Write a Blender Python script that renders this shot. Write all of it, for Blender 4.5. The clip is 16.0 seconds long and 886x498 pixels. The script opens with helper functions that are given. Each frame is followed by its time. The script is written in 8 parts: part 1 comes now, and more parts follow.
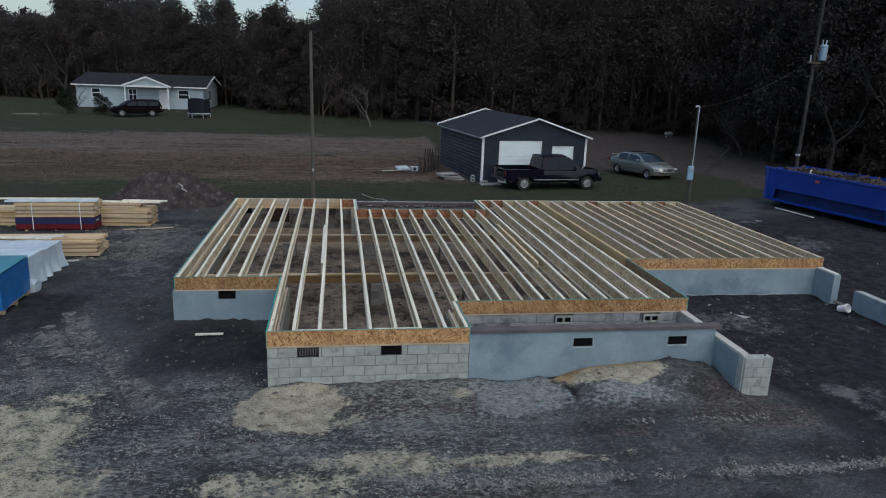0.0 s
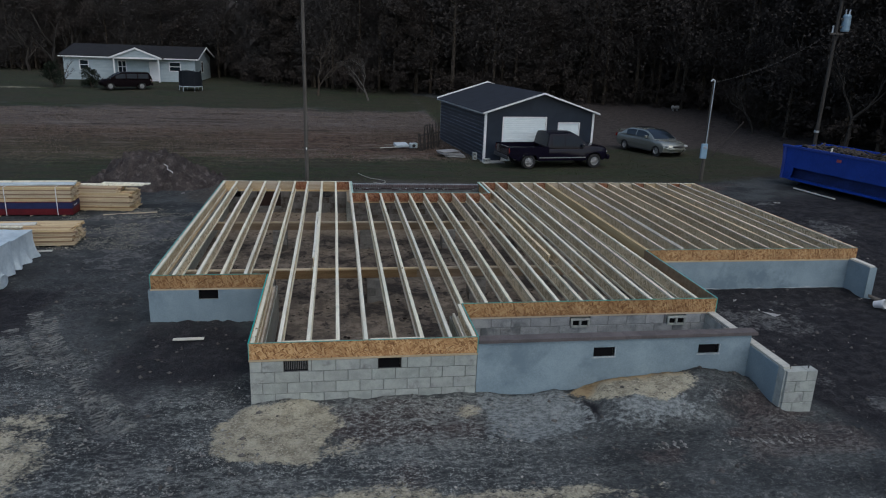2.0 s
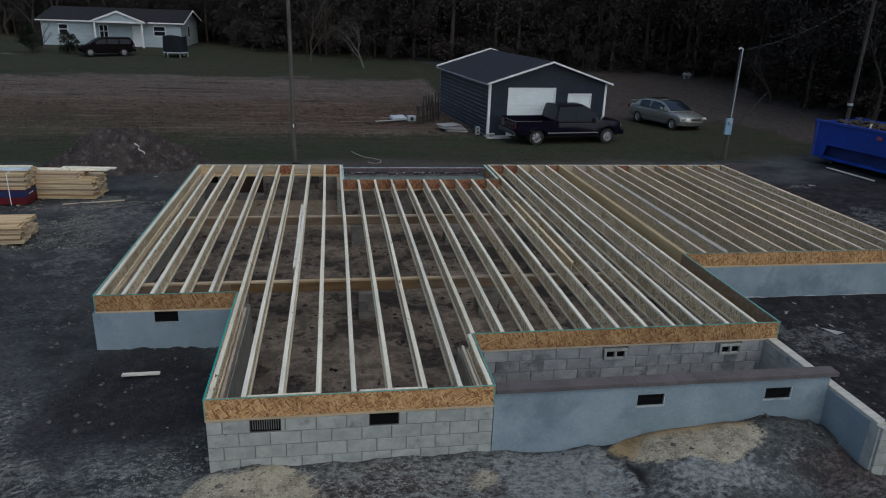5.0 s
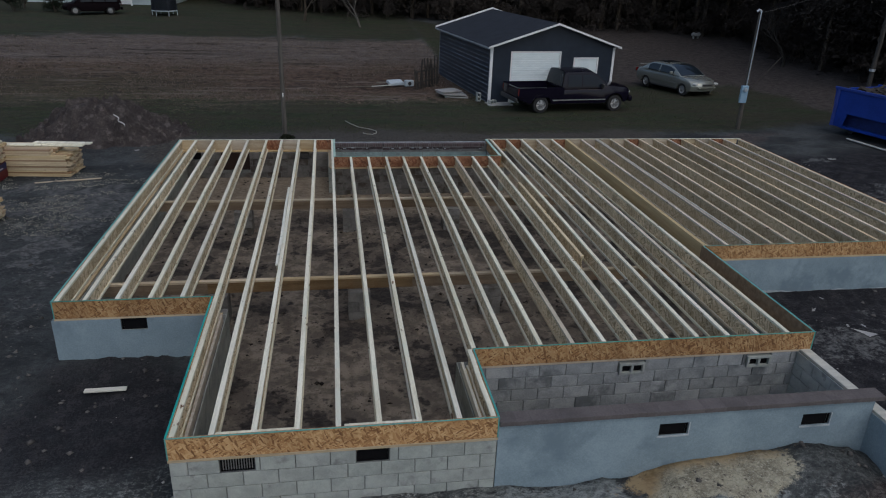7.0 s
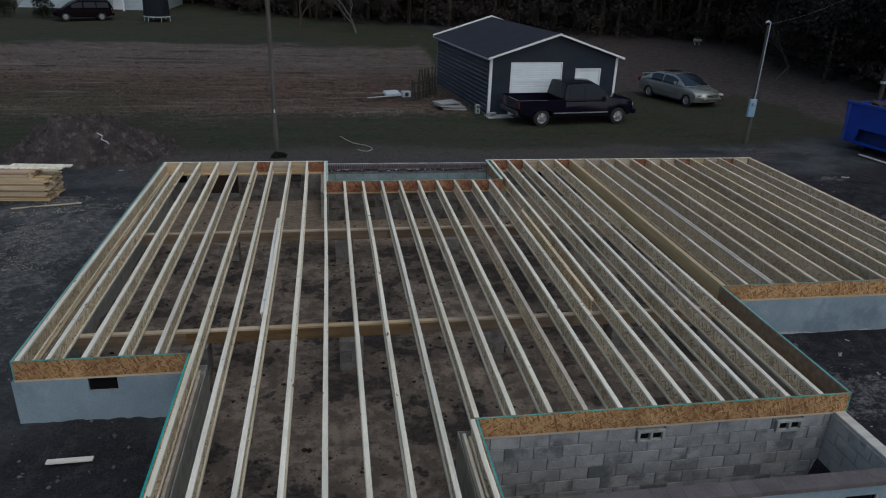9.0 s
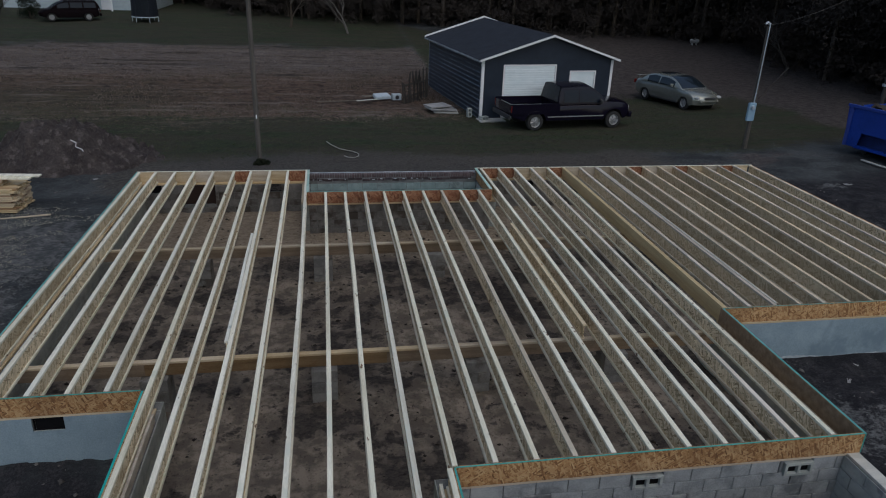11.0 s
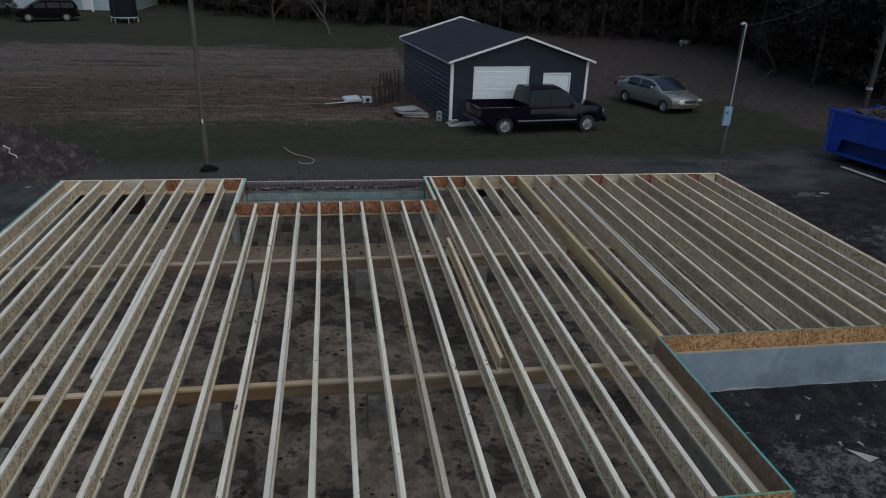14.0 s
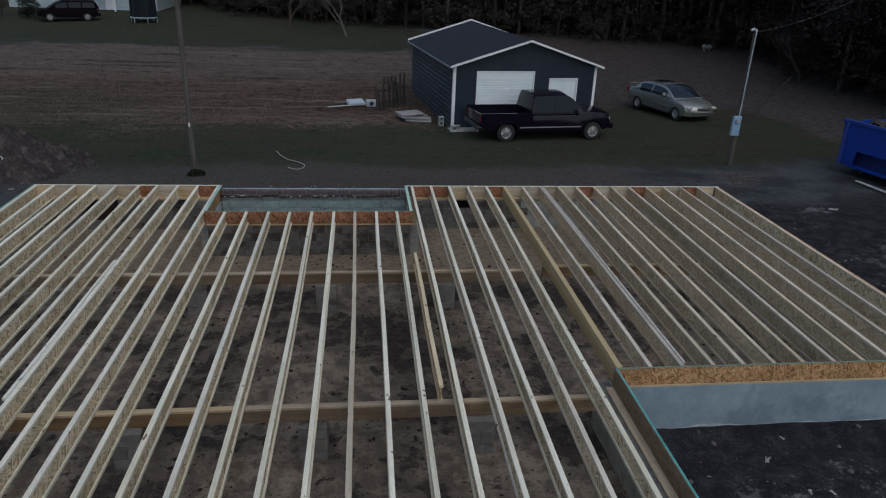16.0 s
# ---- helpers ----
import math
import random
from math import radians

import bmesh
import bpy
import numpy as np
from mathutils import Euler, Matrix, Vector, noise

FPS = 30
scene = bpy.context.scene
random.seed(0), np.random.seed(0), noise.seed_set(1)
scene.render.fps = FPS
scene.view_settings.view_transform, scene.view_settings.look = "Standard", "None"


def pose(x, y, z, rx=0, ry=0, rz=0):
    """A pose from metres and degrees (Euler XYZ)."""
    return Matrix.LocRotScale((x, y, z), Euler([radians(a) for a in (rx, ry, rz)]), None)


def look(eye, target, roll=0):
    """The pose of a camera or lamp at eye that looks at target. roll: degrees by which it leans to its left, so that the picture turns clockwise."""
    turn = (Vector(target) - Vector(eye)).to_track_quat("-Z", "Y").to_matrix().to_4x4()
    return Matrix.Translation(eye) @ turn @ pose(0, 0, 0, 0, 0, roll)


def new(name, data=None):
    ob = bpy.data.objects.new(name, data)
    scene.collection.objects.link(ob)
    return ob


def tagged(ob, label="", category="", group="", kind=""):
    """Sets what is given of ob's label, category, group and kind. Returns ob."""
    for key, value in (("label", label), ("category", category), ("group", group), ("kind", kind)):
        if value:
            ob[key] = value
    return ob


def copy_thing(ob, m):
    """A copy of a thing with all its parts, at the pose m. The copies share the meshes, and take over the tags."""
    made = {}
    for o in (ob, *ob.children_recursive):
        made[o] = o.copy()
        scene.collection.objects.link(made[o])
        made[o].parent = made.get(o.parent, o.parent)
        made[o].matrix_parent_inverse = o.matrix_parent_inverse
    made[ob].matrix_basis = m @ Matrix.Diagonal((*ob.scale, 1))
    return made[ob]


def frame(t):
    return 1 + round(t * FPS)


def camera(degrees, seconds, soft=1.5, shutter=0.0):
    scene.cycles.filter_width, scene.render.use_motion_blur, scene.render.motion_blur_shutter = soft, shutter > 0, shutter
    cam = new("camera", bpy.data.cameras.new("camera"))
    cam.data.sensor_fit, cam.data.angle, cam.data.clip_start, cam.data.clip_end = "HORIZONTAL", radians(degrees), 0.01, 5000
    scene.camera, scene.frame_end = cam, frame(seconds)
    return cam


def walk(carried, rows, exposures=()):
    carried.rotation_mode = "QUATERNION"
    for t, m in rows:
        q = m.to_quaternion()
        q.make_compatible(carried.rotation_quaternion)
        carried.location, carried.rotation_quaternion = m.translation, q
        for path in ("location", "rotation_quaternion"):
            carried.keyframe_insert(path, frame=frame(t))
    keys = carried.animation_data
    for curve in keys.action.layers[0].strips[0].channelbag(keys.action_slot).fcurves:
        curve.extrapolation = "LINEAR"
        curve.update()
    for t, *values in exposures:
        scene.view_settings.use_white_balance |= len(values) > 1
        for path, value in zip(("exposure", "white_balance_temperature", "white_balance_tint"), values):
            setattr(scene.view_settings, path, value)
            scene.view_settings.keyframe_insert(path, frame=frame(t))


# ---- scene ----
cam = camera(65.2, 16.0, 1.1)
PATH = [
    (0, (1.285, -12.455, 5.9), (1.591, -10.54, 5.412), 2.1),
    (0.5, (1.325, -12.123, 5.923), (1.632, -10.213, 5.417), 2.1),
    (1, (1.352, -11.735, 5.949), (1.659, -9.83, 5.423), 2.0),
    (1.5, (1.385, -11.298, 5.961), (1.693, -9.398, 5.416), 2.1),
    (2, (1.424, -10.836, 5.977), (1.733, -8.943, 5.412), 2.1),
    (2.5, (1.469, -10.352, 5.981), (1.779, -8.464, 5.398), 2.1),
    (3, (1.515, -9.877, 5.965), (1.825, -8.004, 5.337), 2.1),
    (3.5, (1.55, -9.398, 6.002), (1.862, -7.528, 5.364), 2.1),
    (4, (1.591, -8.958, 5.997), (1.904, -7.088, 5.359), 2.1),
    (6.5, (1.879, -7.088, 6.194), (2.191, -5.259, 5.448), 2.2),
    (7, (1.943, -6.755, 6.245), (2.254, -4.936, 5.475), 2.2),
    (7.5, (1.988, -6.434, 6.381), (2.301, -4.615, 5.61), 2.2),
    (8, (2.032, -6.126, 6.511), (2.347, -4.308, 5.741), 2.2),
    (8.5, (2.062, -5.837, 6.551), (2.38, -4.018, 5.781), 2.3),
    (9, (2.088, -5.577, 6.558), (2.406, -3.758, 5.79), 2.2),
    (11.5, (2.707, -4.521, 6.578), (3.034, -2.704, 5.808), 2.2),
    (12, (2.964, -4.363, 6.57), (3.283, -2.545, 5.8), 2.2),
    (12.5, (3.252, -4.235, 6.555), (3.576, -2.417, 5.787), 2.2),
    (13, (3.548, -4.093, 6.539), (3.901, -2.281, 5.771), 2.2),
    (13.5, (3.843, -3.953, 6.539), (4.183, -2.139, 5.769), 2.2),
    (14, (4.176, -3.825, 6.523), (4.494, -2.006, 5.755), 2.2),
    (14.5, (4.52, -3.725, 6.496), (4.811, -1.9, 5.731), 2.3),
    (15, (4.83, -3.584, 6.52), (5.093, -1.756, 5.755), 2.3),
    (15.5, (5.152, -3.393, 6.588), (5.401, -1.563, 5.819), 2.4),
    (16, (5.514, -3.295, 6.587), (5.751, -1.463, 5.819), 2.4),
]
walk(cam, [(t, look(eye, target, roll)) for t, eye, target, roll in PATH], [(0, 0.07, 6450, 8), (1.5, -0.05, 6450, 8), (3.5, -0.19, 6500, 8), (6.5, -0.30, 6550, 9), (16, -0.38, 6420, 9)])

# ---------------------------------------------------------------- light
world = bpy.data.worlds.new("dusk_sky")
scene.world = world
world.use_nodes = True
wn = world.node_tree
wn.nodes.clear()
w_out = wn.nodes.new("ShaderNodeOutputWorld")
w_bg = wn.nodes.new("ShaderNodeBackground")
w_sky = wn.nodes.new("ShaderNodeTexSky")
w_sky.sky_type = "NISHITA"
w_sky.sun_disc = False
SUN_ELEVATION, SUN_AZIMUTH = radians(56), radians(156)
w_sky.sun_elevation, w_sky.sun_rotation = SUN_ELEVATION, SUN_AZIMUTH
w_sky.air_density, w_sky.dust_density, w_sky.ozone_density = 1.0, 2.2, 1.8
w_bg.inputs["Strength"].default_value = 0.14
wn.links.new(w_sky.outputs[0], w_bg.inputs["Color"])
wn.links.new(w_bg.outputs[0], w_out.inputs["Surface"])
sun = new("sun", bpy.data.lights.new("sun", "SUN"))
sun.data.energy, sun.data.angle, sun.data.color = 0.86, radians(105), (0.975, 0.97, 0.885)
sun_dir = Vector((math.sin(SUN_AZIMUTH) * math.cos(SUN_ELEVATION), math.cos(SUN_AZIMUTH) * math.cos(SUN_ELEVATION), math.sin(SUN_ELEVATION)))
sun.matrix_world = look(sun_dir * 50, (0, 0, 0))


# ---------------------------------------------------------------- materials
def nodes_of(name):
    m = bpy.data.materials.new(name)
    m.use_nodes = True
    t = m.node_tree
    return m, t, t.nodes["Principled BSDF"]


def node(t, kind, **values):
    n = t.nodes.new(kind)
    for key, v in values.items():
        n.inputs[key].default_value = v
    return n


def mixed(t, fac, a, b, mode="MIX"):
    n = t.nodes.new("ShaderNodeMix")
    n.data_type, n.blend_type = "RGBA", mode
    for sock, v in ((n.inputs[0], fac), (n.inputs[6], a), (n.inputs[7], b)):
        if isinstance(v, bpy.types.NodeSocket):
            t.links.new(v, sock)
        elif sock == n.inputs[0]:
            sock.default_value = v
        else:
            sock.default_value = (*v, 1) if len(v) == 3 else v
    return n.outputs[2]


def math_node(t, op, a, b=0.0, clamp=False):
    n = t.nodes.new("ShaderNodeMath")
    n.operation, n.use_clamp = op, clamp
    for sock, v in zip(n.inputs, (a, b)):
        if isinstance(v, bpy.types.NodeSocket):
            t.links.new(v, sock)
        else:
            sock.default_value = v
    return n.outputs[0]


def span(t, value, lo, hi):
    n = t.nodes.new("ShaderNodeMapRange")
    n.interpolation_type = "SMOOTHSTEP"
    t.links.new(value, n.inputs[0])
    n.inputs[1].default_value, n.inputs[2].default_value = lo, hi
    return n.outputs[0]


def coords(t, stretch=(1, 1, 1), turn=(0, 0, 0), shift=True, tilt=False):
    tc = t.nodes.new("ShaderNodeTexCoord")
    mp = t.nodes.new("ShaderNodeMapping")
    if tilt:
        mp.vector_type = "TEXTURE"
    mp.inputs["Scale"].default_value = tuple(1 / a for a in stretch) if tilt else stretch
    mp.inputs["Rotation"].default_value = turn
    t.links.new(tc.outputs["Object"], mp.inputs[0])
    if shift:
        oi = t.nodes.new("ShaderNodeObjectInfo")
        cb = t.nodes.new("ShaderNodeCombineXYZ")
        k = math_node(t, "MULTIPLY", oi.outputs["Random"], 37.0)
        for j in range(3):
            t.links.new(k, cb.inputs[j])
        t.links.new(cb.outputs[0], mp.inputs["Location"])
    return mp.outputs[0]


def tex_noise(t, vec, scale, detail=4, rough=0.6):
    n = node(t, "ShaderNodeTexNoise", Scale=scale, Detail=detail, Roughness=rough)
    t.links.new(vec, n.inputs["Vector"])
    return n.outputs["Fac"]


def relief(t, bsdf, height, strength, distance):
    b = node(t, "ShaderNodeBump", Strength=strength, Distance=distance)
    t.links.new(height, b.inputs["Height"])
    t.links.new(b.outputs[0], bsdf.inputs["Normal"])


def surface(name, dark, light, scale=3.0, fine=40.0, rough=0.8, bump=0.3, depth=0.005, metal=0.0, stretch=(1, 1, 1), jitter=0.15,
            stain=None, stain_scale=1.2, stain_from=0.55, turn=(0, 0, 0), shift=True, island=None, knots=None, gloss=0.3):
    """A general worn surface: broad and fine variation between two colours, stains, relief, and a change from piece to piece."""
    m, t, b = nodes_of(name)
    v = coords(t, stretch, turn, shift)
    broad = tex_noise(t, v, scale, 5)
    grain = tex_noise(t, v, fine, 4, 0.7)
    f = span(t, math_node(t, "ADD", math_node(t, "MULTIPLY", broad, 0.55), math_node(t, "MULTIPLY", grain, 0.45)), 0.33, 0.67)
    col = mixed(t, f, dark, light)
    if stain:
        w = coords(t, (1, 1, 1), turn, shift)
        col = mixed(t, span(t, tex_noise(t, w, stain_scale, 6, 0.65), stain_from, stain_from + 0.14), col, stain)
    if knots:
        w = coords(t, (8, 3, 8), turn, shift)
        col = mixed(t, span(t, tex_noise(t, w, 1.6, 3, 0.55), 0.66, 0.72), col, knots)
    if island:
        g = t.nodes.new("ShaderNodeNewGeometry")
        col = mixed(t, span(t, g.outputs["Random Per Island"], 0.55, 0.95), col, island)
    if jitter:
        oi = t.nodes.new("ShaderNodeObjectInfo")
        hs = t.nodes.new("ShaderNodeHueSaturation")
        k = t.nodes.new("ShaderNodeMapRange")
        t.links.new(oi.outputs["Random"], k.inputs[0])
        k.inputs[3].default_value, k.inputs[4].default_value = 1 - jitter, 1 + jitter
        t.links.new(k.outputs[0], hs.inputs["Value"])
        fr = math_node(t, "FRACT", math_node(t, "MULTIPLY", oi.outputs["Random"], 17.3))
        t.links.new(math_node(t, "ADD", math_node(t, "MULTIPLY", fr, jitter * 3.2), 1 - jitter * 1.4), hs.inputs["Saturation"])
        t.links.new(col, hs.inputs["Color"])
        col = hs.outputs[0]
    t.links.new(col, b.inputs["Base Color"])
    r = math_node(t, "ADD", math_node(t, "MULTIPLY", grain, 0.2), rough - 0.1, True)
    t.links.new(r, b.inputs["Roughness"])
    b.inputs["Metallic"].default_value = metal
    b.inputs["Specular IOR Level"].default_value = gloss
    if bump:
        relief(t, b, math_node(t, "ADD", grain, broad), bump, depth)
    return m


def osb_material(name, tones, size=1.0, along_y=False, spread=(0.85, 1.12)):
    """Strand board: long pressed flakes of several browns, lying in all directions."""
    m, t, b = nodes_of(name)
    cols = []
    for turn, stretch in ((0.45, (7, 46, 46)), (-0.6, (9, 44, 50)), (1.2, (10, 40, 40))):
        if along_y:
            stretch = (stretch[1], stretch[0], stretch[2])
        v = coords(t, tuple(a * size for a in stretch), (turn, 0, 0) if along_y else (0, turn, 0), True, True)
        vo = t.nodes.new("ShaderNodeTexVoronoi")
        vo.inputs["Scale"].default_value = 1.0
        t.links.new(v, vo.inputs["Vector"])
        sep = t.nodes.new("ShaderNodeSeparateColor")
        t.links.new(vo.outputs["Color"], sep.inputs[0])
        cols.append((sep.outputs[0], sep.outputs[1]))
    k = cols[0][0]
    k = mixed(t, span(t, cols[1][1], 0.5, 0.52), k, cols[1][0])
    k = mixed(t, span(t, cols[2][1], 0.62, 0.64), k, cols[2][0])
    ramp = t.nodes.new("ShaderNodeValToRGB")
    t.links.new(k, ramp.inputs[0])
    el = ramp.color_ramp.elements
    el[0].position, el[0].color = 0.0, (*tones[0], 1)
    el[1].position, el[1].color = 1.0, (*tones[-1], 1)
    for j, c in enumerate(tones[1:-1]):
        e = el.new(0.12 + 0.6 * (j + 1) / (len(tones) - 1))
        e.color = (*c, 1)
    oi = t.nodes.new("ShaderNodeObjectInfo")
    hs = t.nodes.new("ShaderNodeHueSaturation")
    kr = t.nodes.new("ShaderNodeMapRange")
    t.links.new(oi.outputs["Random"], kr.inputs[0])
    kr.inputs[3].default_value, kr.inputs[4].default_value = spread
    t.links.new(kr.outputs[0], hs.inputs["Value"])
    broad = tex_noise(t, coords(t), 1.6, 4)
    col = mixed(t, span(t, broad, 0.42, 0.68), ramp.outputs[0], mixed(t, 0.42, ramp.outputs[0], tones[0]))
    t.links.new(col, hs.inputs["Color"])
    t.links.new(hs.outputs[0], b.inputs["Base Color"])
    b.inputs["Roughness"].default_value = 0.75
    b.inputs["Specular IOR Level"].default_value = 0.25
    relief(t, b, k, 0.4, 0.003)
    return m


def plain(name, col, rough=0.5, metal=0.0, gloss=0.5):
    m, t, b = nodes_of(name)
    v = coords(t)
    f = tex_noise(t, v, 7.0, 5)
    t.links.new(mixed(t, f, tuple(c * 0.82 for c in col), tuple(min(1, c * 1.15) for c in col)), b.inputs["Base Color"])
    b.inputs["Roughness"].default_value, b.inputs["Metallic"].default_value = rough, metal
    b.inputs["Specular IOR Level"].default_value = gloss
    return m


M = {}
M["flange"] = surface("pale_spruce_flange", (0.56, 0.52, 0.40), (0.88, 0.845, 0.705), 1.5, 26, 0.8, 0.25, 0.002, stretch=(6, 0.4, 6), jitter=0.11,
                      stain=(0.66, 0.66, 0.545), stain_scale=1.1, stain_from=0.52, knots=(0.18, 0.12, 0.08), gloss=0.1)
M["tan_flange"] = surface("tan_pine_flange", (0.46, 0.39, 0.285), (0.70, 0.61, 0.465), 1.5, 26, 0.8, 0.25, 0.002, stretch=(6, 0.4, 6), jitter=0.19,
                          stain=(0.46, 0.41, 0.315), stain_scale=1.1, stain_from=0.52, knots=(0.17, 0.11, 0.07), gloss=0.1)
M["pale_flange"] = surface("whitish_stained_flange", (0.56, 0.545, 0.465), (0.84, 0.825, 0.735), 1.5, 26, 0.75, 0.25, 0.002, stretch=(6, 0.4, 6), jitter=0.05, stain=(0.30, 0.36, 0.34), stain_scale=3.0, stain_from=0.56)
M["lumber"] = surface("sawn_pine", (0.37, 0.285, 0.185), (0.58, 0.475, 0.335), 1.5, 34, 0.75, 0.25, 0.002, stretch=(0.6, 6, 6), jitter=0.16,
                      stain=(0.33, 0.22, 0.12), stain_scale=2.4, stain_from=0.6)
M["lumber_y"] = surface("sawn_pine_lengthwise", (0.40, 0.30, 0.18), (0.62, 0.51, 0.35), 1.5, 34, 0.75, 0.25, 0.002, stretch=(6, 0.6, 6), jitter=0.14,
                        stain=(0.28, 0.18, 0.10), stain_scale=1.2, stain_from=0.56)
M["stacked"] = surface("stacked_pine", (0.44, 0.33, 0.20), (0.70, 0.57, 0.38), 1.5, 34, 0.75, 0.25, 0.002, stretch=(0.6, 6, 6), jitter=0.10,
                       stain=(0.30, 0.20, 0.12), stain_scale=2.4, stain_from=0.58, island=(0.30, 0.19, 0.11))
M["dull_pine"] = surface("dull_pine_rim", (0.36, 0.29, 0.20), (0.58, 0.50, 0.38), 1.5, 30, 0.8, 0.25, 0.002, stretch=(0.6, 6, 6), jitter=0.2)
M["grey_wood"] = surface("weathered_wood", (0.07, 0.06, 0.05), (0.20, 0.18, 0.15), 2, 30, 0.85, 0.4, 0.004, stretch=(5, 5, 0.6))
M["dark_wood"] = surface("dark_weathered_wood", (0.022, 0.020, 0.018), (0.065, 0.06, 0.055), 2, 30, 0.9, 0.4, 0.004, stretch=(5, 5, 0.6))
M["scrap"] = surface("brown_scrap_wood", (0.022, 0.018, 0.016), (0.070, 0.056, 0.046), 2, 30, 0.9, 0.4, 0.004)
M["pole"] = surface("weathered_pole", (0.05, 0.044, 0.038), (0.11, 0.10, 0.087), 2, 30, 0.85, 0.4, 0.004, stretch=(6, 6, 0.5))
M["osb_web"] = osb_material("strand_board_web", [(0.27, 0.205, 0.115), (0.55, 0.432, 0.268), (0.70, 0.565, 0.37), (0.82, 0.70, 0.49)], 0.9, True)
M["osb_wing"] = osb_material("dull_strand_board_web", [(0.42, 0.325, 0.195), (0.55, 0.432, 0.272), (0.64, 0.51, 0.33), (0.72, 0.60, 0.41)], 0.75, True, (0.76, 1.14))
M["osb_rim"] = osb_material("strand_board_rim", [(0.16, 0.075, 0.032), (0.34, 0.178, 0.076), (0.44, 0.245, 0.108), (0.57, 0.375, 0.19)], 1.25)
M["osb_red"] = osb_material("strand_board_rim_red", [(0.14, 0.058, 0.034), (0.26, 0.105, 0.058), (0.35, 0.16, 0.088), (0.41, 0.235, 0.14)], 1.1)
M["lvl"] = surface("laminated_beam", (0.40, 0.29, 0.135), (0.57, 0.44, 0.225), 1.2, 26, 0.7, 0.2, 0.002, stretch=(4, 0.5, 9), jitter=0.1)
M["teal"] = surface("teal_edge_sealer", (0.05, 0.27, 0.25), (0.10, 0.42, 0.38), 3, 40, 0.6, 0.1, 0.001)
M["mint"] = surface("pale_mint_coating", (0.32, 0.46, 0.40), (0.54, 0.66, 0.585), 3, 40, 0.6, 0.1, 0.001)
M["teal_block"] = surface("teal_coated_block", (0.15, 0.205, 0.205), (0.27, 0.345, 0.34), 4, 60, 0.9, 0.4, 0.004, jitter=0.06, stain=(0.10, 0.125, 0.125), stain_scale=3, stain_from=0.56)
M["block"] = surface("concrete_block", (0.26, 0.282, 0.266), (0.41, 0.432, 0.405), 5, 90, 0.92, 0.5, 0.004, jitter=0.07, stain=(0.22, 0.225, 0.22), stain_scale=4.5,
                     stain_from=0.58)
M["smear"] = surface("smeared_mortar", (0.10, 0.105, 0.11), (0.27, 0.28, 0.285), 4, 40, 0.95, 0.5, 0.004)
M["mortar"] = surface("mortar", (0.10, 0.105, 0.10), (0.22, 0.225, 0.22), 6, 80, 0.95, 0.5, 0.004)
M["lime"] = surface("lime_smear", (0.22, 0.26, 0.29), (0.52, 0.55, 0.57), 3.0, 40, 0.9, 0.4, 0.004, jitter=0.02)
M["parge"] = surface("blue_grey_parging", (0.172, 0.230, 0.266), (0.275, 0.352, 0.394), 1.1, 45, 0.85, 0.3, 0.004, jitter=0.04, stain=(0.158, 0.212, 0.250),
                     stain_scale=0.9, stain_from=0.52)
M["concrete"] = surface("grey_concrete", (0.24, 0.24, 0.24), (0.40, 0.40, 0.39), 3, 60, 0.9, 0.4, 0.004)
# Inner wall block: earth stains, on a base darkened for shade under the joists.
M["shaded_block"] = surface("earth_stained_shade_block", (0.115, 0.110, 0.105), (0.22, 0.212, 0.205), 5, 80, 0.95, 0.5, 0.004, jitter=0.07, stain=(0.075, 0.064, 0.055), stain_scale=1.6, stain_from=0.48)
# Pier grey darkened for the shade beneath the floor, with brown stains.
M["pier_block"] = surface("shaded_pier_block", (0.14, 0.138, 0.132), (0.27, 0.265, 0.255), 5, 70, 0.95, 0.5, 0.004, jitter=0.1, stain=(0.10, 0.09, 0.078), stain_scale=1.8, stain_from=0.52)
# Weathered, and toned down for the shade behind the porch wall.
M["porch_block"] = surface("weathered_shaded_porch_block", (0.20, 0.215, 0.22), (0.40, 0.415, 0.415), 3, 60, 0.95, 0.5, 0.005, jitter=0.12, stain=(0.14, 0.15, 0.155), stain_scale=1.3, stain_from=0.50)
M["brick"] = surface("brown_brick", (0.062, 0.046, 0.048), (0.135, 0.105, 0.106), 6, 70, 0.9, 0.4, 0.003, jitter=0.18)
# Darker brown brick of the rear porch's lower course.
M["dark_brick"] = surface("dark_brown_brick", (0.026, 0.021, 0.023), (0.080, 0.064, 0.066), 6, 70, 0.9, 0.4, 0.003, jitter=0.3)
M["cap_brick"] = surface("lavender_cap_brick", (0.085, 0.075, 0.074), (0.140, 0.122, 0.121), 3, 40, 0.9, 0.4, 0.003, jitter=0.025, stain=(0.22, 0.21, 0.23), stain_scale=2.0, stain_from=0.62)
M["hatch"] = surface("dark_brown_hatch", (0.02, 0.012, 0.010), (0.045, 0.025, 0.02), 3, 40, 0.8, 0.2, 0.002)
M["girder"] = surface("brown_girder_timber", (0.15, 0.102, 0.062), (0.29, 0.215, 0.14), 1.5, 34, 0.8, 0.25, 0.002, stretch=(0.6, 6, 6), jitter=0.16, stain=(0.20, 0.13, 0.08), stain_scale=1.4, stain_from=0.56)
M["dark"] = plain("black_void", (0.008, 0.008, 0.009), 0.95, 0.0, 0.05)
M["vent_grey"] = plain("dull_vent_metal", (0.13, 0.13, 0.135), 0.5)
M["white"] = surface("white_paint", (0.66, 0.67, 0.68), (0.80, 0.80, 0.80), 2, 40, 0.5, 0.1, 0.001, jitter=0.04)
M["door_metal"] = surface("cool_white_door", (0.66, 0.74, 0.76), (0.80, 0.86, 0.87), 2, 30, 0.4, 0.05, 0.001, jitter=0.04)
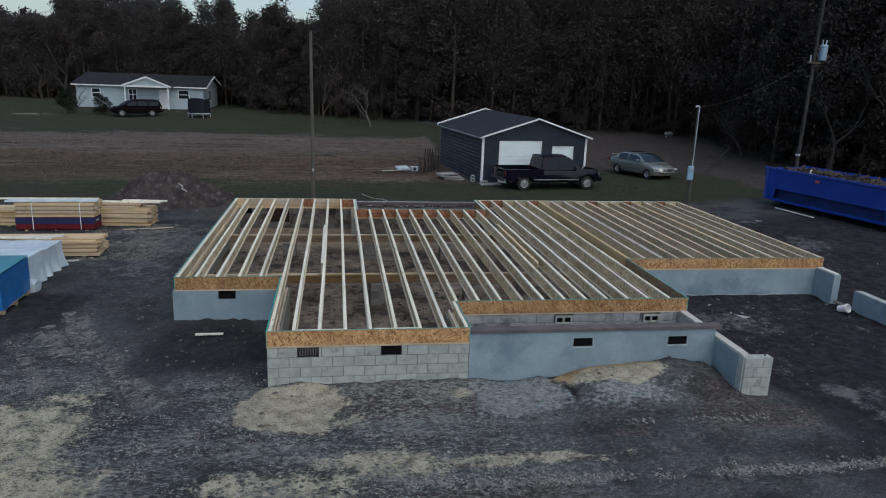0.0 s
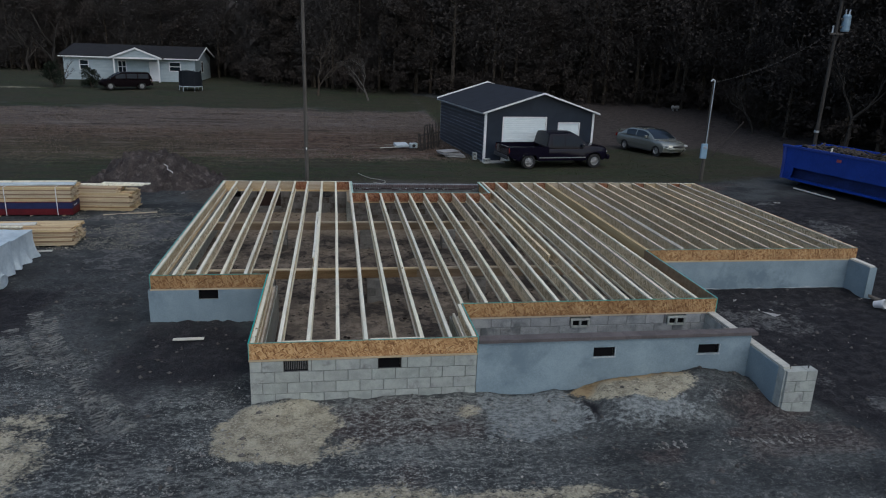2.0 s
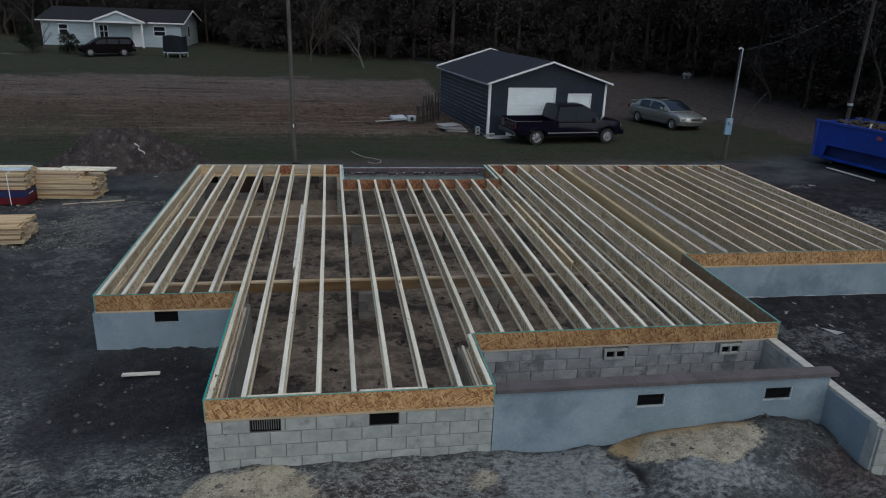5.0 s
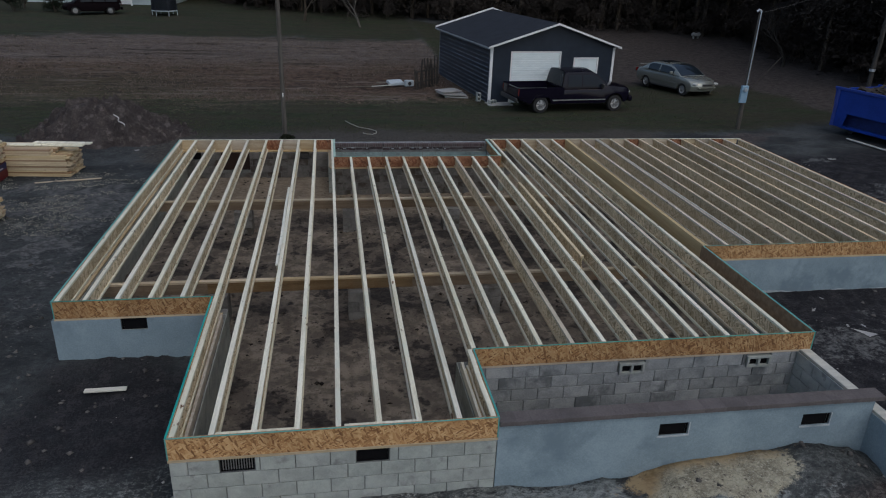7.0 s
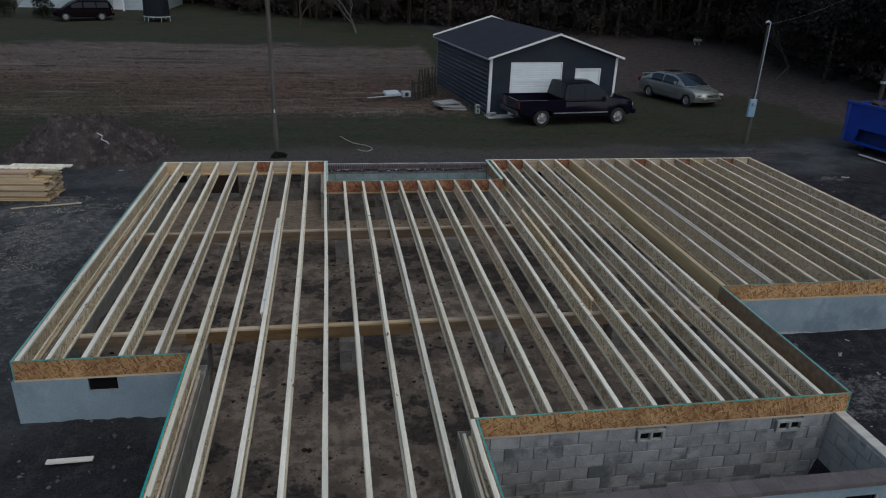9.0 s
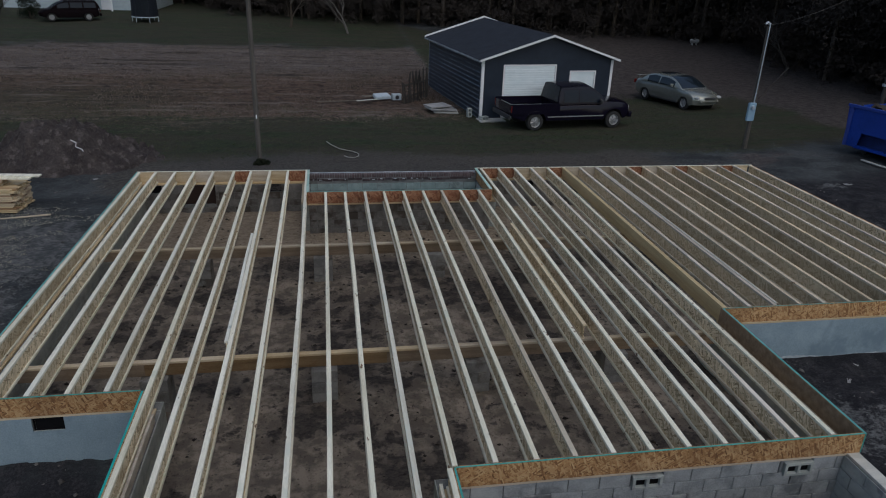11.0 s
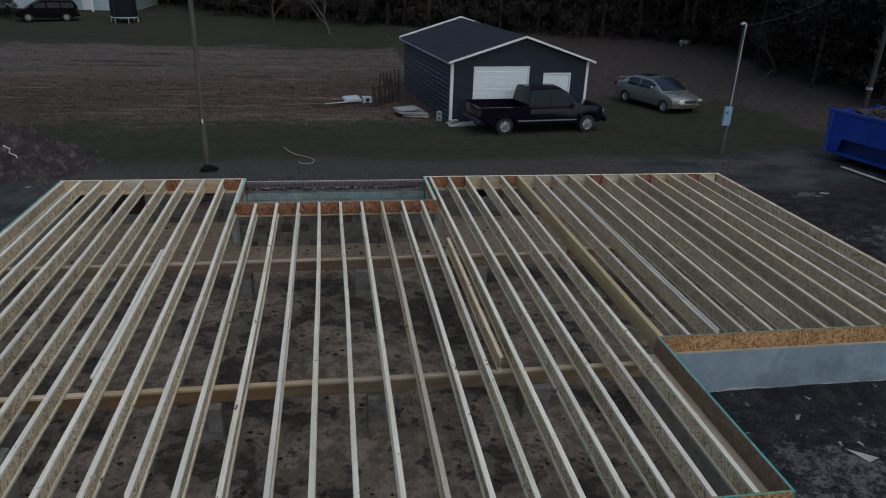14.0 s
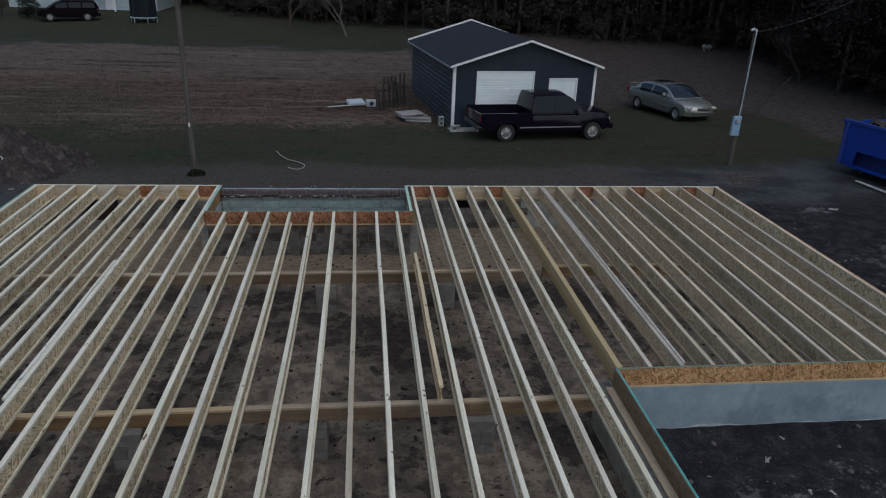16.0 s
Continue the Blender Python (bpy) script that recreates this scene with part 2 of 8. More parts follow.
M["dull_white"] = surface("weathered_white_metal", (0.34, 0.40, 0.44), (0.52, 0.58, 0.62), 3, 30, 0.5, 0.1, 0.001, jitter=0.05)
M["navy_siding"] = surface("dark_blue_siding", (0.015, 0.022, 0.035), (0.024, 0.034, 0.051), 1.5, 30, 0.35, 0.1, 0.001, jitter=0.06)
M["siding_lip"] = surface("sky_lit_siding_lip", (0.06, 0.075, 0.092), (0.24, 0.275, 0.31), 0.8, 20, 0.6, 0.1, 0.001, jitter=0.2)
M["shed_roof"] = surface("charcoal_shingle", (0.010, 0.012, 0.018), (0.020, 0.024, 0.032), 2, 60, 0.8, 0.4, 0.004, jitter=0.1)
M["pale_siding"] = surface("pale_blue_siding", (0.31, 0.37, 0.395), (0.40, 0.465, 0.49), 1.2, 25, 0.6, 0.1, 0.001, jitter=0.04)
M["house_roof"] = surface("dark_shingle", (0.008, 0.008, 0.009), (0.019, 0.019, 0.021), 2, 60, 0.85, 0.4, 0.004)
M["glass"] = plain("dark_glass", (0.010, 0.016, 0.022), 0.05, 0.0, 0.5)
M["cab_glass"] = plain("cab_glass", (0.010, 0.014, 0.022), 0.06, 0.0, 0.14)
M["tinted"] = plain("tinted_glass", (0.022, 0.026, 0.032), 0.2, 0.0, 0.2)
M["navy_paint"] = plain("navy_black_car_paint", (0.006, 0.005, 0.012), 0.16, 0.0, 0.28)
M["silver_paint"] = plain("champagne_silver_paint", (0.32, 0.33, 0.295), 0.20, 0.62)
M["van_paint"] = plain("dark_van_paint", (0.007, 0.005, 0.006), 0.35, 0.0, 0.08)
for key, ior in (("van_paint", 1.12), ("navy_paint", 1.42), ("tinted", 1.35), ("cab_glass", 1.5)):
    M[key].node_tree.nodes["Principled BSDF"].inputs["IOR"].default_value = ior
M["tyre"] = plain("tyre_rubber", (0.018, 0.018, 0.018), 0.85)
M["rim"] = plain("alloy", (0.34, 0.34, 0.34), 0.35, 0.5)
M["chrome"] = plain("chrome_trim", (0.6, 0.6, 0.6), 0.2, 1.0)
M["lamp_red"] = plain("tail_lens", (0.13, 0.014, 0.014), 0.25)
M["dull_red"] = plain("faded_red", (0.30, 0.06, 0.07), 0.6)
M["lamp_clear"] = plain("headlight_lens", (0.36, 0.37, 0.37), 0.15)
M["plastic"] = plain("black_plastic", (0.03, 0.03, 0.032), 0.6)
M["blue_steel"] = surface("blue_skip_paint", (0.012, 0.038, 0.22), (0.022, 0.060, 0.33), 1.2, 25, 0.5, 0.2, 0.002, jitter=0.05, stain=(0.02, 0.03, 0.11),
                          stain_scale=1.4, stain_from=0.62)
# Darker copy of the skip blue, for the shade inside the side recess.
M["blue_shade"] = surface("shaded_blue_steel", (0.009, 0.018, 0.075), (0.018, 0.038, 0.16), 2.0, 25, 0.7, 0.2, 0.002, jitter=0.05)
M["blue_wrap"] = surface("blue_wrap", (0.018, 0.105, 0.29), (0.032, 0.155, 0.38), 2, 30, 0.4, 0.3, 0.01, jitter=0.05)
M["teal_wrap"] = surface("teal_wrap", (0.025, 0.17, 0.24), (0.042, 0.235, 0.31), 2, 30, 0.4, 0.3, 0.01, jitter=0.05)
M["film"] = surface("white_film_wrap", (0.40, 0.47, 0.51), (0.60, 0.67, 0.70), 1.6, 7, 0.35, 0.7, 0.03, jitter=0.05)
M["red_wrap"] = surface("red_wrap", (0.088, 0.020, 0.025), (0.135, 0.031, 0.035), 3, 30, 0.5, 0.3, 0.01)
M["navy_wrap"] = surface("navy_wrap", (0.022, 0.026, 0.07), (0.036, 0.042, 0.10), 3, 30, 0.5, 0.3, 0.01)
M["pale_board"] = surface("pale_board", (0.44, 0.44, 0.40), (0.64, 0.62, 0.55), 2, 30, 0.7, 0.2, 0.002, stretch=(0.6, 6, 6))
M["steel"] = surface("galvanised_steel", (0.30, 0.34, 0.38), (0.50, 0.54, 0.58), 4, 40, 0.45, 0.1, 0.001, metal=0.5)
M["meter_box"] = surface("blue_grey_meter_box", (0.20, 0.32, 0.42), (0.30, 0.42, 0.52), 4, 40, 0.45, 0.1, 0.001, metal=0.2)
M["bark"] = surface("bark", (0.035, 0.028, 0.022), (0.085, 0.070, 0.055), 3, 20, 0.9, 0.5, 0.02, stretch=(4, 4, 0.8))
M["pale_bark"] = surface("pale_bark", (0.06, 0.055, 0.05), (0.14, 0.13, 0.12), 3, 20, 0.9, 0.5, 0.01, stretch=(4, 4, 0.8))
M["dim_bark"] = surface("dark_bark", (0.022, 0.019, 0.017), (0.050, 0.045, 0.040), 3, 20, 0.9, 0.5, 0.01, stretch=(4, 4, 0.8))
M["rope"] = plain("pale_hose", (0.32, 0.31, 0.27), 0.7)
M["net"] = plain("black_net", (0.014, 0.020, 0.030), 0.8)


def leaf_material(name, dark, light, soft=0.0, even=0.0):
    """Leaves that differ from one to the next; even: how far their shading turns to one common upward direction, as in thick needles."""
    m, t, b = nodes_of(name)
    g = t.nodes.new("ShaderNodeNewGeometry")
    if even:
        mix = t.nodes.new("ShaderNodeMix")
        mix.data_type = "VECTOR"
        mix.inputs[0].default_value = even
        t.links.new(g.outputs["Normal"], mix.inputs[4])
        mix.inputs[5].default_value = (0.1, -0.6, 0.8)
        unit = t.nodes.new("ShaderNodeVectorMath")
        unit.operation = "NORMALIZE"
        t.links.new(mix.outputs[1], unit.inputs[0])
        t.links.new(unit.outputs[0], b.inputs["Normal"])
    v = coords(t)
    broad = tex_noise(t, v, 0.35, 3)
    f = math_node(t, "ADD", math_node(t, "MULTIPLY", g.outputs["Random Per Island"], 0.6), math_node(t, "MULTIPLY", broad, 0.4))
    t.links.new(mixed(t, f, dark, light), b.inputs["Base Color"])
    b.inputs["Roughness"].default_value = 0.9
    b.inputs["Specular IOR Level"].default_value = 0.05
    if soft:
        tr = t.nodes.new("ShaderNodeBsdfTranslucent")
        mx = t.nodes.new("ShaderNodeMixShader")
        mx.inputs[0].default_value = soft
        t.links.new(mixed(t, f, dark, light), tr.inputs["Color"])
        t.links.new(b.outputs[0], mx.inputs[1])
        t.links.new(tr.outputs[0], mx.inputs[2])
        t.links.new(mx.outputs[0], t.nodes["Material Output"].inputs["Surface"])
    return m


M["pine"] = leaf_material("dark_pine_needles", (0.062, 0.057, 0.055), (0.074, 0.068, 0.064), 0.35, 0.85)
M["brush"] = leaf_material("brown_green_brush", (0.052, 0.045, 0.041), (0.066, 0.057, 0.052), 0.35, 0.85)
M["shrub"] = leaf_material("dark_shrub_leaves", (0.012, 0.016, 0.012), (0.028, 0.036, 0.025))
M["weed"] = leaf_material("dark_weeds", (0.016, 0.020, 0.013), (0.034, 0.040, 0.026))
M["blade"] = leaf_material("grass_blades", (0.075, 0.085, 0.048), (0.115, 0.128, 0.075), 0.5)
M["straw"] = leaf_material("field_stubble", (0.14, 0.115, 0.095), (0.25, 0.205, 0.172), 0.4)


# ---------------------------------------------------------------- mesh helpers
def part(name, bm, material, parent=None, label="", smooth=False):
    me = bpy.data.meshes.new(name)
    bm.normal_update()
    if smooth:
        for e in bm.edges:
            e.smooth = len(e.link_faces) == 2 and e.calc_face_angle(0) < radians(38)
    bm.to_mesh(me)
    bm.free()
    me.materials.append(material)
    if smooth:
        for p in me.polygons:
            p.use_smooth = True
    ob = new(name, me)
    if parent is not None:
        ob.parent = parent
    if label:
        tagged(ob, label)
    return ob


def thing(name, m, label, category, group="", kind=""):
    ob = new(name)
    ob.matrix_world = m
    ob.empty_display_size = 0.2
    return tagged(ob, label, category, group, kind)


def add_box(bm, x0, y0, z0, x1, y1, z1):
    v = [bm.verts.new(p) for p in ((x0, y0, z0), (x1, y0, z0), (x1, y1, z0), (x0, y1, z0), (x0, y0, z1), (x1, y0, z1), (x1, y1, z1), (x0, y1, z1))]
    return [bm.faces.new([v[i] for i in f]) for f in ((3, 2, 1, 0), (4, 5, 6, 7), (0, 1, 5, 4), (1, 2, 6, 5), (2, 3, 7, 6), (3, 0, 4, 7))]


def boxes(*some, bevel=0.0):
    bm = bmesh.new()
    for b in some:
        add_box(bm, *b)
    if bevel:
        bmesh.ops.bevel(bm, geom=bm.edges[:], offset=bevel, segments=1, affect="EDGES")
    elif len(some) > 1:
        bmesh.ops.remove_doubles(bm, verts=bm.verts[:], dist=0.0005)
    return bm


def add_tube(bm, path, radii, sides=8, cap=True):
    """A tube along a path of points."""
    rings = []
    up = Vector((0, 0, 1))
    for i, p in enumerate(path):
        a, b = Vector(path[max(0, i - 1)]), Vector(path[min(len(path) - 1, i + 1)])
        d = (b - a).normalized()
        side = d.cross(up if abs(d.z) < 0.9 else Vector((1, 0, 0))).normalized()
        other = side.cross(d)
        r = radii[i] if isinstance(radii, (list, tuple)) else radii
        rings.append([bm.verts.new(Vector(p) + side * (r * math.cos(2 * math.pi * k / sides)) + other * (r * math.sin(2 * math.pi * k / sides))) for k in range(sides)])
    for r0, r1 in zip(rings, rings[1:]):
        for k in range(sides):
            bm.faces.new((r0[k], r0[(k + 1) % sides], r1[(k + 1) % sides], r1[k]))
    if cap:
        bm.faces.new(rings[0][::-1])
        bm.faces.new(rings[-1])


def tube(path, radii, sides=8):
    bm = bmesh.new()
    add_tube(bm, path, radii, sides)
    return bm


def add_prism(bm, outline, y0, y1):
    """An outline in x and z, drawn out along y."""
    a = [bm.verts.new((x, y0, z)) for x, z in outline]
    b = [bm.verts.new((x, y1, z)) for x, z in outline]
    bm.faces.new(a)
    bm.faces.new(b[::-1])
    n = len(a)
    for i in range(n):
        bm.faces.new((a[i], b[i], b[(i + 1) % n], a[(i + 1) % n]))
    bmesh.ops.recalc_face_normals(bm, faces=bm.faces[:])


def prism(outline, y0, y1, bevel=0.0):
    bm = bmesh.new()
    add_prism(bm, outline, y0, y1)
    if bevel:
        bmesh.ops.bevel(bm, geom=bm.edges[:], offset=bevel, segments=2, affect="EDGES")
    return bm


# ---------------------------------------------------------------- ground
def lattice(n, seed):
    return np.random.RandomState(seed).rand(n, n)


TABLE = lattice(256, 5)


def value_noise(x, y):
    xi, yi = np.floor(x).astype(int), np.floor(y).astype(int)
    fx, fy = x - xi, y - yi
    fx, fy = fx * fx * (3 - 2 * fx), fy * fy * (3 - 2 * fy)
    g = lambda a, b: TABLE[a % 256, b % 256]
    return (g(xi, yi) * (1 - fx) + g(xi + 1, yi) * fx) * (1 - fy) + (g(xi, yi + 1) * (1 - fx) + g(xi + 1, yi + 1) * fx) * fy


def fbm(x, y, octaves=4):
    total, amp, norm = 0.0, 1.0, 0.0
    for k in range(octaves):
        total = total + amp * value_noise(x * 2 ** k + 17.3 * k, y * 2 ** k + 9.1 * k)
        norm += amp
        amp *= 0.55
    return total / norm


def step(a, lo, hi):
    u = np.clip((a - lo) / (hi - lo), 0, 1)
    return u * u * (3 - 2 * u)


def blob(x, y, cx, cy, rx, ry, soft=0.35, wob=0.5, scale=1.2):
    d = np.sqrt(((x - cx) / rx) ** 2 + ((y - cy) / ry) ** 2) + wob * (fbm(x * scale + cx, y * scale + cy, 4) - 0.5) * 2
    return 1 - step(d, 1 - soft, 1 + soft)


# tyre ruts: wheel tracks of one turning machine, each with a shift to the side
RUT_Y = (-4.0, -2.5, -0.66, 0.0, 0.88, 2.1, 2.79, 4.47, 7.0, 12.0, 14.0)
RUT_X = (-0.6, -1.2, -2.12, -2.48, -3.0, -3.79, -4.3, -5.0, -5.3, -5.1, -5.0)
RUT_GRID = np.linspace(-6, 16, 441)
RUT_LINE = np.convolve(np.pad(np.interp(RUT_GRID, RUT_Y, RUT_X), 20, "edge"), np.ones(41) / 41, "valid")
RUT_SLOPE = np.gradient(RUT_LINE, RUT_GRID)
RUT_SIDE = ((0.0, 0.20, 1.0), (-1.55, 0.20, 0.8), (0.62, 0.16, 0.7), (-0.95, 0.15, 0.5))


def rut(x, y):
    """How deep in a track a place lies."""
    g = np.interp(y, RUT_GRID, RUT_LINE)
    m = np.interp(y, RUT_GRID, RUT_SLOPE)
    c = 1 / np.sqrt(1 + m * m)
    side = (x - g) * c
    ends = step(y, -3.2, -0.8) * (1 - step(y, 4.0, 5.2))
    deep = np.zeros_like(side)
    for off, half, amount in RUT_SIDE:
        d = side - off
        w = (1 - step(np.abs(d), half * 0.8, half * 1.5)) * ends * amount
        deep = np.maximum(deep, w)
    return deep


def broad_height(x, y):
    """The lie of the land, without clods."""
    rise = 1.42 * step(y, 30, 68) + 0.25 * step(x, 16, 24) * (1 - step(y, 24, 40)) + 0.5 * step(x, 24, 40) * step(y, 10, 40)
    far = np.hypot(x, y - 10)
    return rise + 1.0 * step(far, 90, 260)


def inside_house(x, y):
    a = (x > -2.3) & (x < 9.15) & (y > 3.7) & (y < 13.9)
    b = (x > 0.1) & (x < 3.8) & (y > 0.1) & (y < 4)
    c = (x > 3.8) & (x < 9.15) & (y > 1.7) & (y < 4)
    d = (x > 9) & (x < 15.2) & (y > 5.2) & (y < 13.9)
    return (a | b | c | d).astype(float)


def track_off(x, y, base=-3.5):
    """Signed distance to a wheel track that runs along the front."""
    return y - base - 0.14 * np.exp(-((x - 2.6) / 0.8) ** 2) + 0.05 * np.sin(x * 0.9)


def full_height(x, y):
    z = broad_height(x, y)
    near = (1 - step(np.hypot(x - 3, y - 5), 22, 40))
    site = near * (1 - step(y, 17.5, 20.5))
    inn = inside_house(x, y)
    z = z + site * (1 - inn) * (0.10 * (fbm(x * 0.5, y * 0.5, 3) - 0.45) + 0.085 * (fbm(x * 2.6, y * 2.6, 4) - 0.5))
    clod = fbm(x * 6.5 + 3, y * 6.5, 3)
    foot = (1 - step(np.abs(y - 4.95), 0.15, 0.7)) * (x > 9.3) * (x < 15.2)
    z = z * (1 - 0.75 * foot) + (1 - 0.8 * foot) * near * 0.05 * step(clod, 0.56, 0.75) * (0.4 + 0.6 * step(fbm(x * 0.8, y * 0.8, 3), 0.42, 0.6))
    z = z + inn * (0.04 + 0.07 * (fbm(x * 2.2 + 7, y * 2.2, 4) - 0.5))
    # sand heap against the porch wall, and earth banked at the walls
    z = z + 0.31 * blob(x, y, 7.15, -0.35, 1.6, 0.75, 0.6, 0.4)
    z = z + 0.12 * blob(x, y, 8.5, -0.25, 0.75, 0.6, 0.8, 0.35)
    z = z + 0.17 * (1 - step(np.abs(y - 3.5), 0.05, 0.5)) * (x > -2.6) * (x < 0) * (0.55 * fbm(x * 1.7, y * 3, 3) + 0.45 * fbm(x * 7.3 + 2, y * 7, 3))
    z = z + 0.10 * (1 - step(np.abs(y + 0.05), 0.05, 0.5)) * (x > -0.2) * (x < 4.2) * fbm(x * 4 + 5, y * 4, 3)
    z = z + 0.10 * (1 - step(np.abs(y - 4.95), 0.05, 0.5)) * (x > 9.3) * (x < 15.2) * (0.55 * fbm(x * 0.9 + 5, y * 0.9, 3) + 0.45 * fbm(x * 9 + 5, y * 9, 3))
    # the pit behind the porch wall
    z = np.where((x > 3.95) & (x < 8.98) & (y > 0.1) & (y < 1.72), -0.5 + 0.08 * fbm(x * 2, y * 2, 3), z)
    # ruts
    deep = rut(x, y)
    z = z - 0.05 * deep * (0.4 + 0.6 * step(fbm(x * 0.8, y * 0.8, 3), 0.4, 0.55))
    for yy in (-3.5, -5.15):
        d = np.abs(track_off(x, y, yy))
        w = (1 - step(d, 0.16, 0.34)) * near * step(x, 2.5, 4.5)
        z = z - 0.025 * w
    # field rows and the lane's edge
    field = step(y, 21, 26) * (1 - step(y, 46, 49)) * (1 - step(x, 5, 9))
    z = z + field * (0.07 * np.sin(y * 2 * np.pi / 0.95 + 0.6 * np.sin(x * 0.25)) * fbm(x * 0.6, y * 1.2, 3) + 0.10 * (fbm(x * 1.6, y * 3.0, 3) - 0.5))
    return z


def axis(lo, hi, fine, grow, end):
    a = list(np.arange(lo, hi + 1e-6, fine))
    s = fine
    while a[-1] < end:
        s *= grow
        a.append(a[-1] + s)
    s, front = fine, []
    x = lo
    while x > -end:
        s *= grow
        x -= s
        front.append(x)
    return np.array(front[::-1] + a)


GX = axis(-9.5, 17.5, 0.115, 1.055, 1500)
GY = axis(-7.0, 14.0, 0.095, 1.04, 1500)
GY = np.concatenate([GY[GY < 18], np.arange(18.1, 50, 0.2), GY[GY > 50.2]])
gx, gy = np.meshgrid(GX, GY)
gz = full_height(gx, gy)
nx, ny = len(GX), len(GY)
co = np.stack([gx, gy, gz], -1).reshape(-1, 3)
idx = np.arange(nx * ny).reshape(ny, nx)
quads = np.stack([idx[:-1, :-1], idx[:-1, 1:], idx[1:, 1:], idx[1:, :-1]], -1).reshape(-1, 4)


def mesh_from(name, verts, faces):
    """Mesh from arrays of places and of faces with equally many corners."""
    me = bpy.data.meshes.new(name)
    n, k = faces.shape
    me.vertices.add(len(verts))
    me.vertices.foreach_set("co", np.asarray(verts, np.float32).ravel())
    me.loops.add(n * k)
    me.loops.foreach_set("vertex_index", faces.astype(np.int32).ravel())
    me.polygons.add(n)
    me.polygons.foreach_set("loop_start", np.arange(0, n * k, k, dtype=np.int32))
    me.update(calc_edges=True)
    return me


g_me = mesh_from("ground", co, quads)
g_me.polygons.foreach_set("use_smooth", np.ones(len(quads), bool))
X, Y = gx.ravel(), gy.ravel()


def patch(cx, cy, rx, ry, soft=0.3, wob=0.35, scale=1.6):
    """A patch with a squarish outline and a ragged edge."""
    d = (np.abs((X - cx) / rx) ** 3 + np.abs((Y - cy) / ry) ** 3) ** (1 / 3) + wob * (fbm(X * scale + cx, Y * scale + cy, 5) - 0.5) * 2
    return 1 - step(d, 1 - soft, 1 + soft)


sand = np.zeros_like(X)
for cx, cy, rx, ry, amount, soft in ((0.42, -0.92, 0.95, 0.88, 0.95, 0.22), (1.35, -1.45, 0.5, 0.32, 0.5, 0.5), (-3.7, -1.9, 1.0, 1.9, 0.62, 0.4), (-2.95, -3.7, 1.0, 1.4, 0.66, 0.4), (-4.9, -4.0, 1.5, 2.2, 0.6, 0.4),
                                     (1.95, -2.85, 1.2, 0.42, 0.60, 0.6), (0.5, -3.35, 1.5, 0.5, 0.5, 0.6), (4.2, -2.88, 1.6, 0.2, 0.66, 0.6), (3.62, -0.55, 0.24, 0.2, 0.6, 0.5),
                                     (6.75, -0.30, 1.2, 0.44, 0.95, 0.3), (-26.2, 56.0, 2.2, 0.8, 0.55, 0.5)):
    sand = np.maximum(sand, amount * patch(cx, cy, rx, ry, soft))
grassy = step(Y + 2.0 * (fbm(X * 0.5, Y * 0.5, 4) - 0.5) - 0.03 * X, 17.8, 21.5) * (1 - step(Y - 0.45 * np.maximum(0, X - 9) + 3 * (fbm(X * 0.4, Y * 0.4, 3) - 0.5), 26.5, 30))
right_of = step(X, 8, 10)
grassy = np.maximum(grassy, right_of * step(Y, 20, 22.5) * (1 - step(X + 0.68 * np.maximum(0, Y - 34) + 1.5 * (fbm(X * 0.4, Y * 0.4) - 0.5), 24.8, 27)))
lawn = step(Y + 7 * (fbm(X * 0.2, Y * 0.35, 4) - 0.5), 43.0, 50.0) * (1 - right_of)
field = step(Y + 6 * (fbm(X * 0.3, Y * 0.4, 4) - 0.5), 21.5, 29.5) * (1 - right_of) * (1 - lawn)
lane = np.maximum(step(X + 1.6 * (fbm(X * 0.5, Y * 0.5) - 0.5), 24.3, 26.3) * step(Y, 14, 24), step(Y + 2.5 * (fbm(X * 0.3, Y * 0.3) - 0.5), 28.5, 32.0) * step(X, 14, 17))
inn = inside_house(X, Y)
pale = 0.5 * blob(X, Y, 18.9, 10.8, 0.9, 1.2, 0.6, 0.8, 1.4) + 0.6 * blob(X, Y, 19.1, 14.9, 0.5, 0.35, 0.6, 0.6, 2) + 0.62 * blob(X, Y, -4.9, 11.6, 2.0, 2.6, 0.7, 1.3, 2.2) + 0.36 * blob(X, Y, -3.9, 6.6, 1.0, 2.2, 0.7, 1.1, 1.2)
d = np.abs(track_off(X, Y))
pale = pale + 0.62 * (1 - step(d, 0.05, 0.22)) * step(X, 2.2, 3.0) * (1 - (X > 5.85) * (X < 6.2)) * step(fbm(X * 2, Y * 2), 0.30, 0.50)
pale = pale + 0.36 * (1 - step(np.abs(Y + 1.7 + 0.02 * X), 0.05, 0.2)) * step(X, 6.3, 7.0) * (1 - step(X, 8.8, 9.6)) * step(fbm(X * 2.5, Y * 2.5), 0.4, 0.55)
deep = rut(X, Y)
# trodden brown earth behind the house and along its front
verge = step(Y + 0.8 * (fbm(X * 0.7, Y * 0.7) - 0.5), 14.6, 16.4) * (1 - step(Y, 21, 23)) * (1 - step(X, 13, 17)) * step(X, -5.5, -3.0)
brown = np.maximum(patch(2.5, -0.75, 1.5, 0.75, 0.5, 0.4), 0.7 * step(fbm(X * 0.45 + 8, Y * 0.8, 4), 0.5, 0.64) * step(X, 0.5, 3.0))
mortar = np.maximum(0.95 * patch(4.75, -0.62, 0.85, 0.72, 0.5, 0.5), 0.75 * patch(6.75, -0.95, 1.1, 0.34, 0.6, 0.6))
pale = pale + 0.14 * step(X, 8.8, 10.5) * (1 - step(Y, 9, 14)) * step(fbm(X * 0.55 + Y * 0.3, Y * 0.9 - X * 0.2, 4), 0.50, 0.66)
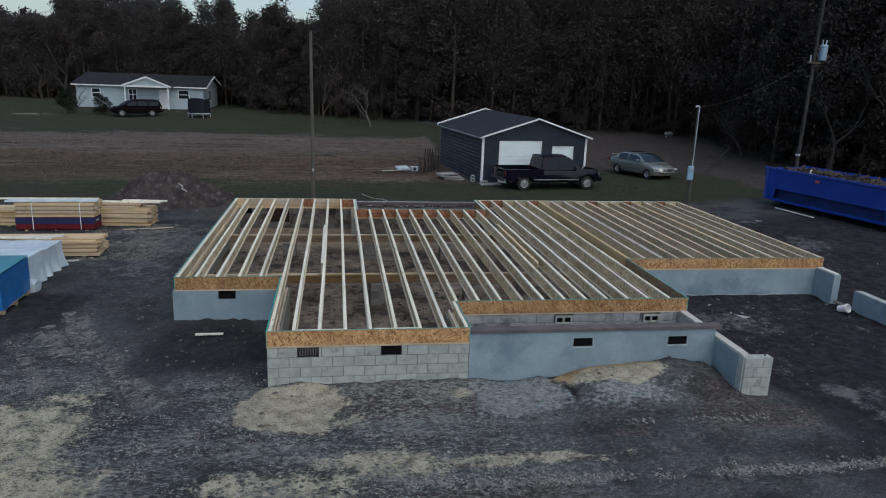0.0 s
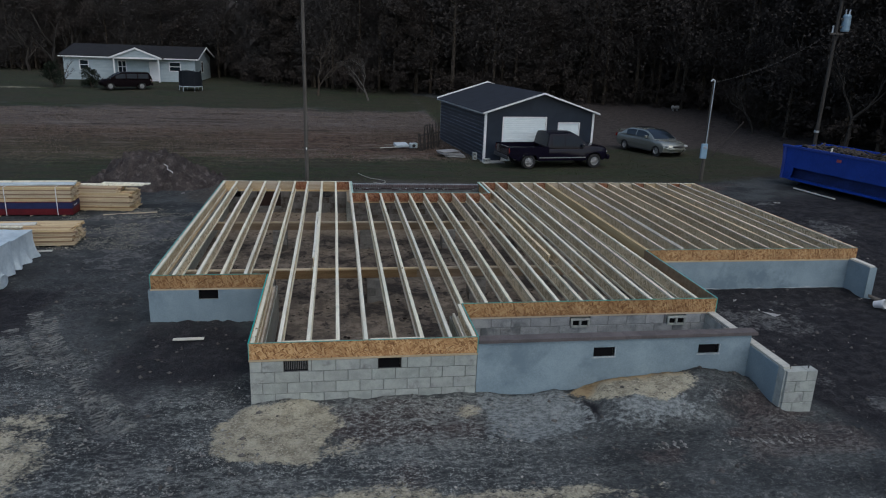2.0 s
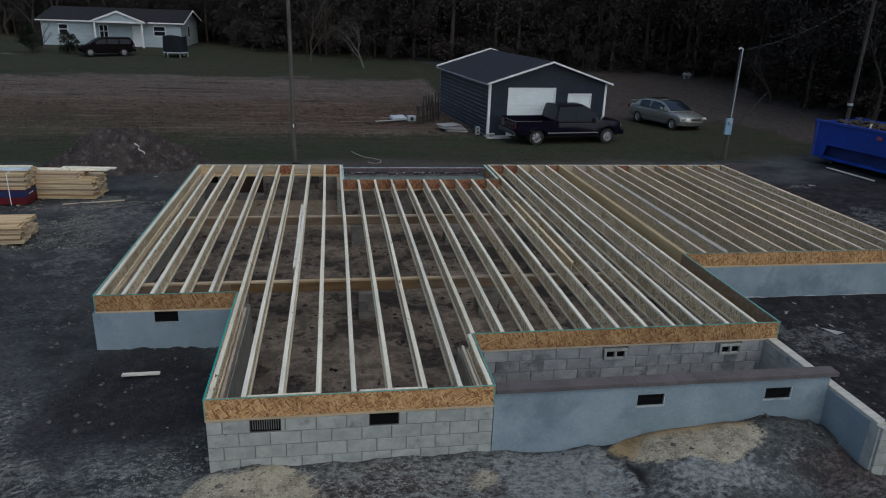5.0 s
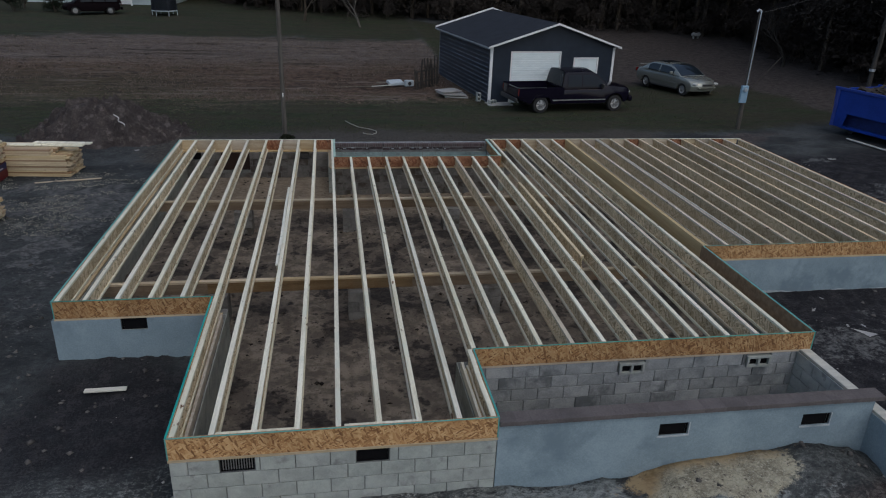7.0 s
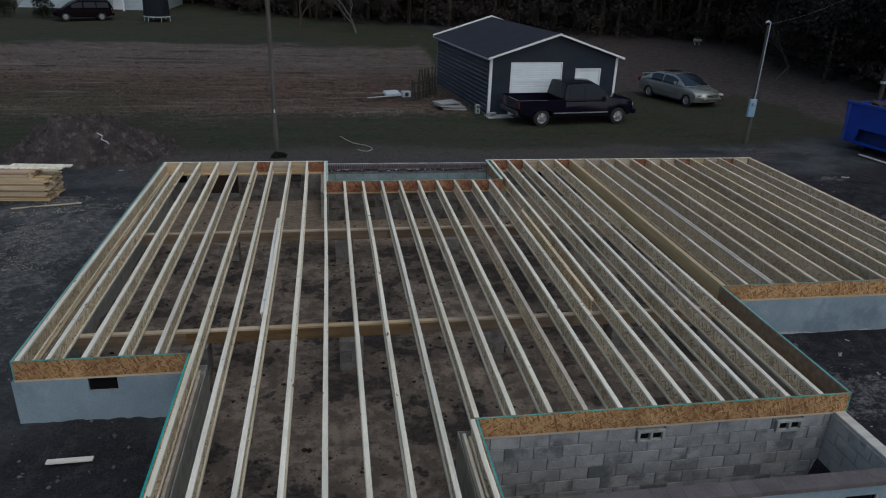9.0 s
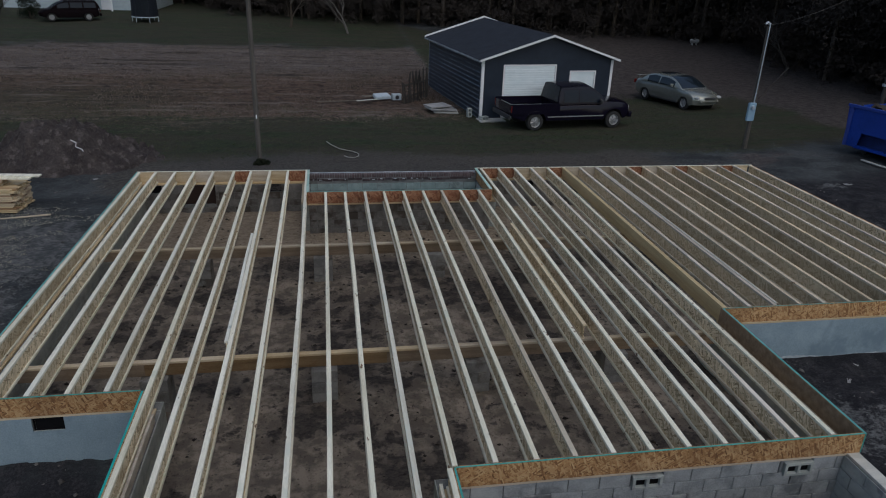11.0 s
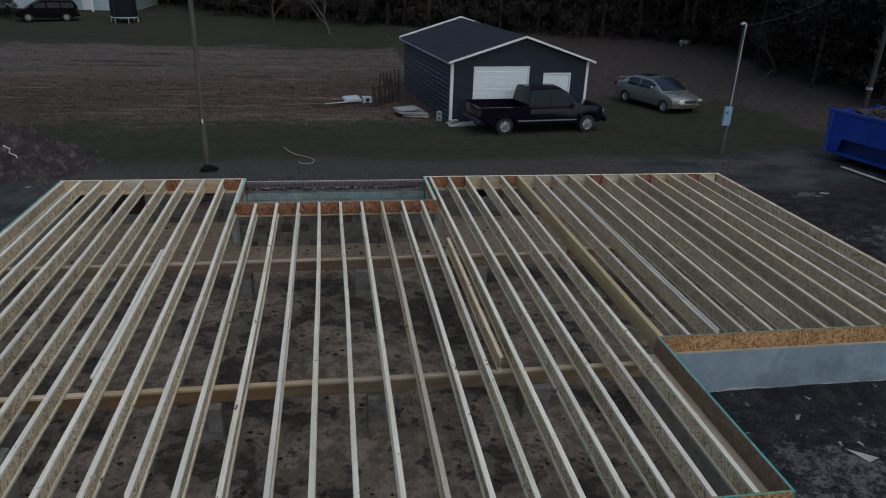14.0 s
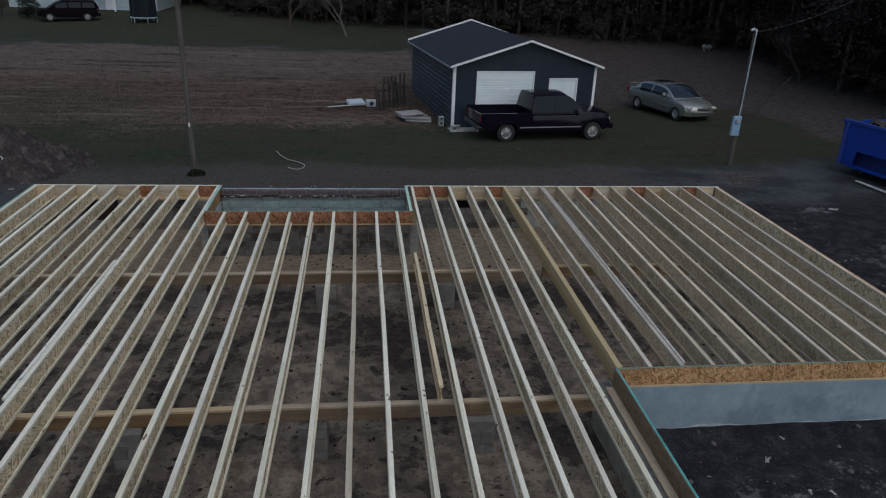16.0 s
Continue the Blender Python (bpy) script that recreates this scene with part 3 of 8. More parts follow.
pale = pale + 0.38 * blob(X, Y, 11.9, 3.1, 1.5, 0.7, 0.6, 1.0, 1.5) + 0.34 * blob(X, Y, 11.6, -0.9, 0.8, 0.4, 0.6, 0.9, 1.8)
streak = step(fbm(X * 1.7 + 0.25 * Y + 3, Y * 0.42 - 0.1 * X, 5), 0.47, 0.60) * step(fbm(X * 0.5 + 5, Y * 0.35, 3), 0.40, 0.56)
pale = pale + 0.42 * streak * step(X, 9.3, 10.3) * (1 - step(X, 18, 22)) * (1 - step(Y, 6, 10)) * step(Y, -6, -3)
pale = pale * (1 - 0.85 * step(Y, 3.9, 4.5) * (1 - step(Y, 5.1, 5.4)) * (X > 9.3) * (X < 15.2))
# darker earth: the right yard, the bay's corner and patches on the left
dark_soil = np.maximum(step(X + 4.5 * (fbm(X * 0.35, Y * 0.3, 5) - 0.5), 8.0, 10.6) * (1 - step(Y + 3 * (fbm(X * 0.4, Y * 0.4) - 0.5), 13.5, 18)), 0.75 * blob(X, Y, -1.5, 2.2, 1.9, 2.0, 0.6, 0.6, 0.8))
# dark spot painted as the shadow at the sand heap's left foot
dark_soil = np.maximum(dark_soil, blob(X, Y, 5.5, -0.78, 0.38, 0.3, 0.5, 0.5, 1.5))
# the pit floor behind the porch wall takes the dark tone throughout
dark_soil = np.maximum(dark_soil, ((X > 3.8) & (X < 9.1) & (Y > 0.1) & (Y < 1.75)).astype(float))
dark_soil = np.maximum(dark_soil, 0.42 * blob(X, Y, -4.6, 7.2, 2.8, 4.6, 0.5, 0.5, 0.7))
dark_soil = np.maximum(dark_soil, 0.8 * blob(X, Y, -5.9, 4.3, 1.5, 2.6, 0.5, 0.6, 0.9))
crust = (1 - step(Y + 0.25 * X * (X < 0) + 1.5 * (fbm(X * 0.6, Y * 0.6) - 0.5), 0.4, 2.6)) * (1 - dark_soil) * (1 - step(X, 3.0, 6.0) * 0.75)
crust = np.maximum(crust, 0.8 * (1 - step(X + 1.2 * (fbm(X * 0.5, Y * 0.5) - 0.5), -5.2, -3.6)) * (1 - step(Y, 4.0, 7.5)))
far_band = step(Y + 2.5 * (fbm(X * 0.15, Y * 0.6) - 0.5), 35.5, 39)
red_band = step(Y + 3 * (fbm(X * 0.15, Y * 0.6) - 0.5), 27, 29) * (1 - step(Y + 3 * (fbm(X * 0.15, Y * 0.6) - 0.5), 33, 36.5))
one = np.ones_like(X)
for label, chans in (("zone_a", (sand, grassy, field, one)), ("zone_b", (np.clip(pale, 0, 1), lawn, lane, one)), ("zone_c", (inn, dark_soil, verge, one)), ("zone_d", (crust, far_band, red_band, one)), ("zone_e", (deep, brown, mortar, one))):
    at = g_me.attributes.new(label, "FLOAT_COLOR", "POINT")
    at.data.foreach_set("color", np.stack(chans, -1).astype(np.float32).ravel())


def ground_material():
    m, t, b = nodes_of("site_ground")

    def attr(name):
        a = t.nodes.new("ShaderNodeAttribute")
        a.attribute_name = name
        s = t.nodes.new("ShaderNodeSeparateColor")
        t.links.new(a.outputs["Color"], s.inputs[0])
        return s.outputs

    za, zb, zc, zd, ze = attr("zone_a"), attr("zone_b"), attr("zone_c"), attr("zone_d"), attr("zone_e")
    v = coords(t, shift=False)
    n1, n2, n3, n4 = tex_noise(t, v, 0.55, 6, 0.62), tex_noise(t, v, 3.2, 6, 0.68), tex_noise(t, v, 16, 5, 0.7), tex_noise(t, v, 70, 3, 0.7)
    n5 = tex_noise(t, v, 30, 5, 0.78)
    n6 = tex_noise(t, coords(t, (1.0, 1.7, 1), (0, 0, 0.3), False), 9.0, 7, 0.8)
    soil = mixed(t, span(t, n1, 0.38, 0.62), (0.030, 0.033, 0.035), (0.062, 0.068, 0.070))
    # brown earth mixed in, with crumbs
    brownc = mixed(t, span(t, n6, 0.42, 0.60), (0.042, 0.033, 0.032), (0.096, 0.078, 0.075))
    rim = math_node(t, "ADD", math_node(t, "MULTIPLY", math_node(t, "SUBTRACT", n2, 0.5), 1.2), math_node(t, "MULTIPLY", math_node(t, "SUBTRACT", n6, 0.5), 1.2))
    soil = mixed(t, math_node(t, "MULTIPLY", span(t, math_node(t, "ADD", ze[1], rim), 0.25, 0.8), 0.85), soil, brownc)
    drag = tex_noise(t, coords(t, (0.28, 1.3, 1), (0, 0, 0.1), False), 1.3, 6, 0.7)
    soil = mixed(t, math_node(t, "MULTIPLY", math_node(t, "MULTIPLY", span(t, drag, 0.46, 0.60), span(t, n6, 0.36, 0.56)), math_node(t, "ADD", math_node(t, "MULTIPLY", zd[0], 0.7), 0.1)), soil, (0.165, 0.175, 0.168))
    soil = mixed(t, math_node(t, "MULTIPLY", span(t, drag, 0.44, 0.34), 0.5), soil, (0.028, 0.030, 0.033))
    # dry pale crust in flakes, dark hollows between them
    spot = math_node(t, "ADD", math_node(t, "MULTIPLY", zd[0], 1.0), 0.13)
    flake = span(t, math_node(t, "ADD", math_node(t, "MULTIPLY", n6, 0.62), math_node(t, "MULTIPLY", n5, 0.38)), 0.495, 0.565)
    broad = span(t, math_node(t, "ADD", math_node(t, "MULTIPLY", n1, 0.45), math_node(t, "MULTIPLY", n2, 0.55)), 0.40, 0.58)
    soil = mixed(t, math_node(t, "MULTIPLY", math_node(t, "MULTIPLY", flake, spot), math_node(t, "ADD", math_node(t, "MULTIPLY", broad, 0.75), 0.25)), soil,
                 mixed(t, span(t, n4, 0.38, 0.62), (0.112, 0.124, 0.123), (0.37, 0.384, 0.36)))
    soil = mixed(t, math_node(t, "MULTIPLY", span(t, n6, 0.45, 0.36), 0.75), soil, (0.024, 0.024, 0.027))
    soil = mixed(t, span(t, n5, 0.40, 0.32), soil, (0.022, 0.021, 0.022))
    blackish = mixed(t, span(t, math_node(t, "ADD", math_node(t, "MULTIPLY", n2, 0.5), math_node(t, "MULTIPLY", n5, 0.5)), 0.44, 0.60), (0.015, 0.015, 0.018), (0.044, 0.043, 0.046))
    soil = mixed(t, span(t, math_node(t, "ADD", zc[1], math_node(t, "MULTIPLY", math_node(t, "SUBTRACT", n2, 0.5), 0.9)), 0.3, 0.8), soil, blackish)
    soil = mixed(t, math_node(t, "MULTIPLY", ze[0], 0.45), soil, mixed(t, span(t, n6, 0.42, 0.58), (0.030, 0.030, 0.034), (0.085, 0.088, 0.090)))
    # smeared mortar slurry by the porch
    slurry = mixed(t, span(t, n6, 0.38, 0.60), (0.095, 0.105, 0.108), (0.25, 0.272, 0.27))
    soil = mixed(t, span(t, math_node(t, "ADD", ze[2], rim), 0.3, 0.75), soil, slurry)
    vergec = mixed(t, span(t, n6, 0.40, 0.60), (0.042, 0.038, 0.034), (0.086, 0.079, 0.070))
    soil = mixed(t, math_node(t, "MULTIPLY", span(t, math_node(t, "ADD", zc[2], rim), 0.25, 0.8), 0.9), soil, vergec)
    dirt = mixed(t, span(t, n2, 0.40, 0.62), (0.140, 0.118, 0.098), (0.305, 0.258, 0.211))
    dirt = mixed(t, span(t, math_node(t, "ADD", math_node(t, "MULTIPLY", n1, 0.6), math_node(t, "MULTIPLY", n2, 0.4)), 0.488, 0.55), dirt, mixed(t, span(t, n6, 0.40, 0.60), (0.040, 0.036, 0.035), (0.082, 0.071, 0.064)))
    dirt = mixed(t, span(t, n3, 0.57, 0.66), dirt, (0.075, 0.062, 0.055))
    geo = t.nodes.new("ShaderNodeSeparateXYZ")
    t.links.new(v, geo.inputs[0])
    # tan earth along the rear wall, lightened because too little light gets in
    lightened_earth = mixed(t, span(t, n6, 0.38, 0.60), (0.20, 0.160, 0.120), (0.36, 0.295, 0.225))
    dirt = mixed(t, math_node(t, "MULTIPLY", span(t, math_node(t, "ADD", geo.outputs[1], math_node(t, "MULTIPLY", rim, 1.4)), 9.8, 11.4), 0.8), dirt, lightened_earth)
    sandc = mixed(t, span(t, n2, 0.36, 0.62), (0.195, 0.180, 0.135), (0.385, 0.358, 0.268))
    sandc = mixed(t, span(t, n5, 0.50, 0.64), sandc, (0.46, 0.425, 0.345))
    sandc = mixed(t, span(t, n5, 0.44, 0.36), sandc, (0.19, 0.165, 0.125))
    sandc = mixed(t, span(t, n3, 0.58, 0.66), sandc, (0.10, 0.088, 0.075))
    sandc = mixed(t, math_node(t, "MULTIPLY", span(t, n6, 0.46, 0.38), 0.7), sandc, (0.12, 0.11, 0.09))
    palec = mixed(t, span(t, math_node(t, "ADD", math_node(t, "MULTIPLY", n6, 0.5), math_node(t, "MULTIPLY", n2, 0.5)), 0.40, 0.62), (0.050, 0.051, 0.053), (0.145, 0.147, 0.145))
    grassc = mixed(t, span(t, n2, 0.35, 0.65), (0.024, 0.032, 0.019), (0.044, 0.057, 0.032))
    sward = tex_noise(t, coords(t, (0.22, 1.0, 1), (0, 0, 0.06), False), 1.1, 7, 0.72)
    grassc = mixed(t, span(t, sward, 0.41, 0.55), grassc, mixed(t, span(t, n3, 0.42, 0.60), (0.036, 0.034, 0.024), (0.064, 0.060, 0.042)))
    grassc = mixed(t, math_node(t, "MULTIPLY", span(t, sward, 0.40, 0.30), 0.6), grassc, (0.062, 0.078, 0.034))
    fieldc = mixed(t, span(t, n2, 0.38, 0.62), (0.066, 0.044, 0.032), (0.138, 0.096, 0.072))
    fieldc = mixed(t, span(t, n3, 0.53, 0.62), fieldc, (0.23, 0.19, 0.165))
    fieldc = mixed(t, span(t, n3, 0.45, 0.36), fieldc, (0.034, 0.026, 0.021))
    fieldc = mixed(t, span(t, n1, 0.5, 0.68), fieldc, (0.085, 0.072, 0.048))
    fieldc = mixed(t, math_node(t, "MULTIPLY", zd[1], 0.75), fieldc, mixed(t, span(t, n3, 0.45, 0.62), (0.095, 0.081, 0.074), (0.18, 0.158, 0.148)))
    fieldc = mixed(t, math_node(t, "MULTIPLY", zd[2], 0.6), fieldc, mixed(t, span(t, n2, 0.42, 0.6), (0.060, 0.040, 0.030), (0.115, 0.075, 0.056)))
    weedy = math_node(t, "MULTIPLY", math_node(t, "MULTIPLY", span(t, math_node(t, "ADD", geo.outputs[1], math_node(t, "MULTIPLY", rim, 4.0)), 37.0, 29.0), span(t, math_node(t, "ADD", geo.outputs[0], math_node(t, "MULTIPLY", rim, 5.0)), 0.0, -9.0)), 0.6)
    fieldc = mixed(t, weedy, fieldc, mixed(t, span(t, n6, 0.42, 0.60), (0.034, 0.038, 0.022), (0.080, 0.078, 0.048)))
    rows = tex_noise(t, coords(t, (0.10, 1.3, 1), (0, 0, 0), False), 1.3, 6, 0.7)
    fieldc = mixed(t, span(t, rows, 0.46, 0.36), fieldc, (0.050, 0.040, 0.032))
    fieldc = mixed(t, math_node(t, "MULTIPLY", span(t, rows, 0.54, 0.64), 0.6), fieldc, (0.20, 0.17, 0.15))
    clod = tex_noise(t, coords(t, (0.45, 1.0, 1), (0, 0, 0), False), 3.4, 7, 0.78)
    fieldc = mixed(t, span(t, clod, 0.46, 0.37), fieldc, (0.026, 0.019, 0.016))
    fieldc = mixed(t, math_node(t, "MULTIPLY", span(t, clod, 0.55, 0.66), math_node(t, "ADD", math_node(t, "MULTIPLY", zd[1], 0.6), 0.25)), fieldc, (0.21, 0.18, 0.165))
    fieldc = mixed(t, 0.12, fieldc, (0.012, 0.010, 0.010))
    grassc = mixed(t, 0.2, grassc, (0.010, 0.012, 0.008))
    lanec = mixed(t, span(t, n2, 0.38, 0.62), (0.038, 0.033, 0.031), (0.072, 0.062, 0.058))
    lanec = mixed(t, span(t, n3, 0.56, 0.68), lanec, (0.115, 0.101, 0.095))
    wob = math_node(t, "ADD", math_node(t, "MULTIPLY", math_node(t, "SUBTRACT", n2, 0.5), 1.1), math_node(t, "MULTIPLY", math_node(t, "SUBTRACT", n3, 0.5), 1.2))

    wob = math_node(t, "ADD", wob, math_node(t, "MULTIPLY", math_node(t, "SUBTRACT", n6, 0.5), 0.9))

    def edge(z):
        return span(t, math_node(t, "ADD", z, wob), 0.32, 0.66)

    col = mixed(t, edge(zb[0]), soil, palec)
    col = mixed(t, edge(za[1]), col, grassc)
    col = mixed(t, edge(za[2]), col, fieldc)
    col = mixed(t, edge(zb[2]), col, lanec)
    col = mixed(t, edge(zb[1]), col, grassc)
    heap = mixed(t, span(t, n2, 0.36, 0.62), (0.20, 0.135, 0.07), (0.37, 0.275, 0.16))
    golden = math_node(t, "MULTIPLY", span(t, geo.outputs[0], 5.3, 5.5), span(t, math_node(t, "SUBTRACT", math_node(t, "ADD", geo.outputs[1], math_node(t, "MULTIPLY", n2, 0.6)), math_node(t, "MULTIPLY", span(t, geo.outputs[0], 5.6, 6.2), 0.45)), -0.42, -0.12))
    sandc = mixed(t, golden, sandc, heap)
    col = mixed(t, edge(za[0]), col, sandc)
    col = mixed(t, zc[0], col, dirt)
    t.links.new(col, b.inputs["Base Color"])
    b.inputs["Roughness"].default_value = 0.95
    b.inputs["Specular IOR Level"].default_value = 0.12
    ridge = math_node(t, "MULTIPLY", math_node(t, "MULTIPLY", math_node(t, "ADD", rows, math_node(t, "MULTIPLY", clod, 1.5)), za[2]), 4.0)
    relief(t, b, math_node(t, "ADD", math_node(t, "ADD", math_node(t, "ADD", n3, ridge), math_node(t, "MULTIPLY", n5, 0.5)), math_node(t, "MULTIPLY", n4, 0.3)), 0.6, 0.05)
    return m


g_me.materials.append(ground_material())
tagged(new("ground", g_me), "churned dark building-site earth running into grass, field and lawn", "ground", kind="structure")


def land(x, y):
    return float(broad_height(np.array([float(x)]), np.array([float(y)]))[0])


# ---------------------------------------------------------------- foundation
DECK, JOIST_H = 1.15, 0.302
SILL_TOP = DECK - JOIST_H
WALL_TOP = SILL_TOP - 0.038
COURSE, BLOCK_L, BLOCK_T = WALL_TOP / 4, 0.4064, 0.2
foundation = thing("house_foundation", pose(0, 0, 0), "grey concrete block house foundation, some walls parged blue-grey", "foundation")


# walls as x0, y0, x1, y1, top, whether their blocks are separate pieces
WALLS = [
    (0.0, 0.005, 3.87, 0.205, WALL_TOP, True),
    (3.87, 1.62, 9.05, 1.82, WALL_TOP, True),
    (-2.40, 13.75, 2.05, 13.95, WALL_TOP, True),
    (2.05, 11.98, 6.70, 12.18, WALL_TOP, True),
    (6.70, 13.75, 15.28, 13.95, WALL_TOP, True),
    (2.06, 13.75, 6.69, 13.95, WALL_TOP, True),
    (0.0, 0.205, 0.2, 3.62, WALL_TOP, False),
    (-2.445, 3.62, 0.2, 3.82, WALL_TOP, False),
    (-2.445, 3.82, -2.245, 13.75, WALL_TOP, False),
    (3.67, 0.205, 3.87, 1.82, WALL_TOP, False),
    (9.05, 0.20, 9.25, 5.28, WALL_TOP, False),
    (9.25, 5.08, 15.28, 5.28, WALL_TOP, False),
    (15.08, 5.28, 15.28, 13.75, WALL_TOP, False),
    (1.85, 12.18, 2.05, 13.75, WALL_TOP, False),
    (6.70, 12.18, 6.90, 13.75, WALL_TOP, False),
]
VENTS = {0: [(0.56, 0.96, WALL_TOP - COURSE, WALL_TOP), (2.14, 2.54, WALL_TOP - COURSE, WALL_TOP)], 1: [(6.115, 6.53, WALL_TOP - COURSE, WALL_TOP), (8.195, 8.61, WALL_TOP - COURSE, WALL_TOP)], 2: [(-2.14, -1.80, WALL_TOP - COURSE, WALL_TOP), (-1.26, -0.44, 0.28, 0.80), (0.92, 1.30, WALL_TOP - COURSE, WALL_TOP)],
         7: [(-1.44, -1.04, 0.6, 0.8)], 4: [(8.0, 8.4, WALL_TOP - COURSE, WALL_TOP)]}


def with_openings(a0, a1, z0, z1, holes):
    """Rectangles that fill a wall face round its openings."""
    out, a = [], a0
    for h0, h1, g0, g1 in sorted(holes):
        out.append((a, h0, z0, z1))
        if g0 > z0 + 0.01:
            out.append((h0, h1, z0, g0))
        if g1 < z1 - 0.01:
            out.append((h0, h1, g1, z1))
        a = h1
    out.append((a, a1, z0, z1))
    return out


wall_parts = []
for wi, (x0, y0, x1, y1, top, _) in enumerate(WALLS):
    i = 0.014
    if x1 - x0 > y1 - y0:
        wall_parts.append(part("block_wall", boxes(*[(a + i * (a == x0), y0 + i, u, b - i * (b == x1), y1 - i, v - 0.004) for a, b, u, v in
                                                     with_openings(x0, x1, -0.75 if wi == 1 else -0.3, top, VENTS.get(wi, []))]), M["smear"] if wi == 1 else M["mortar"], foundation))
    else:
        wall_parts.append(part("block_wall", boxes((x0 + i, y0 + i, -0.75 if wi in (9, 10) else -0.3, x1 - i, y1 - i, top - 0.004)), M["mortar"], foundation))


def vent(x, y, z, w=0.38, h=0.185, bars=False):
    """A cast crawl-space vent with upright bars, set in a wall that faces the front."""
    # the black plate at the back stands in for the dark inside
    v = part("crawl_vent", boxes((x, y + 0.01, z, x + w, y + 0.03, z + 0.015), (x, y + 0.01, z + h - 0.015, x + w, y + 0.03, z + h), (x, y + 0.01, z, x + 0.015, y + 0.03, z + h),
                                 (x + w - 0.015, y + 0.01, z, x + w, y + 0.03, z + h), (x + 0.016, y + 0.034, z + 0.003, x + w - 0.016, y + 0.045, z + h - 0.003)), M["dark"],
             foundation, "black crawl-space vent")
    n = 11
    if bars:
        part("vent_bars", boxes(*[(x + 0.02 + (w - 0.05) * k / n, y + 0.015, z + 0.016, x + 0.032 + (w - 0.05) * k / n, y + 0.022, z + h - 0.016) for k in range(n + 1)]), M["vent_grey"], v)


vent(0.57, 0.015, WALL_TOP - COURSE + 0.012, bars=True)
vent(2.15, 0.015, WALL_TOP - COURSE + 0.012)
vent(-1.43, 3.62, 0.605)
vent(-2.13, 13.745, WALL_TOP - COURSE + 0.012, 0.32)
vent(0.93, 13.745, WALL_TOP - COURSE + 0.012, 0.36, bars=True)
vent(8.01, 13.745, WALL_TOP - COURSE + 0.012)
part("access_hatch", boxes((-1.255, 13.80, 0.285, -0.445, 13.83, 0.795), (-1.255, 13.775, 0.285, -1.20, 13.799, 0.795), (-0.50, 13.775, 0.285, -0.445, 13.799, 0.795)), M["hatch"], foundation, "dark brown crawl-space hatch")

# parged faces, thin coats on the outside of the walls
SKIN = 0.014


def parge_x(x0, x1, y, z1, holes=(), z0=-0.25):
    part("parging", boxes(*[(a, y - SKIN, u, b, y, v) for a, b, u, v in with_openings(x0, x1, z0, z1, holes)]), M["parge"], foundation, "smooth blue-grey parging coat")


parge_x(-2.459, 0.0, 3.622, WALL_TOP, VENTS[7])
parge_x(9.266, 15.07, 5.082, WALL_TOP)
# whitish mortar smear along the foot of the wing wall
sx = np.arange(9.3, 15.05, 0.045)
sz = full_height(sx, np.full_like(sx, 5.05)) + 0.004 + 0.075 * step(fbm(sx * 1.1 + 4, sx * 0.3, 3), 0.36, 0.62) * fbm(sx * 5.5, sx * 0 + 2, 4)
bm = bmesh.new()
low = [bm.verts.new((a, 5.0635, -0.2)) for a in sx]
high = [bm.verts.new((a, 5.0655, c)) for a, c in zip(sx, sz)]
for k in range(len(sx) - 1):
    bm.faces.new((low[k], low[k + 1], high[k + 1], high[k]))
part("mortar_smear", bm, M["lime"], foundation, "whitish lime smear at the wall's foot")
part("parging", boxes((-2.459, 3.622, -0.25, -2.446, 13.95, WALL_TOP)), M["parge"], foundation)
part("parging", boxes((9.251, 1.62, -0.25, 9.265, 5.068, WALL_TOP)), M["parge"], foundation)

# front porch: parged stem wall with a brick cap, side wall and wing wall
PORCH_TOP = 1.02
PV = [(6.0, 6.4, 0.69, 0.87), (8.02, 8.43, 0.685, 0.865)]
part("porch_wall", boxes(*[(a, 0.02, u, b, 0.2, v) for a, b, u, v in with_openings(3.875, 9.05, -0.75, PORCH_TOP, PV)]), M["block"], foundation)
parge_x(3.875, 9.05, 0.02, PORCH_TOP, PV)
for x0, x1, z0, z1 in PV:
    vent(x0 + 0.01, 0.005, z0 + 0.008, x1 - x0 - 0.02, z1 - z0 - 0.016)
    part("vent_sill", boxes((x0 - 0.02, -0.006, z0 - 0.028, x1 + 0.02, 0.012, z0 - 0.002), (x1 + 0.002, -0.004, z0, x1 + 0.018, 0.008, z1), bevel=0.003), M["lime"], foundation, "pale mortar lip round a vent")
part("wing_wall", boxes((9.066, -1.03, -0.3, 9.25, 0.20, WALL_TOP)), M["block"], foundation)
part("parging", boxes((9.05, -0.86, -0.25, 9.064, 0.005, WALL_TOP)), M["parge"], foundation)
part("wall_plate", boxes((9.07, -0.98, WALL_TOP + 0.001, 9.235, 1.61, WALL_TOP + 0.04), bevel=0.003), M["pale_board"], foundation, "pale treated plate on the porch side wall")
part("return_wall", boxes((15.09, 4.30, -0.3, 15.28, 5.066, 0.84)), M["block"], foundation)
part("parging", boxes((15.072, 4.286, -0.25, 15.088, 5.066, 0.84), (15.072, 4.284, -0.25, 15.28, 4.298, 0.84)), M["parge"], foundation)
part("wall_plate", boxes((15.11, 4.33, 0.842, 15.26, 5.06, 0.875), bevel=0.003), M["pale_board"], foundation)
low_wall = thing("garden_wall", pose(15.45, 3.75, 0), "low parged block wall beside the foundation", "wall")
part("wall_core", boxes((-0.10, -3.4, -0.3, 0.10, 0.0, 0.56)), M["block"], low_wall)
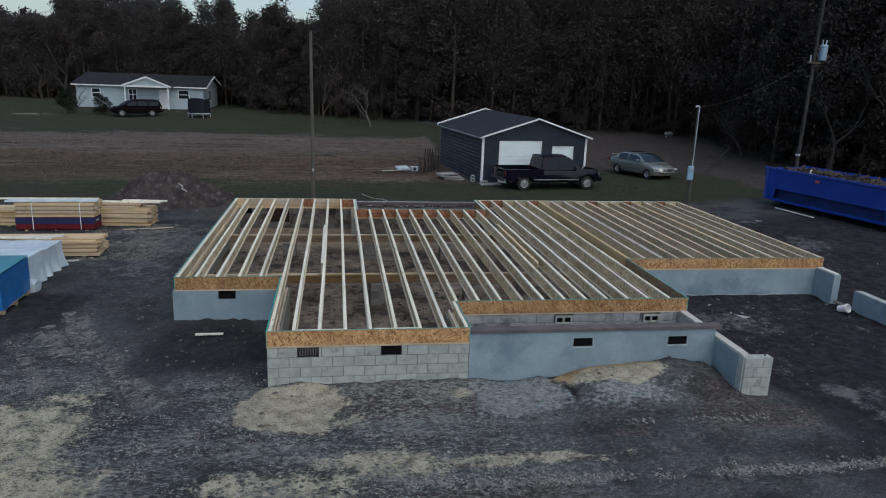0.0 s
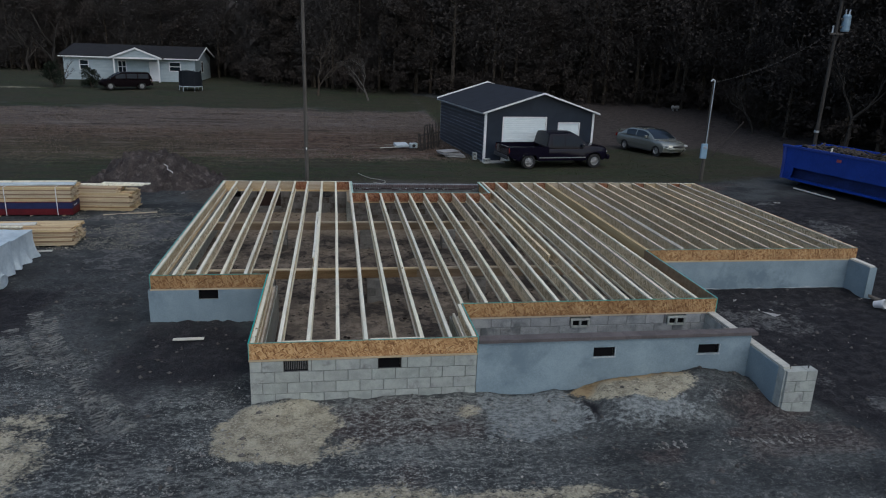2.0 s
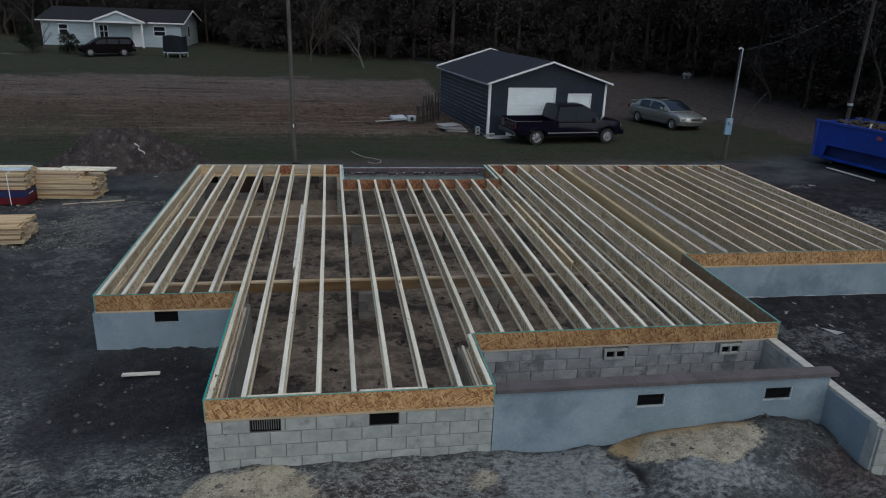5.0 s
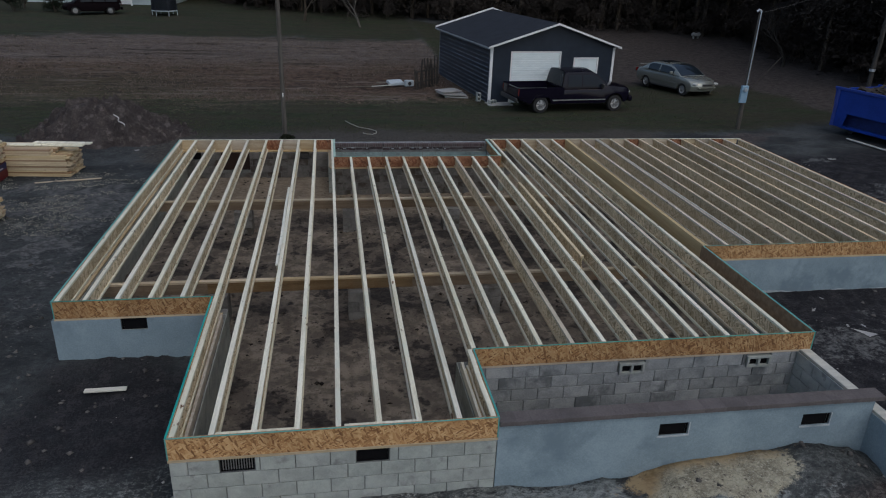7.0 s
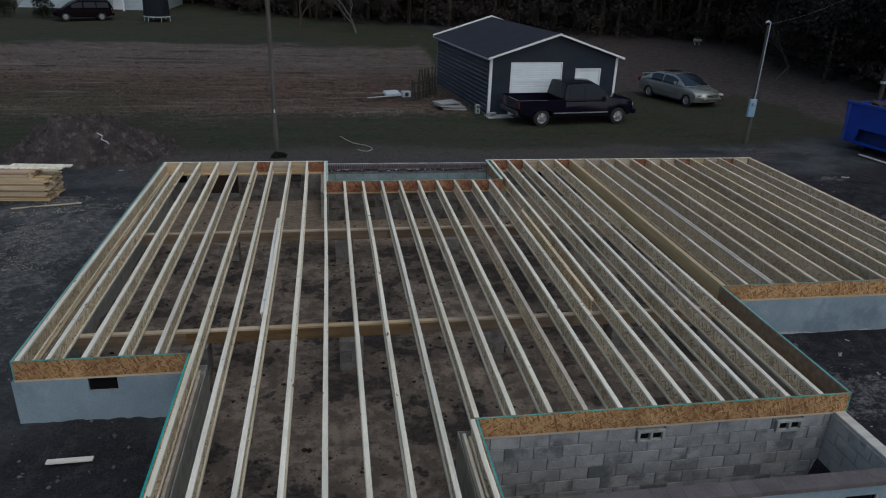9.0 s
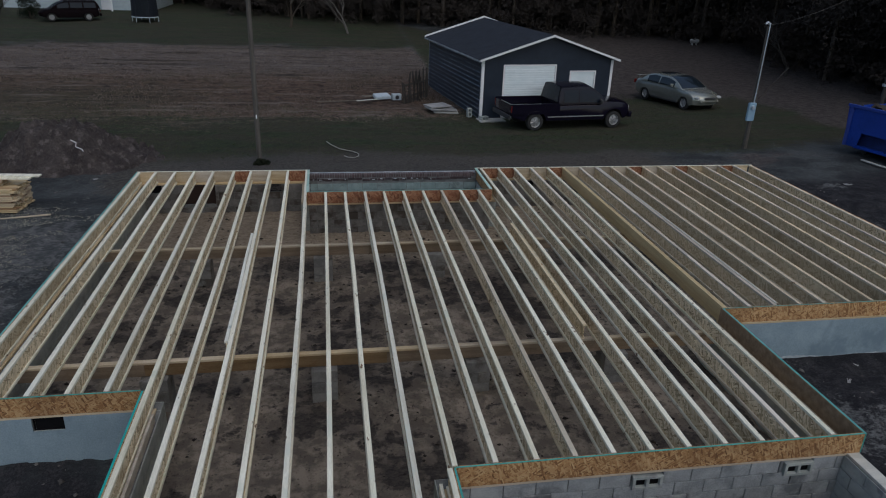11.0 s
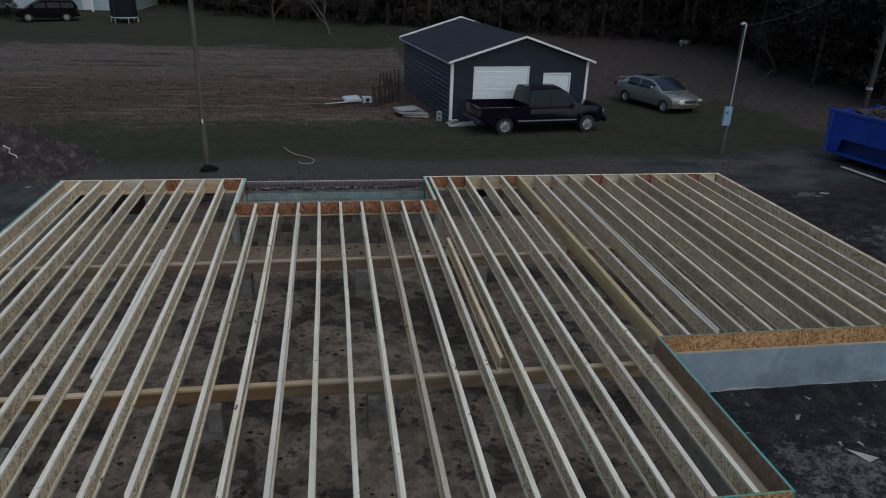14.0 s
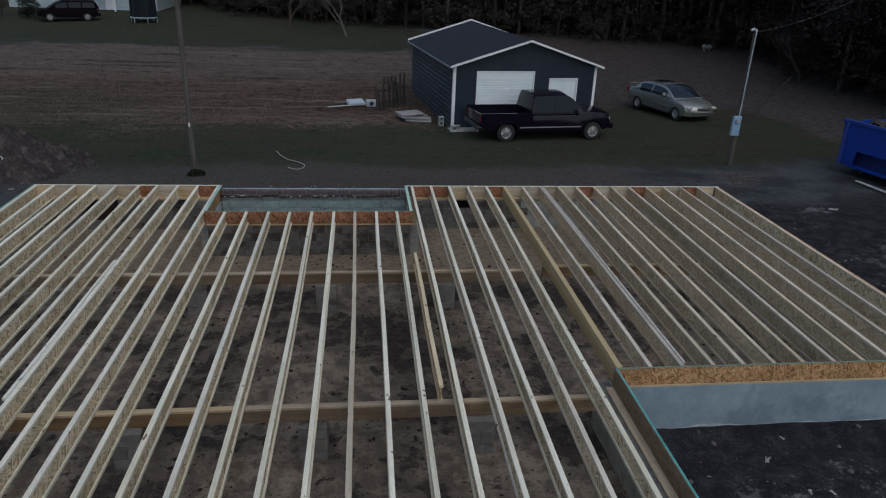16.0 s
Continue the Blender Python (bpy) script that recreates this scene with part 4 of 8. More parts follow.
part("parging", boxes((-0.114, -3.414, -0.25, -0.101, 0.014, 0.556), (-0.1, 0.001, -0.25, 0.1, 0.014, 0.556)), M["parge"], low_wall)

# rear porch: brick courses on the outer wall
part("porch_wall", boxes((2.06, 13.76, WALL_TOP + 0.002, 6.69, 13.94, 0.90)), M["mortar"], foundation)

# sill plates
for x0, y0, x1, y1 in ((-0.006, -0.004, 3.876, 0.15), (-0.006, 0.152, 0.14, 3.61), (-2.41, 3.606, -0.008, 3.75), (-2.41, 3.752, -2.26, 13.80), (3.72, 0.152, 3.876, 1.60),
                       (3.878, 1.606, 9.26, 1.75), (9.11, 1.752, 9.26, 5.06), (9.262, 5.066, 15.29, 5.21), (15.14, 5.212, 15.29, 13.80), (-2.41, 13.802, 2.0, 13.955),
                       (6.76, 13.802, 15.29, 13.955), (1.90, 11.96, 6.85, 12.10), (1.86, 12.102, 2.0, 13.80), (6.76, 12.102, 6.90, 13.80)):
    part("sill_plate", boxes((x0, y0, WALL_TOP, x1, y1, SILL_TOP - 0.001), bevel=0.003), M["lumber"] if x1 - x0 > y1 - y0 else M["lumber_y"], foundation)

# ---------------------------------------------------------------- floor frame
frame_thing = thing("floor_frame", pose(0, 0, 0), "new timber floor frame of pale I-joists with strand board rims", "floor frame")


def i_joist(x, y0, y1, parent, top=DECK, height=JOIST_H, fw=0.063, material="osb_web", flange="flange", lean=0.0):
    """One I-joist along y: strand board web between two solid flanges. It wavers a little, as laid; its front end may lean aside."""
    dx0, dx1 = random.uniform(-0.008, 0.008), random.uniform(-0.008, 0.008)

    def strip(xa, za, xb, zb, n=10):
        bm = bmesh.new()
        rows = []
        for k in range(n + 1):
            u = k / n
            y = y0 + (y1 - y0) * u
            w = dx0 + (dx1 - dx0) * u + 0.004 * math.sin(u * 9 + x * 5) + lean * max(0, 1 - y / 7)
            rows.append([bm.verts.new((x + a + w, y, z)) for a, z in ((xa, za), (xb, za), (xb, zb), (xa, zb))])
        for a, b in zip(rows, rows[1:]):
            for j in range(4):
                bm.faces.new((a[j], a[(j + 1) % 4], b[(j + 1) % 4], b[j]))
        bm.faces.new(rows[0][::-1])
        bm.faces.new(rows[-1])
        bmesh.ops.recalc_face_normals(bm, faces=bm.faces[:])
        return bm

    b = top - height
    web = part("joist", strip(-0.0055, b + 0.034, 0.0055, top - 0.034), M[material], parent)
    part("flange", strip(-fw / 2, top - 0.038, fw / 2, top), M[flange], web, "pale sawn spruce flange")
    part("flange", strip(-fw / 2, b + 0.0005, fw / 2, b + 0.038), M[flange if flange == "tan_flange" else "flange"], web, "pale sawn spruce flange")
    return web


PITCH, FIRST = 0.4885, 0.02
TAN = {11, 17}  # joists from a browner batch
# how far the front ends stand off the even spacing
LEAN = {1: -0.02, 2: -0.018, 3: -0.03, 4: -0.04, 5: -0.043, 6: -0.052, 7: -0.054, 8: -0.07, 9: -0.062, 10: -0.055, 11: -0.06, 12: -0.05, 13: -0.06, 14: -0.055, 15: -0.05, 16: -0.025, 17: -0.04}
BACK, NOTCH, MID, LEFT_F, WING_F = 13.915, 11.965, 1.635, 3.635, 5.105
for k in range(-4, 31):
    x = FIRST + PITCH * k
    if k == 19:
        continue
    if k < 0:
        y0, y1 = LEFT_F, BACK
    elif k == 0:
        x, y0, y1 = 0.062, 0.035, BACK
    elif k < 8:
        y0, y1 = 0.035, BACK if k < 4 else NOTCH
        if k == 4:
            y1 = BACK
    elif k < 19:
        y0, y1 = MID, NOTCH if k < 14 else BACK
    else:
        y0, y1 = WING_F, BACK
    # wing flanges are all tan, toned down for the dimmer light there
    i_joist(x, y0, y1, frame_thing, flange="tan_flange" if k in TAN or k > 18 else "flange", material="osb_wing" if k > 18 else "osb_web", lean=LEAN.get(k, 0.0))
i_joist(-2.34, LEFT_F, BACK, frame_thing)
i_joist(3.81, 0.035, 1.60, frame_thing)
i_joist(15.215, WING_F, BACK, frame_thing, flange="tan_flange")
# a header beam of laminated timber along the wing, and boards doubling one joist
part("header_beam", boxes((9.262, 5.106, SILL_TOP, 9.352, BACK, DECK - 0.002), bevel=0.003), M["lvl"], frame_thing, "yellow laminated timber header")
part("doubling_board", boxes((10.325, 5.2, DECK - 0.036, 10.365, BACK, DECK + 0.002), bevel=0.002), M["pale_board"], frame_thing, "pale board doubling a joist")

# rim boards: x0, y0, x1, y1
RIMS = [
    (0.0, 0.0, 3.87, 0.030), (-2.40, 3.60, -0.032, 3.630), (3.872, 1.60, 9.25, 1.630), (9.252, 5.07, 15.285, 5.100),
    (0.0, 0.032, 0.030, 3.60), (-2.40, 3.632, -2.372, 13.95), (3.842, 0.032, 3.87, 1.598), (9.222, 1.632, 9.25, 5.10), (15.257, 5.102, 15.285, 13.95),
    (2.0, 12.0, 2.03, 13.918), (6.70, 12.0, 6.73, 13.918),
]
for x0, y0, x1, y1 in RIMS:
    # the east rim takes girder brown for the shade on its inner face
    part("rim_board", boxes((x0, y0, SILL_TOP, x1, y1, DECK - 0.001), bevel=0.002), M["girder" if x0 == 9.222 else "osb_rim"], frame_thing, "orange-brown strand board rim")
# teal sealer on the outer edges
SEALED = [
    (-0.006, -0.006, 3.876, 0.008, 0), (-2.406, 3.594, -0.034, 3.608, 0), (3.878, 1.594, 9.256, 1.608, 0), (9.262, 5.064, 15.29, 5.076, 0),
    (-0.006, 0.009, 0.012, 3.59, 0), (-2.406, 3.61, -2.386, 13.955, 0), (3.86, 0.009, 3.876, 1.592, 0), (9.236, 1.61, 9.256, 5.06, 0),
    (2.016, 12.0, 2.040, 13.955, 0), (6.690, 12.0, 6.716, 13.955, 0),
]
for x0, y0, x1, y1, _ in SEALED[:8]:
    part("sealed_edge", boxes((x0 - 0.004, y0 - 0.003 * (y1 - y0 > 0.5), DECK - (0.02 if y1 - y0 > 0.5 else 0.003), x1 + 0.003, y1 + 0.003, DECK + 0.004)), M["teal"], frame_thing, "teal-painted board edge")
for x0, y0, x1, y1, _ in SEALED[8:]:
    part("sealed_edge", boxes((x0 - 0.022, y0, DECK - 0.02, x1 + 0.022, y1, DECK + 0.005), bevel=0.002), M["mint"], frame_thing, "pale mint-coated board edge")
part("sealed_edge", boxes((2.032, 11.985, DECK - 0.01, 6.698, 12.004, DECK + 0.004)), M["teal"], frame_thing)
for x, y in ((-0.006, -0.006), (3.862, -0.006), (-2.406, 3.594), (9.242, 1.594)):
    part("sealed_edge", boxes((x, y, SILL_TOP + 0.005, x + 0.014, y + 0.012, DECK - 0.013)), M["teal"], frame_thing)
part("rim_board", boxes((2.032, 11.97, SILL_TOP, 6.698, 11.999, DECK - 0.001), bevel=0.002), M["osb_red"], frame_thing, "red-stained strand board rim")
# rear rim: one panel between every two joists, some of them red
RED_BAYS = {0, 3, 14, 15, 18, 23, 26, 29}
for k in range(-5, 31):
    x0, x1 = FIRST + PITCH * k, FIRST + PITCH * (k + 1)
    x0, x1 = max(x0, -2.371), min(x1, 15.256)
    if k in range(4, 14):
        continue
    part("rim_panel", boxes((x0 + 0.002, 13.92, SILL_TOP, x1 - 0.002, 13.948, DECK - 0.0015)), M["osb_red"] if k in RED_BAYS else M["dull_pine"], frame_thing)
for x0, x1 in ((-2.40, 2.0), (6.73, 15.285)):
    part("rim_cap", boxes((x0, 13.9, DECK - 0.001, x1, 13.952, DECK + 0.006)), M["flange"], frame_thing)
# pale nailer boards just behind the front rim
for x0, x1 in ((0.545, 1.45), (2.01, 2.92)):
    part("nailer", boxes((x0, 0.033, DECK - 0.038, x1, 0.072, DECK - 0.0005), bevel=0.002), M["flange"], frame_thing, "pale board along the front rim")
# short stretch of inner sill stud beside the bay's side walls
part("ledger", boxes((0.148, 0.25, SILL_TOP + 0.001, 0.188, 3.3, SILL_TOP + 0.13), bevel=0.003), M["dull_pine"], frame_thing, "sawn board along the bay wall")
part("ledger", boxes((3.68, 0.25, SILL_TOP + 0.001, 3.72, 1.55, SILL_TOP + 0.13), bevel=0.003), M["flange"], frame_thing)


def girder(y, x0, x1):
    g = thing("girder_beam", pose(0, y, 0), "built-up sawn timber girder on block piers under the joists", "beam", "girders")
    for j in range(3):
        cut = x0
        while cut < x1:
            nxt = min(x1, cut + (3.66 if cut > x0 else 1.9 + 0.9 * j))
            part("ply", boxes((cut + 0.002, -0.058 + 0.039 * j, SILL_TOP - 0.237, nxt - 0.002, -0.020 + 0.039 * j, SILL_TOP - 0.0395 - 0.003 * (j == 1)), bevel=0.002), M["girder"], g)
            cut = nxt
    cut = x0
    while cut < x1:
        nxt = min(x1, cut + 3.05)
        # paler plate added on top, its tone standing for the lit upper face
        part("plate", boxes((cut + 0.002, -0.062, SILL_TOP - 0.0385, nxt - 0.002, 0.032, SILL_TOP - 0.0005), bevel=0.003), M["dull_pine"], g, "paler plate added for the girder's lit top")
        cut = nxt
    return g


girder(4.86, -2.19, 9.04)
girder(9.30, -2.19, 9.04)
girder(9.50, 9.27, 15.05)

# loose pieces of joist
loose = thing("loose_joist", pose(0, 0, 0), "short ragged I-joist lying against a fixed joist", "joist", "loose joists")
i_joist(0.938, 4.78, 9.25, loose, DECK + 0.012, JOIST_H, 0.05, "osb_web", "pale_flange")
loose2 = thing("loose_joist", pose(0, 0, 0), "short I-joist laid on the girders between two joists", "joist", "loose joists")
i_joist(6.61, 4.80, 9.55, loose2, DECK - 0.02, 0.282, flange="tan_flange")

# ---------------------------------------------------------------- lumber and wrapped goods
def lumber_bundle(m, length, width, height, label, wrap=None, straps=(), rows=None, group="lumber stacks", overhang=0.05):
    g = thing("lumber_stack", m, label, "lumber", group)
    z0 = 0.04
    for u in (0.12, 0.5, 0.88):
        part("bolster", boxes((length * u - 0.045, 0.02, -0.03, length * u + 0.045, width - 0.02, 0.038)), M["lumber_y"], g)
    if wrap:
        part("wrapped_pack", boxes((0, 0, z0, length, width, z0 + wrap), bevel=0.015), M["red_wrap"], g, "red plastic-wrapped bundle with a navy band")
        part("wrap_band", boxes((0.0, -0.006, z0 + wrap * 0.5, length, -0.001, z0 + wrap - 0.012), (length + 0.001, -0.006, z0 + wrap * 0.58, length + 0.006, width, z0 + wrap - 0.012)), M["navy_wrap"], g, "navy band of the wrap")
        part("lettering", boxes((length + 0.0065, 0.12, z0 + wrap * 0.68, length + 0.0085, 0.45, z0 + wrap * 0.74)), M["white"], g)
        z0 += wrap + 0.02
    t, w = 0.038, 0.14
    nrow, ncol = int((height - (wrap or 0)) / (t + 0.006)), int(width / (w + 0.004))
    rnd = random.Random(int(length * 100 + height * 1000))
    layers = 3
    per = max(1, nrow // layers)
    for a in range(0, nrow, per):
        bm = bmesh.new()
        for r in range(a, min(nrow, a + per)):
            for c in range(ncol):
                o0, o1 = rnd.uniform(0, overhang), rnd.uniform(-overhang, overhang)
                y = c * (w + 0.006) + rnd.uniform(-0.012, 0.012)
                z = z0 + r * (t + 0.006) + rnd.uniform(0, 0.002)
                add_box(bm, o0, y, z, length + o1, y + w, z + t - rnd.choice((0, 0.002, 0.006)))
        tagged(part("board_layer", bm, M["stacked"], g), kind="stuff")
    for u in straps:
        x = length * u
        top = z0 + nrow * (t + 0.006)
        part("strap", boxes((x - 0.012, -0.016, 0.03, x + 0.012, -0.012, top + 0.006), (x - 0.012, -0.012, top + 0.002, x + 0.012, ncol * (w + 0.004), top + 0.006)), M["white"], g, "white steel strap")
    return g, z0 + nrow * (t + 0.006)


def loose_board(m, length, width=0.14, thick=0.038, label="loose sawn board", material="pale_board", group="loose boards"):
    ob = part("board", boxes((0, 0, 0, length, width, thick), bevel=0.003), M[material])
    ob.matrix_world = m
    return tagged(ob, label, "board", group)


def lumber_tier(m, length, width, rows):
    """A loose upper tier of boards on a stack."""
    rnd = random.Random(rows * 7)
    bm = bmesh.new()
    for r in range(rows):
        for c in range(int(width / 0.145)):
            o = rnd.uniform(-0.08, 0.08)
            add_box(bm, rnd.uniform(0, 0.06), c * 0.145, r * 0.041, length + o, c * 0.145 + 0.14, r * 0.041 + 0.038)
    ob = part("lumber_tier", bm, M["stacked"])
    ob.matrix_world = m
    return tagged(ob, "shorter tier of pine boards on the lumber stack", "lumber", "lumber stacks", "stuff")


_, top_a = lumber_bundle(pose(-9.85, 13.35, 0.02, 0, 0, 1), 2.62, 1.15, 0.95, "strapped pale pine boards on a red-wrapped bundle", 0.44, (0.22, 0.82))
_, top_b = lumber_bundle(pose(-8.6, 14.2, 0.02, 0, 0, -4), 3.05, 1.15, 0.63, "stacked pine boards with uneven ends", overhang=0.07)
_, top_c = lumber_bundle(pose(-9.6, 9.6, 0.02, 0, 0, 2), 3.6, 1.1, 0.50, "low stack of yellow pine boards", overhang=0.07)
lumber_bundle(pose(-12.6, 14.0, 0.02, 0, 0, 2), 2.5, 1.1, 0.6, "stacked pine boards behind the wrapped bundle")
loose_board(pose(-10.2, 13.5, top_a + 0.035, 0, 0, 3), 3.0, 0.3, 0.05, "white-wrapped board on the lumber stack", "film")
loose_board(pose(-10.9, 14.0, top_a + 0.035, 0, 0, 2), 3.6, 0.2, 0.038, "pale board across the lumber stack", "flange")
lumber_tier(pose(-8.7, 14.2, top_b + 0.022, 0, 0, -4), 2.75, 1.0, 4)
top_b += 0.165
loose_board(pose(-8.3, 14.5, top_b + 0.035, 0, 0, -3), 3.1, 0.24, 0.038, "pale board across the lumber stack", "flange")
loose_board(pose(-6.6, 14.55, top_b + 0.075, 0, 0, -5), 1.6, 0.2, 0.038, "pale board across the lumber stack", "flange")
loose_board(pose(-9.7, 9.75, top_c + 0.032, 0, 0, 8), 2.6, 0.24, 0.038, "grey weathered board on the low stack", "pale_board")
loose_board(pose(-8.9, 9.7, top_c + 0.075, 0, 0, -4), 1.6, 0.15, 0.038, "pale board on the low stack", "flange")
loose_board(pose(-1.82, 2.68, 0.06, 2, 0, 1), 0.60, 0.085, 0.028, "short pale board dropped on dark earth", "pale_board")
loose_board(pose(-6.75, 9.05, 0.05, 1, 0, 12), 0.38, 0.10, 0.03, "short pale offcut on dark earth", "pale_board")
loose_board(pose(-7.75, 8.95, 0.05, 1, 0, -8), 0.45, 0.18, 0.03, "short grey offcut on dark earth", "grey_wood")
loose_board(pose(-6.3, 13.4, 0.04, 1, 0, 14), 1.7, 0.05, 0.03, "thin lath lying by the lumber", "lumber")


def wrapped_pack(m, lx, ly, h, material, label, cap=None, skirt=0.0):
    g = thing("wrapped_pallet", m, label, "pallet", "wrapped pallets")
    part("pallet", boxes(*[(0.02, ly * u - 0.05, 0, lx - 0.02, ly * u + 0.05, 0.10) for u in (0.08, 0.5, 0.92)], (0, 0, 0.101, lx, ly, 0.12)), M["lumber"], g)
    bm = boxes((0, 0, 0.122 - min(skirt, 0.1), lx, ly, h))
    bmesh.ops.subdivide_edges(bm, edges=bm.edges[:], cuts=9, use_grid_fill=True)
    for v in bm.verts:
        n = noise.noise(v.co * 3.0) * 0.03 + noise.noise(v.co * 9.0) * 0.012
        away = Vector((v.co.x - lx / 2, v.co.y - ly / 2, 0)).normalized()
        n += skirt * max(0.0, 1 - v.co.z / 0.5) ** 2 * (0.7 + 0.6 * math.sin(v.co.x * 11 + v.co.y * 13))
        v.co += away * n
        if v.co.z > h - 0.02:
            v.co.z += n * 0.6
    part("wrap", bm, M[material], g, smooth=True)
    if cap:
        part("top_sheet", boxes((-0.01, -0.01, h + 0.03, lx + 0.01, ly + 0.01, h + 0.05), bevel=0.006), M[cap], g)
    return g


wrapped_pack(pose(-8.35, 4.25, 0.02, 0, 0, 2), 1.9, 1.75, 0.97, "blue_wrap", "blue plastic-wrapped pallet with a teal top", "teal_wrap")
wrapped_pack(pose(-8.55, 6.25, 0.02, 0, 0, -2), 1.85, 1.2, 0.84, "film", "white film-wrapped pallet of sheet goods", None, 0.12)
rear_pack = wrapped_pack(pose(-8.4, 7.6, 0.02, 0, 0, -2), 1.68, 1.2, 0.76, "film", "white film-wrapped pallet with dark print", None, 0.16)
for k in range(6):
    part("print_bar", boxes((1.48, -0.05, 0.18 + 0.085 * k, 1.65, -0.044, 0.22 + 0.085 * k)), M["plastic"], rear_pack)
bm = bmesh.new()
bmesh.ops.create_icosphere(bm, subdivisions=4, radius=0.26)
for v in bm.verts:
    q = v.co.copy()
    v.co = Vector((max(-0.22, min(0.22, q.x * 1.3)), max(-0.27, min(0.27, q.y * 1.5)), max(-0.19, min(0.2, q.z)))) * (1 + 0.10 * noise.noise(q * 6) + 0.06 * noise.noise(q * 22))
bag = part("plastic_bundle", bm, M["film"], smooth=True)
bag.matrix_world = pose(-6.6, 6.3, 0.15) @ Matrix.Scale(0.78, 4)
tagged(bag, "crumpled white plastic bundle on the ground", "plastic bundle")


# ---------------------------------------------------------------- earth mound
def mound(m, rx, ry, h, seed, name, label, material, n=90):
    rs = np.linspace(-1, 1, n)
    x, y = np.meshgrid(rs, rs)
    d = np.hypot(x, y) + 0.30 * (fbm(x * 2 + seed, y * 2, 3) - 0.5)
    z = h * (1 - step(d, 0.05, 0.95)) * (0.65 + 0.7 * fbm(x * 3 + seed, y * 3 + 4, 4))
    z = z + 0.22 * h * step(fbm(x * 11 + seed, y * 11, 4), 0.48, 0.75) * (z > 0.04 * h) - 0.08
    i = np.arange(n * n).reshape(n, n)
    q = np.stack([i[:-1, :-1], i[:-1, 1:], i[1:, 1:], i[1:, :-1]], -1).reshape(-1, 4)
    keep = (z.ravel()[q] > -0.075).any(1)
    me = mesh_from(name, np.stack([x * rx, y * ry, z], -1).reshape(-1, 3), q[keep])
    me.materials.append(material)
    ob = new(name, me)
    ob.matrix_world = m
    return tagged(ob, label, "mound")


M["heap"] = surface("dark_heaped_earth", (0.030, 0.025, 0.025), (0.090, 0.077, 0.073), 2, 14, 0.95, 1.0, 0.08, shift=False, stain=(0.13, 0.115, 0.11), stain_scale=4, stain_from=0.53)
mound(pose(-5.95, 19.3, 0.0), 3.45, 2.4, 1.28, 3.3, "earth_mound", "heap of dark cloddy earth behind the lumber", M["heap"])
bm = tube([(0, 0, 0), (0.15, 0.02, -0.1), (0.12, 0.0, -0.22), (0.3, -0.02, -0.3), (0.36, -0.03, -0.45)], 0.015, 5)
rag = part("plastic_strip", bm, M["white"])
rag.matrix_world = pose(-5.28, 17.95, 1.04)
tagged(rag, "white plastic strip sticking out of the earth heap", "plastic strip")


# ---------------------------------------------------------------- garage
def rot_pose(x, y, z, deg):
    return pose(x, y, z, 0, 0, deg)


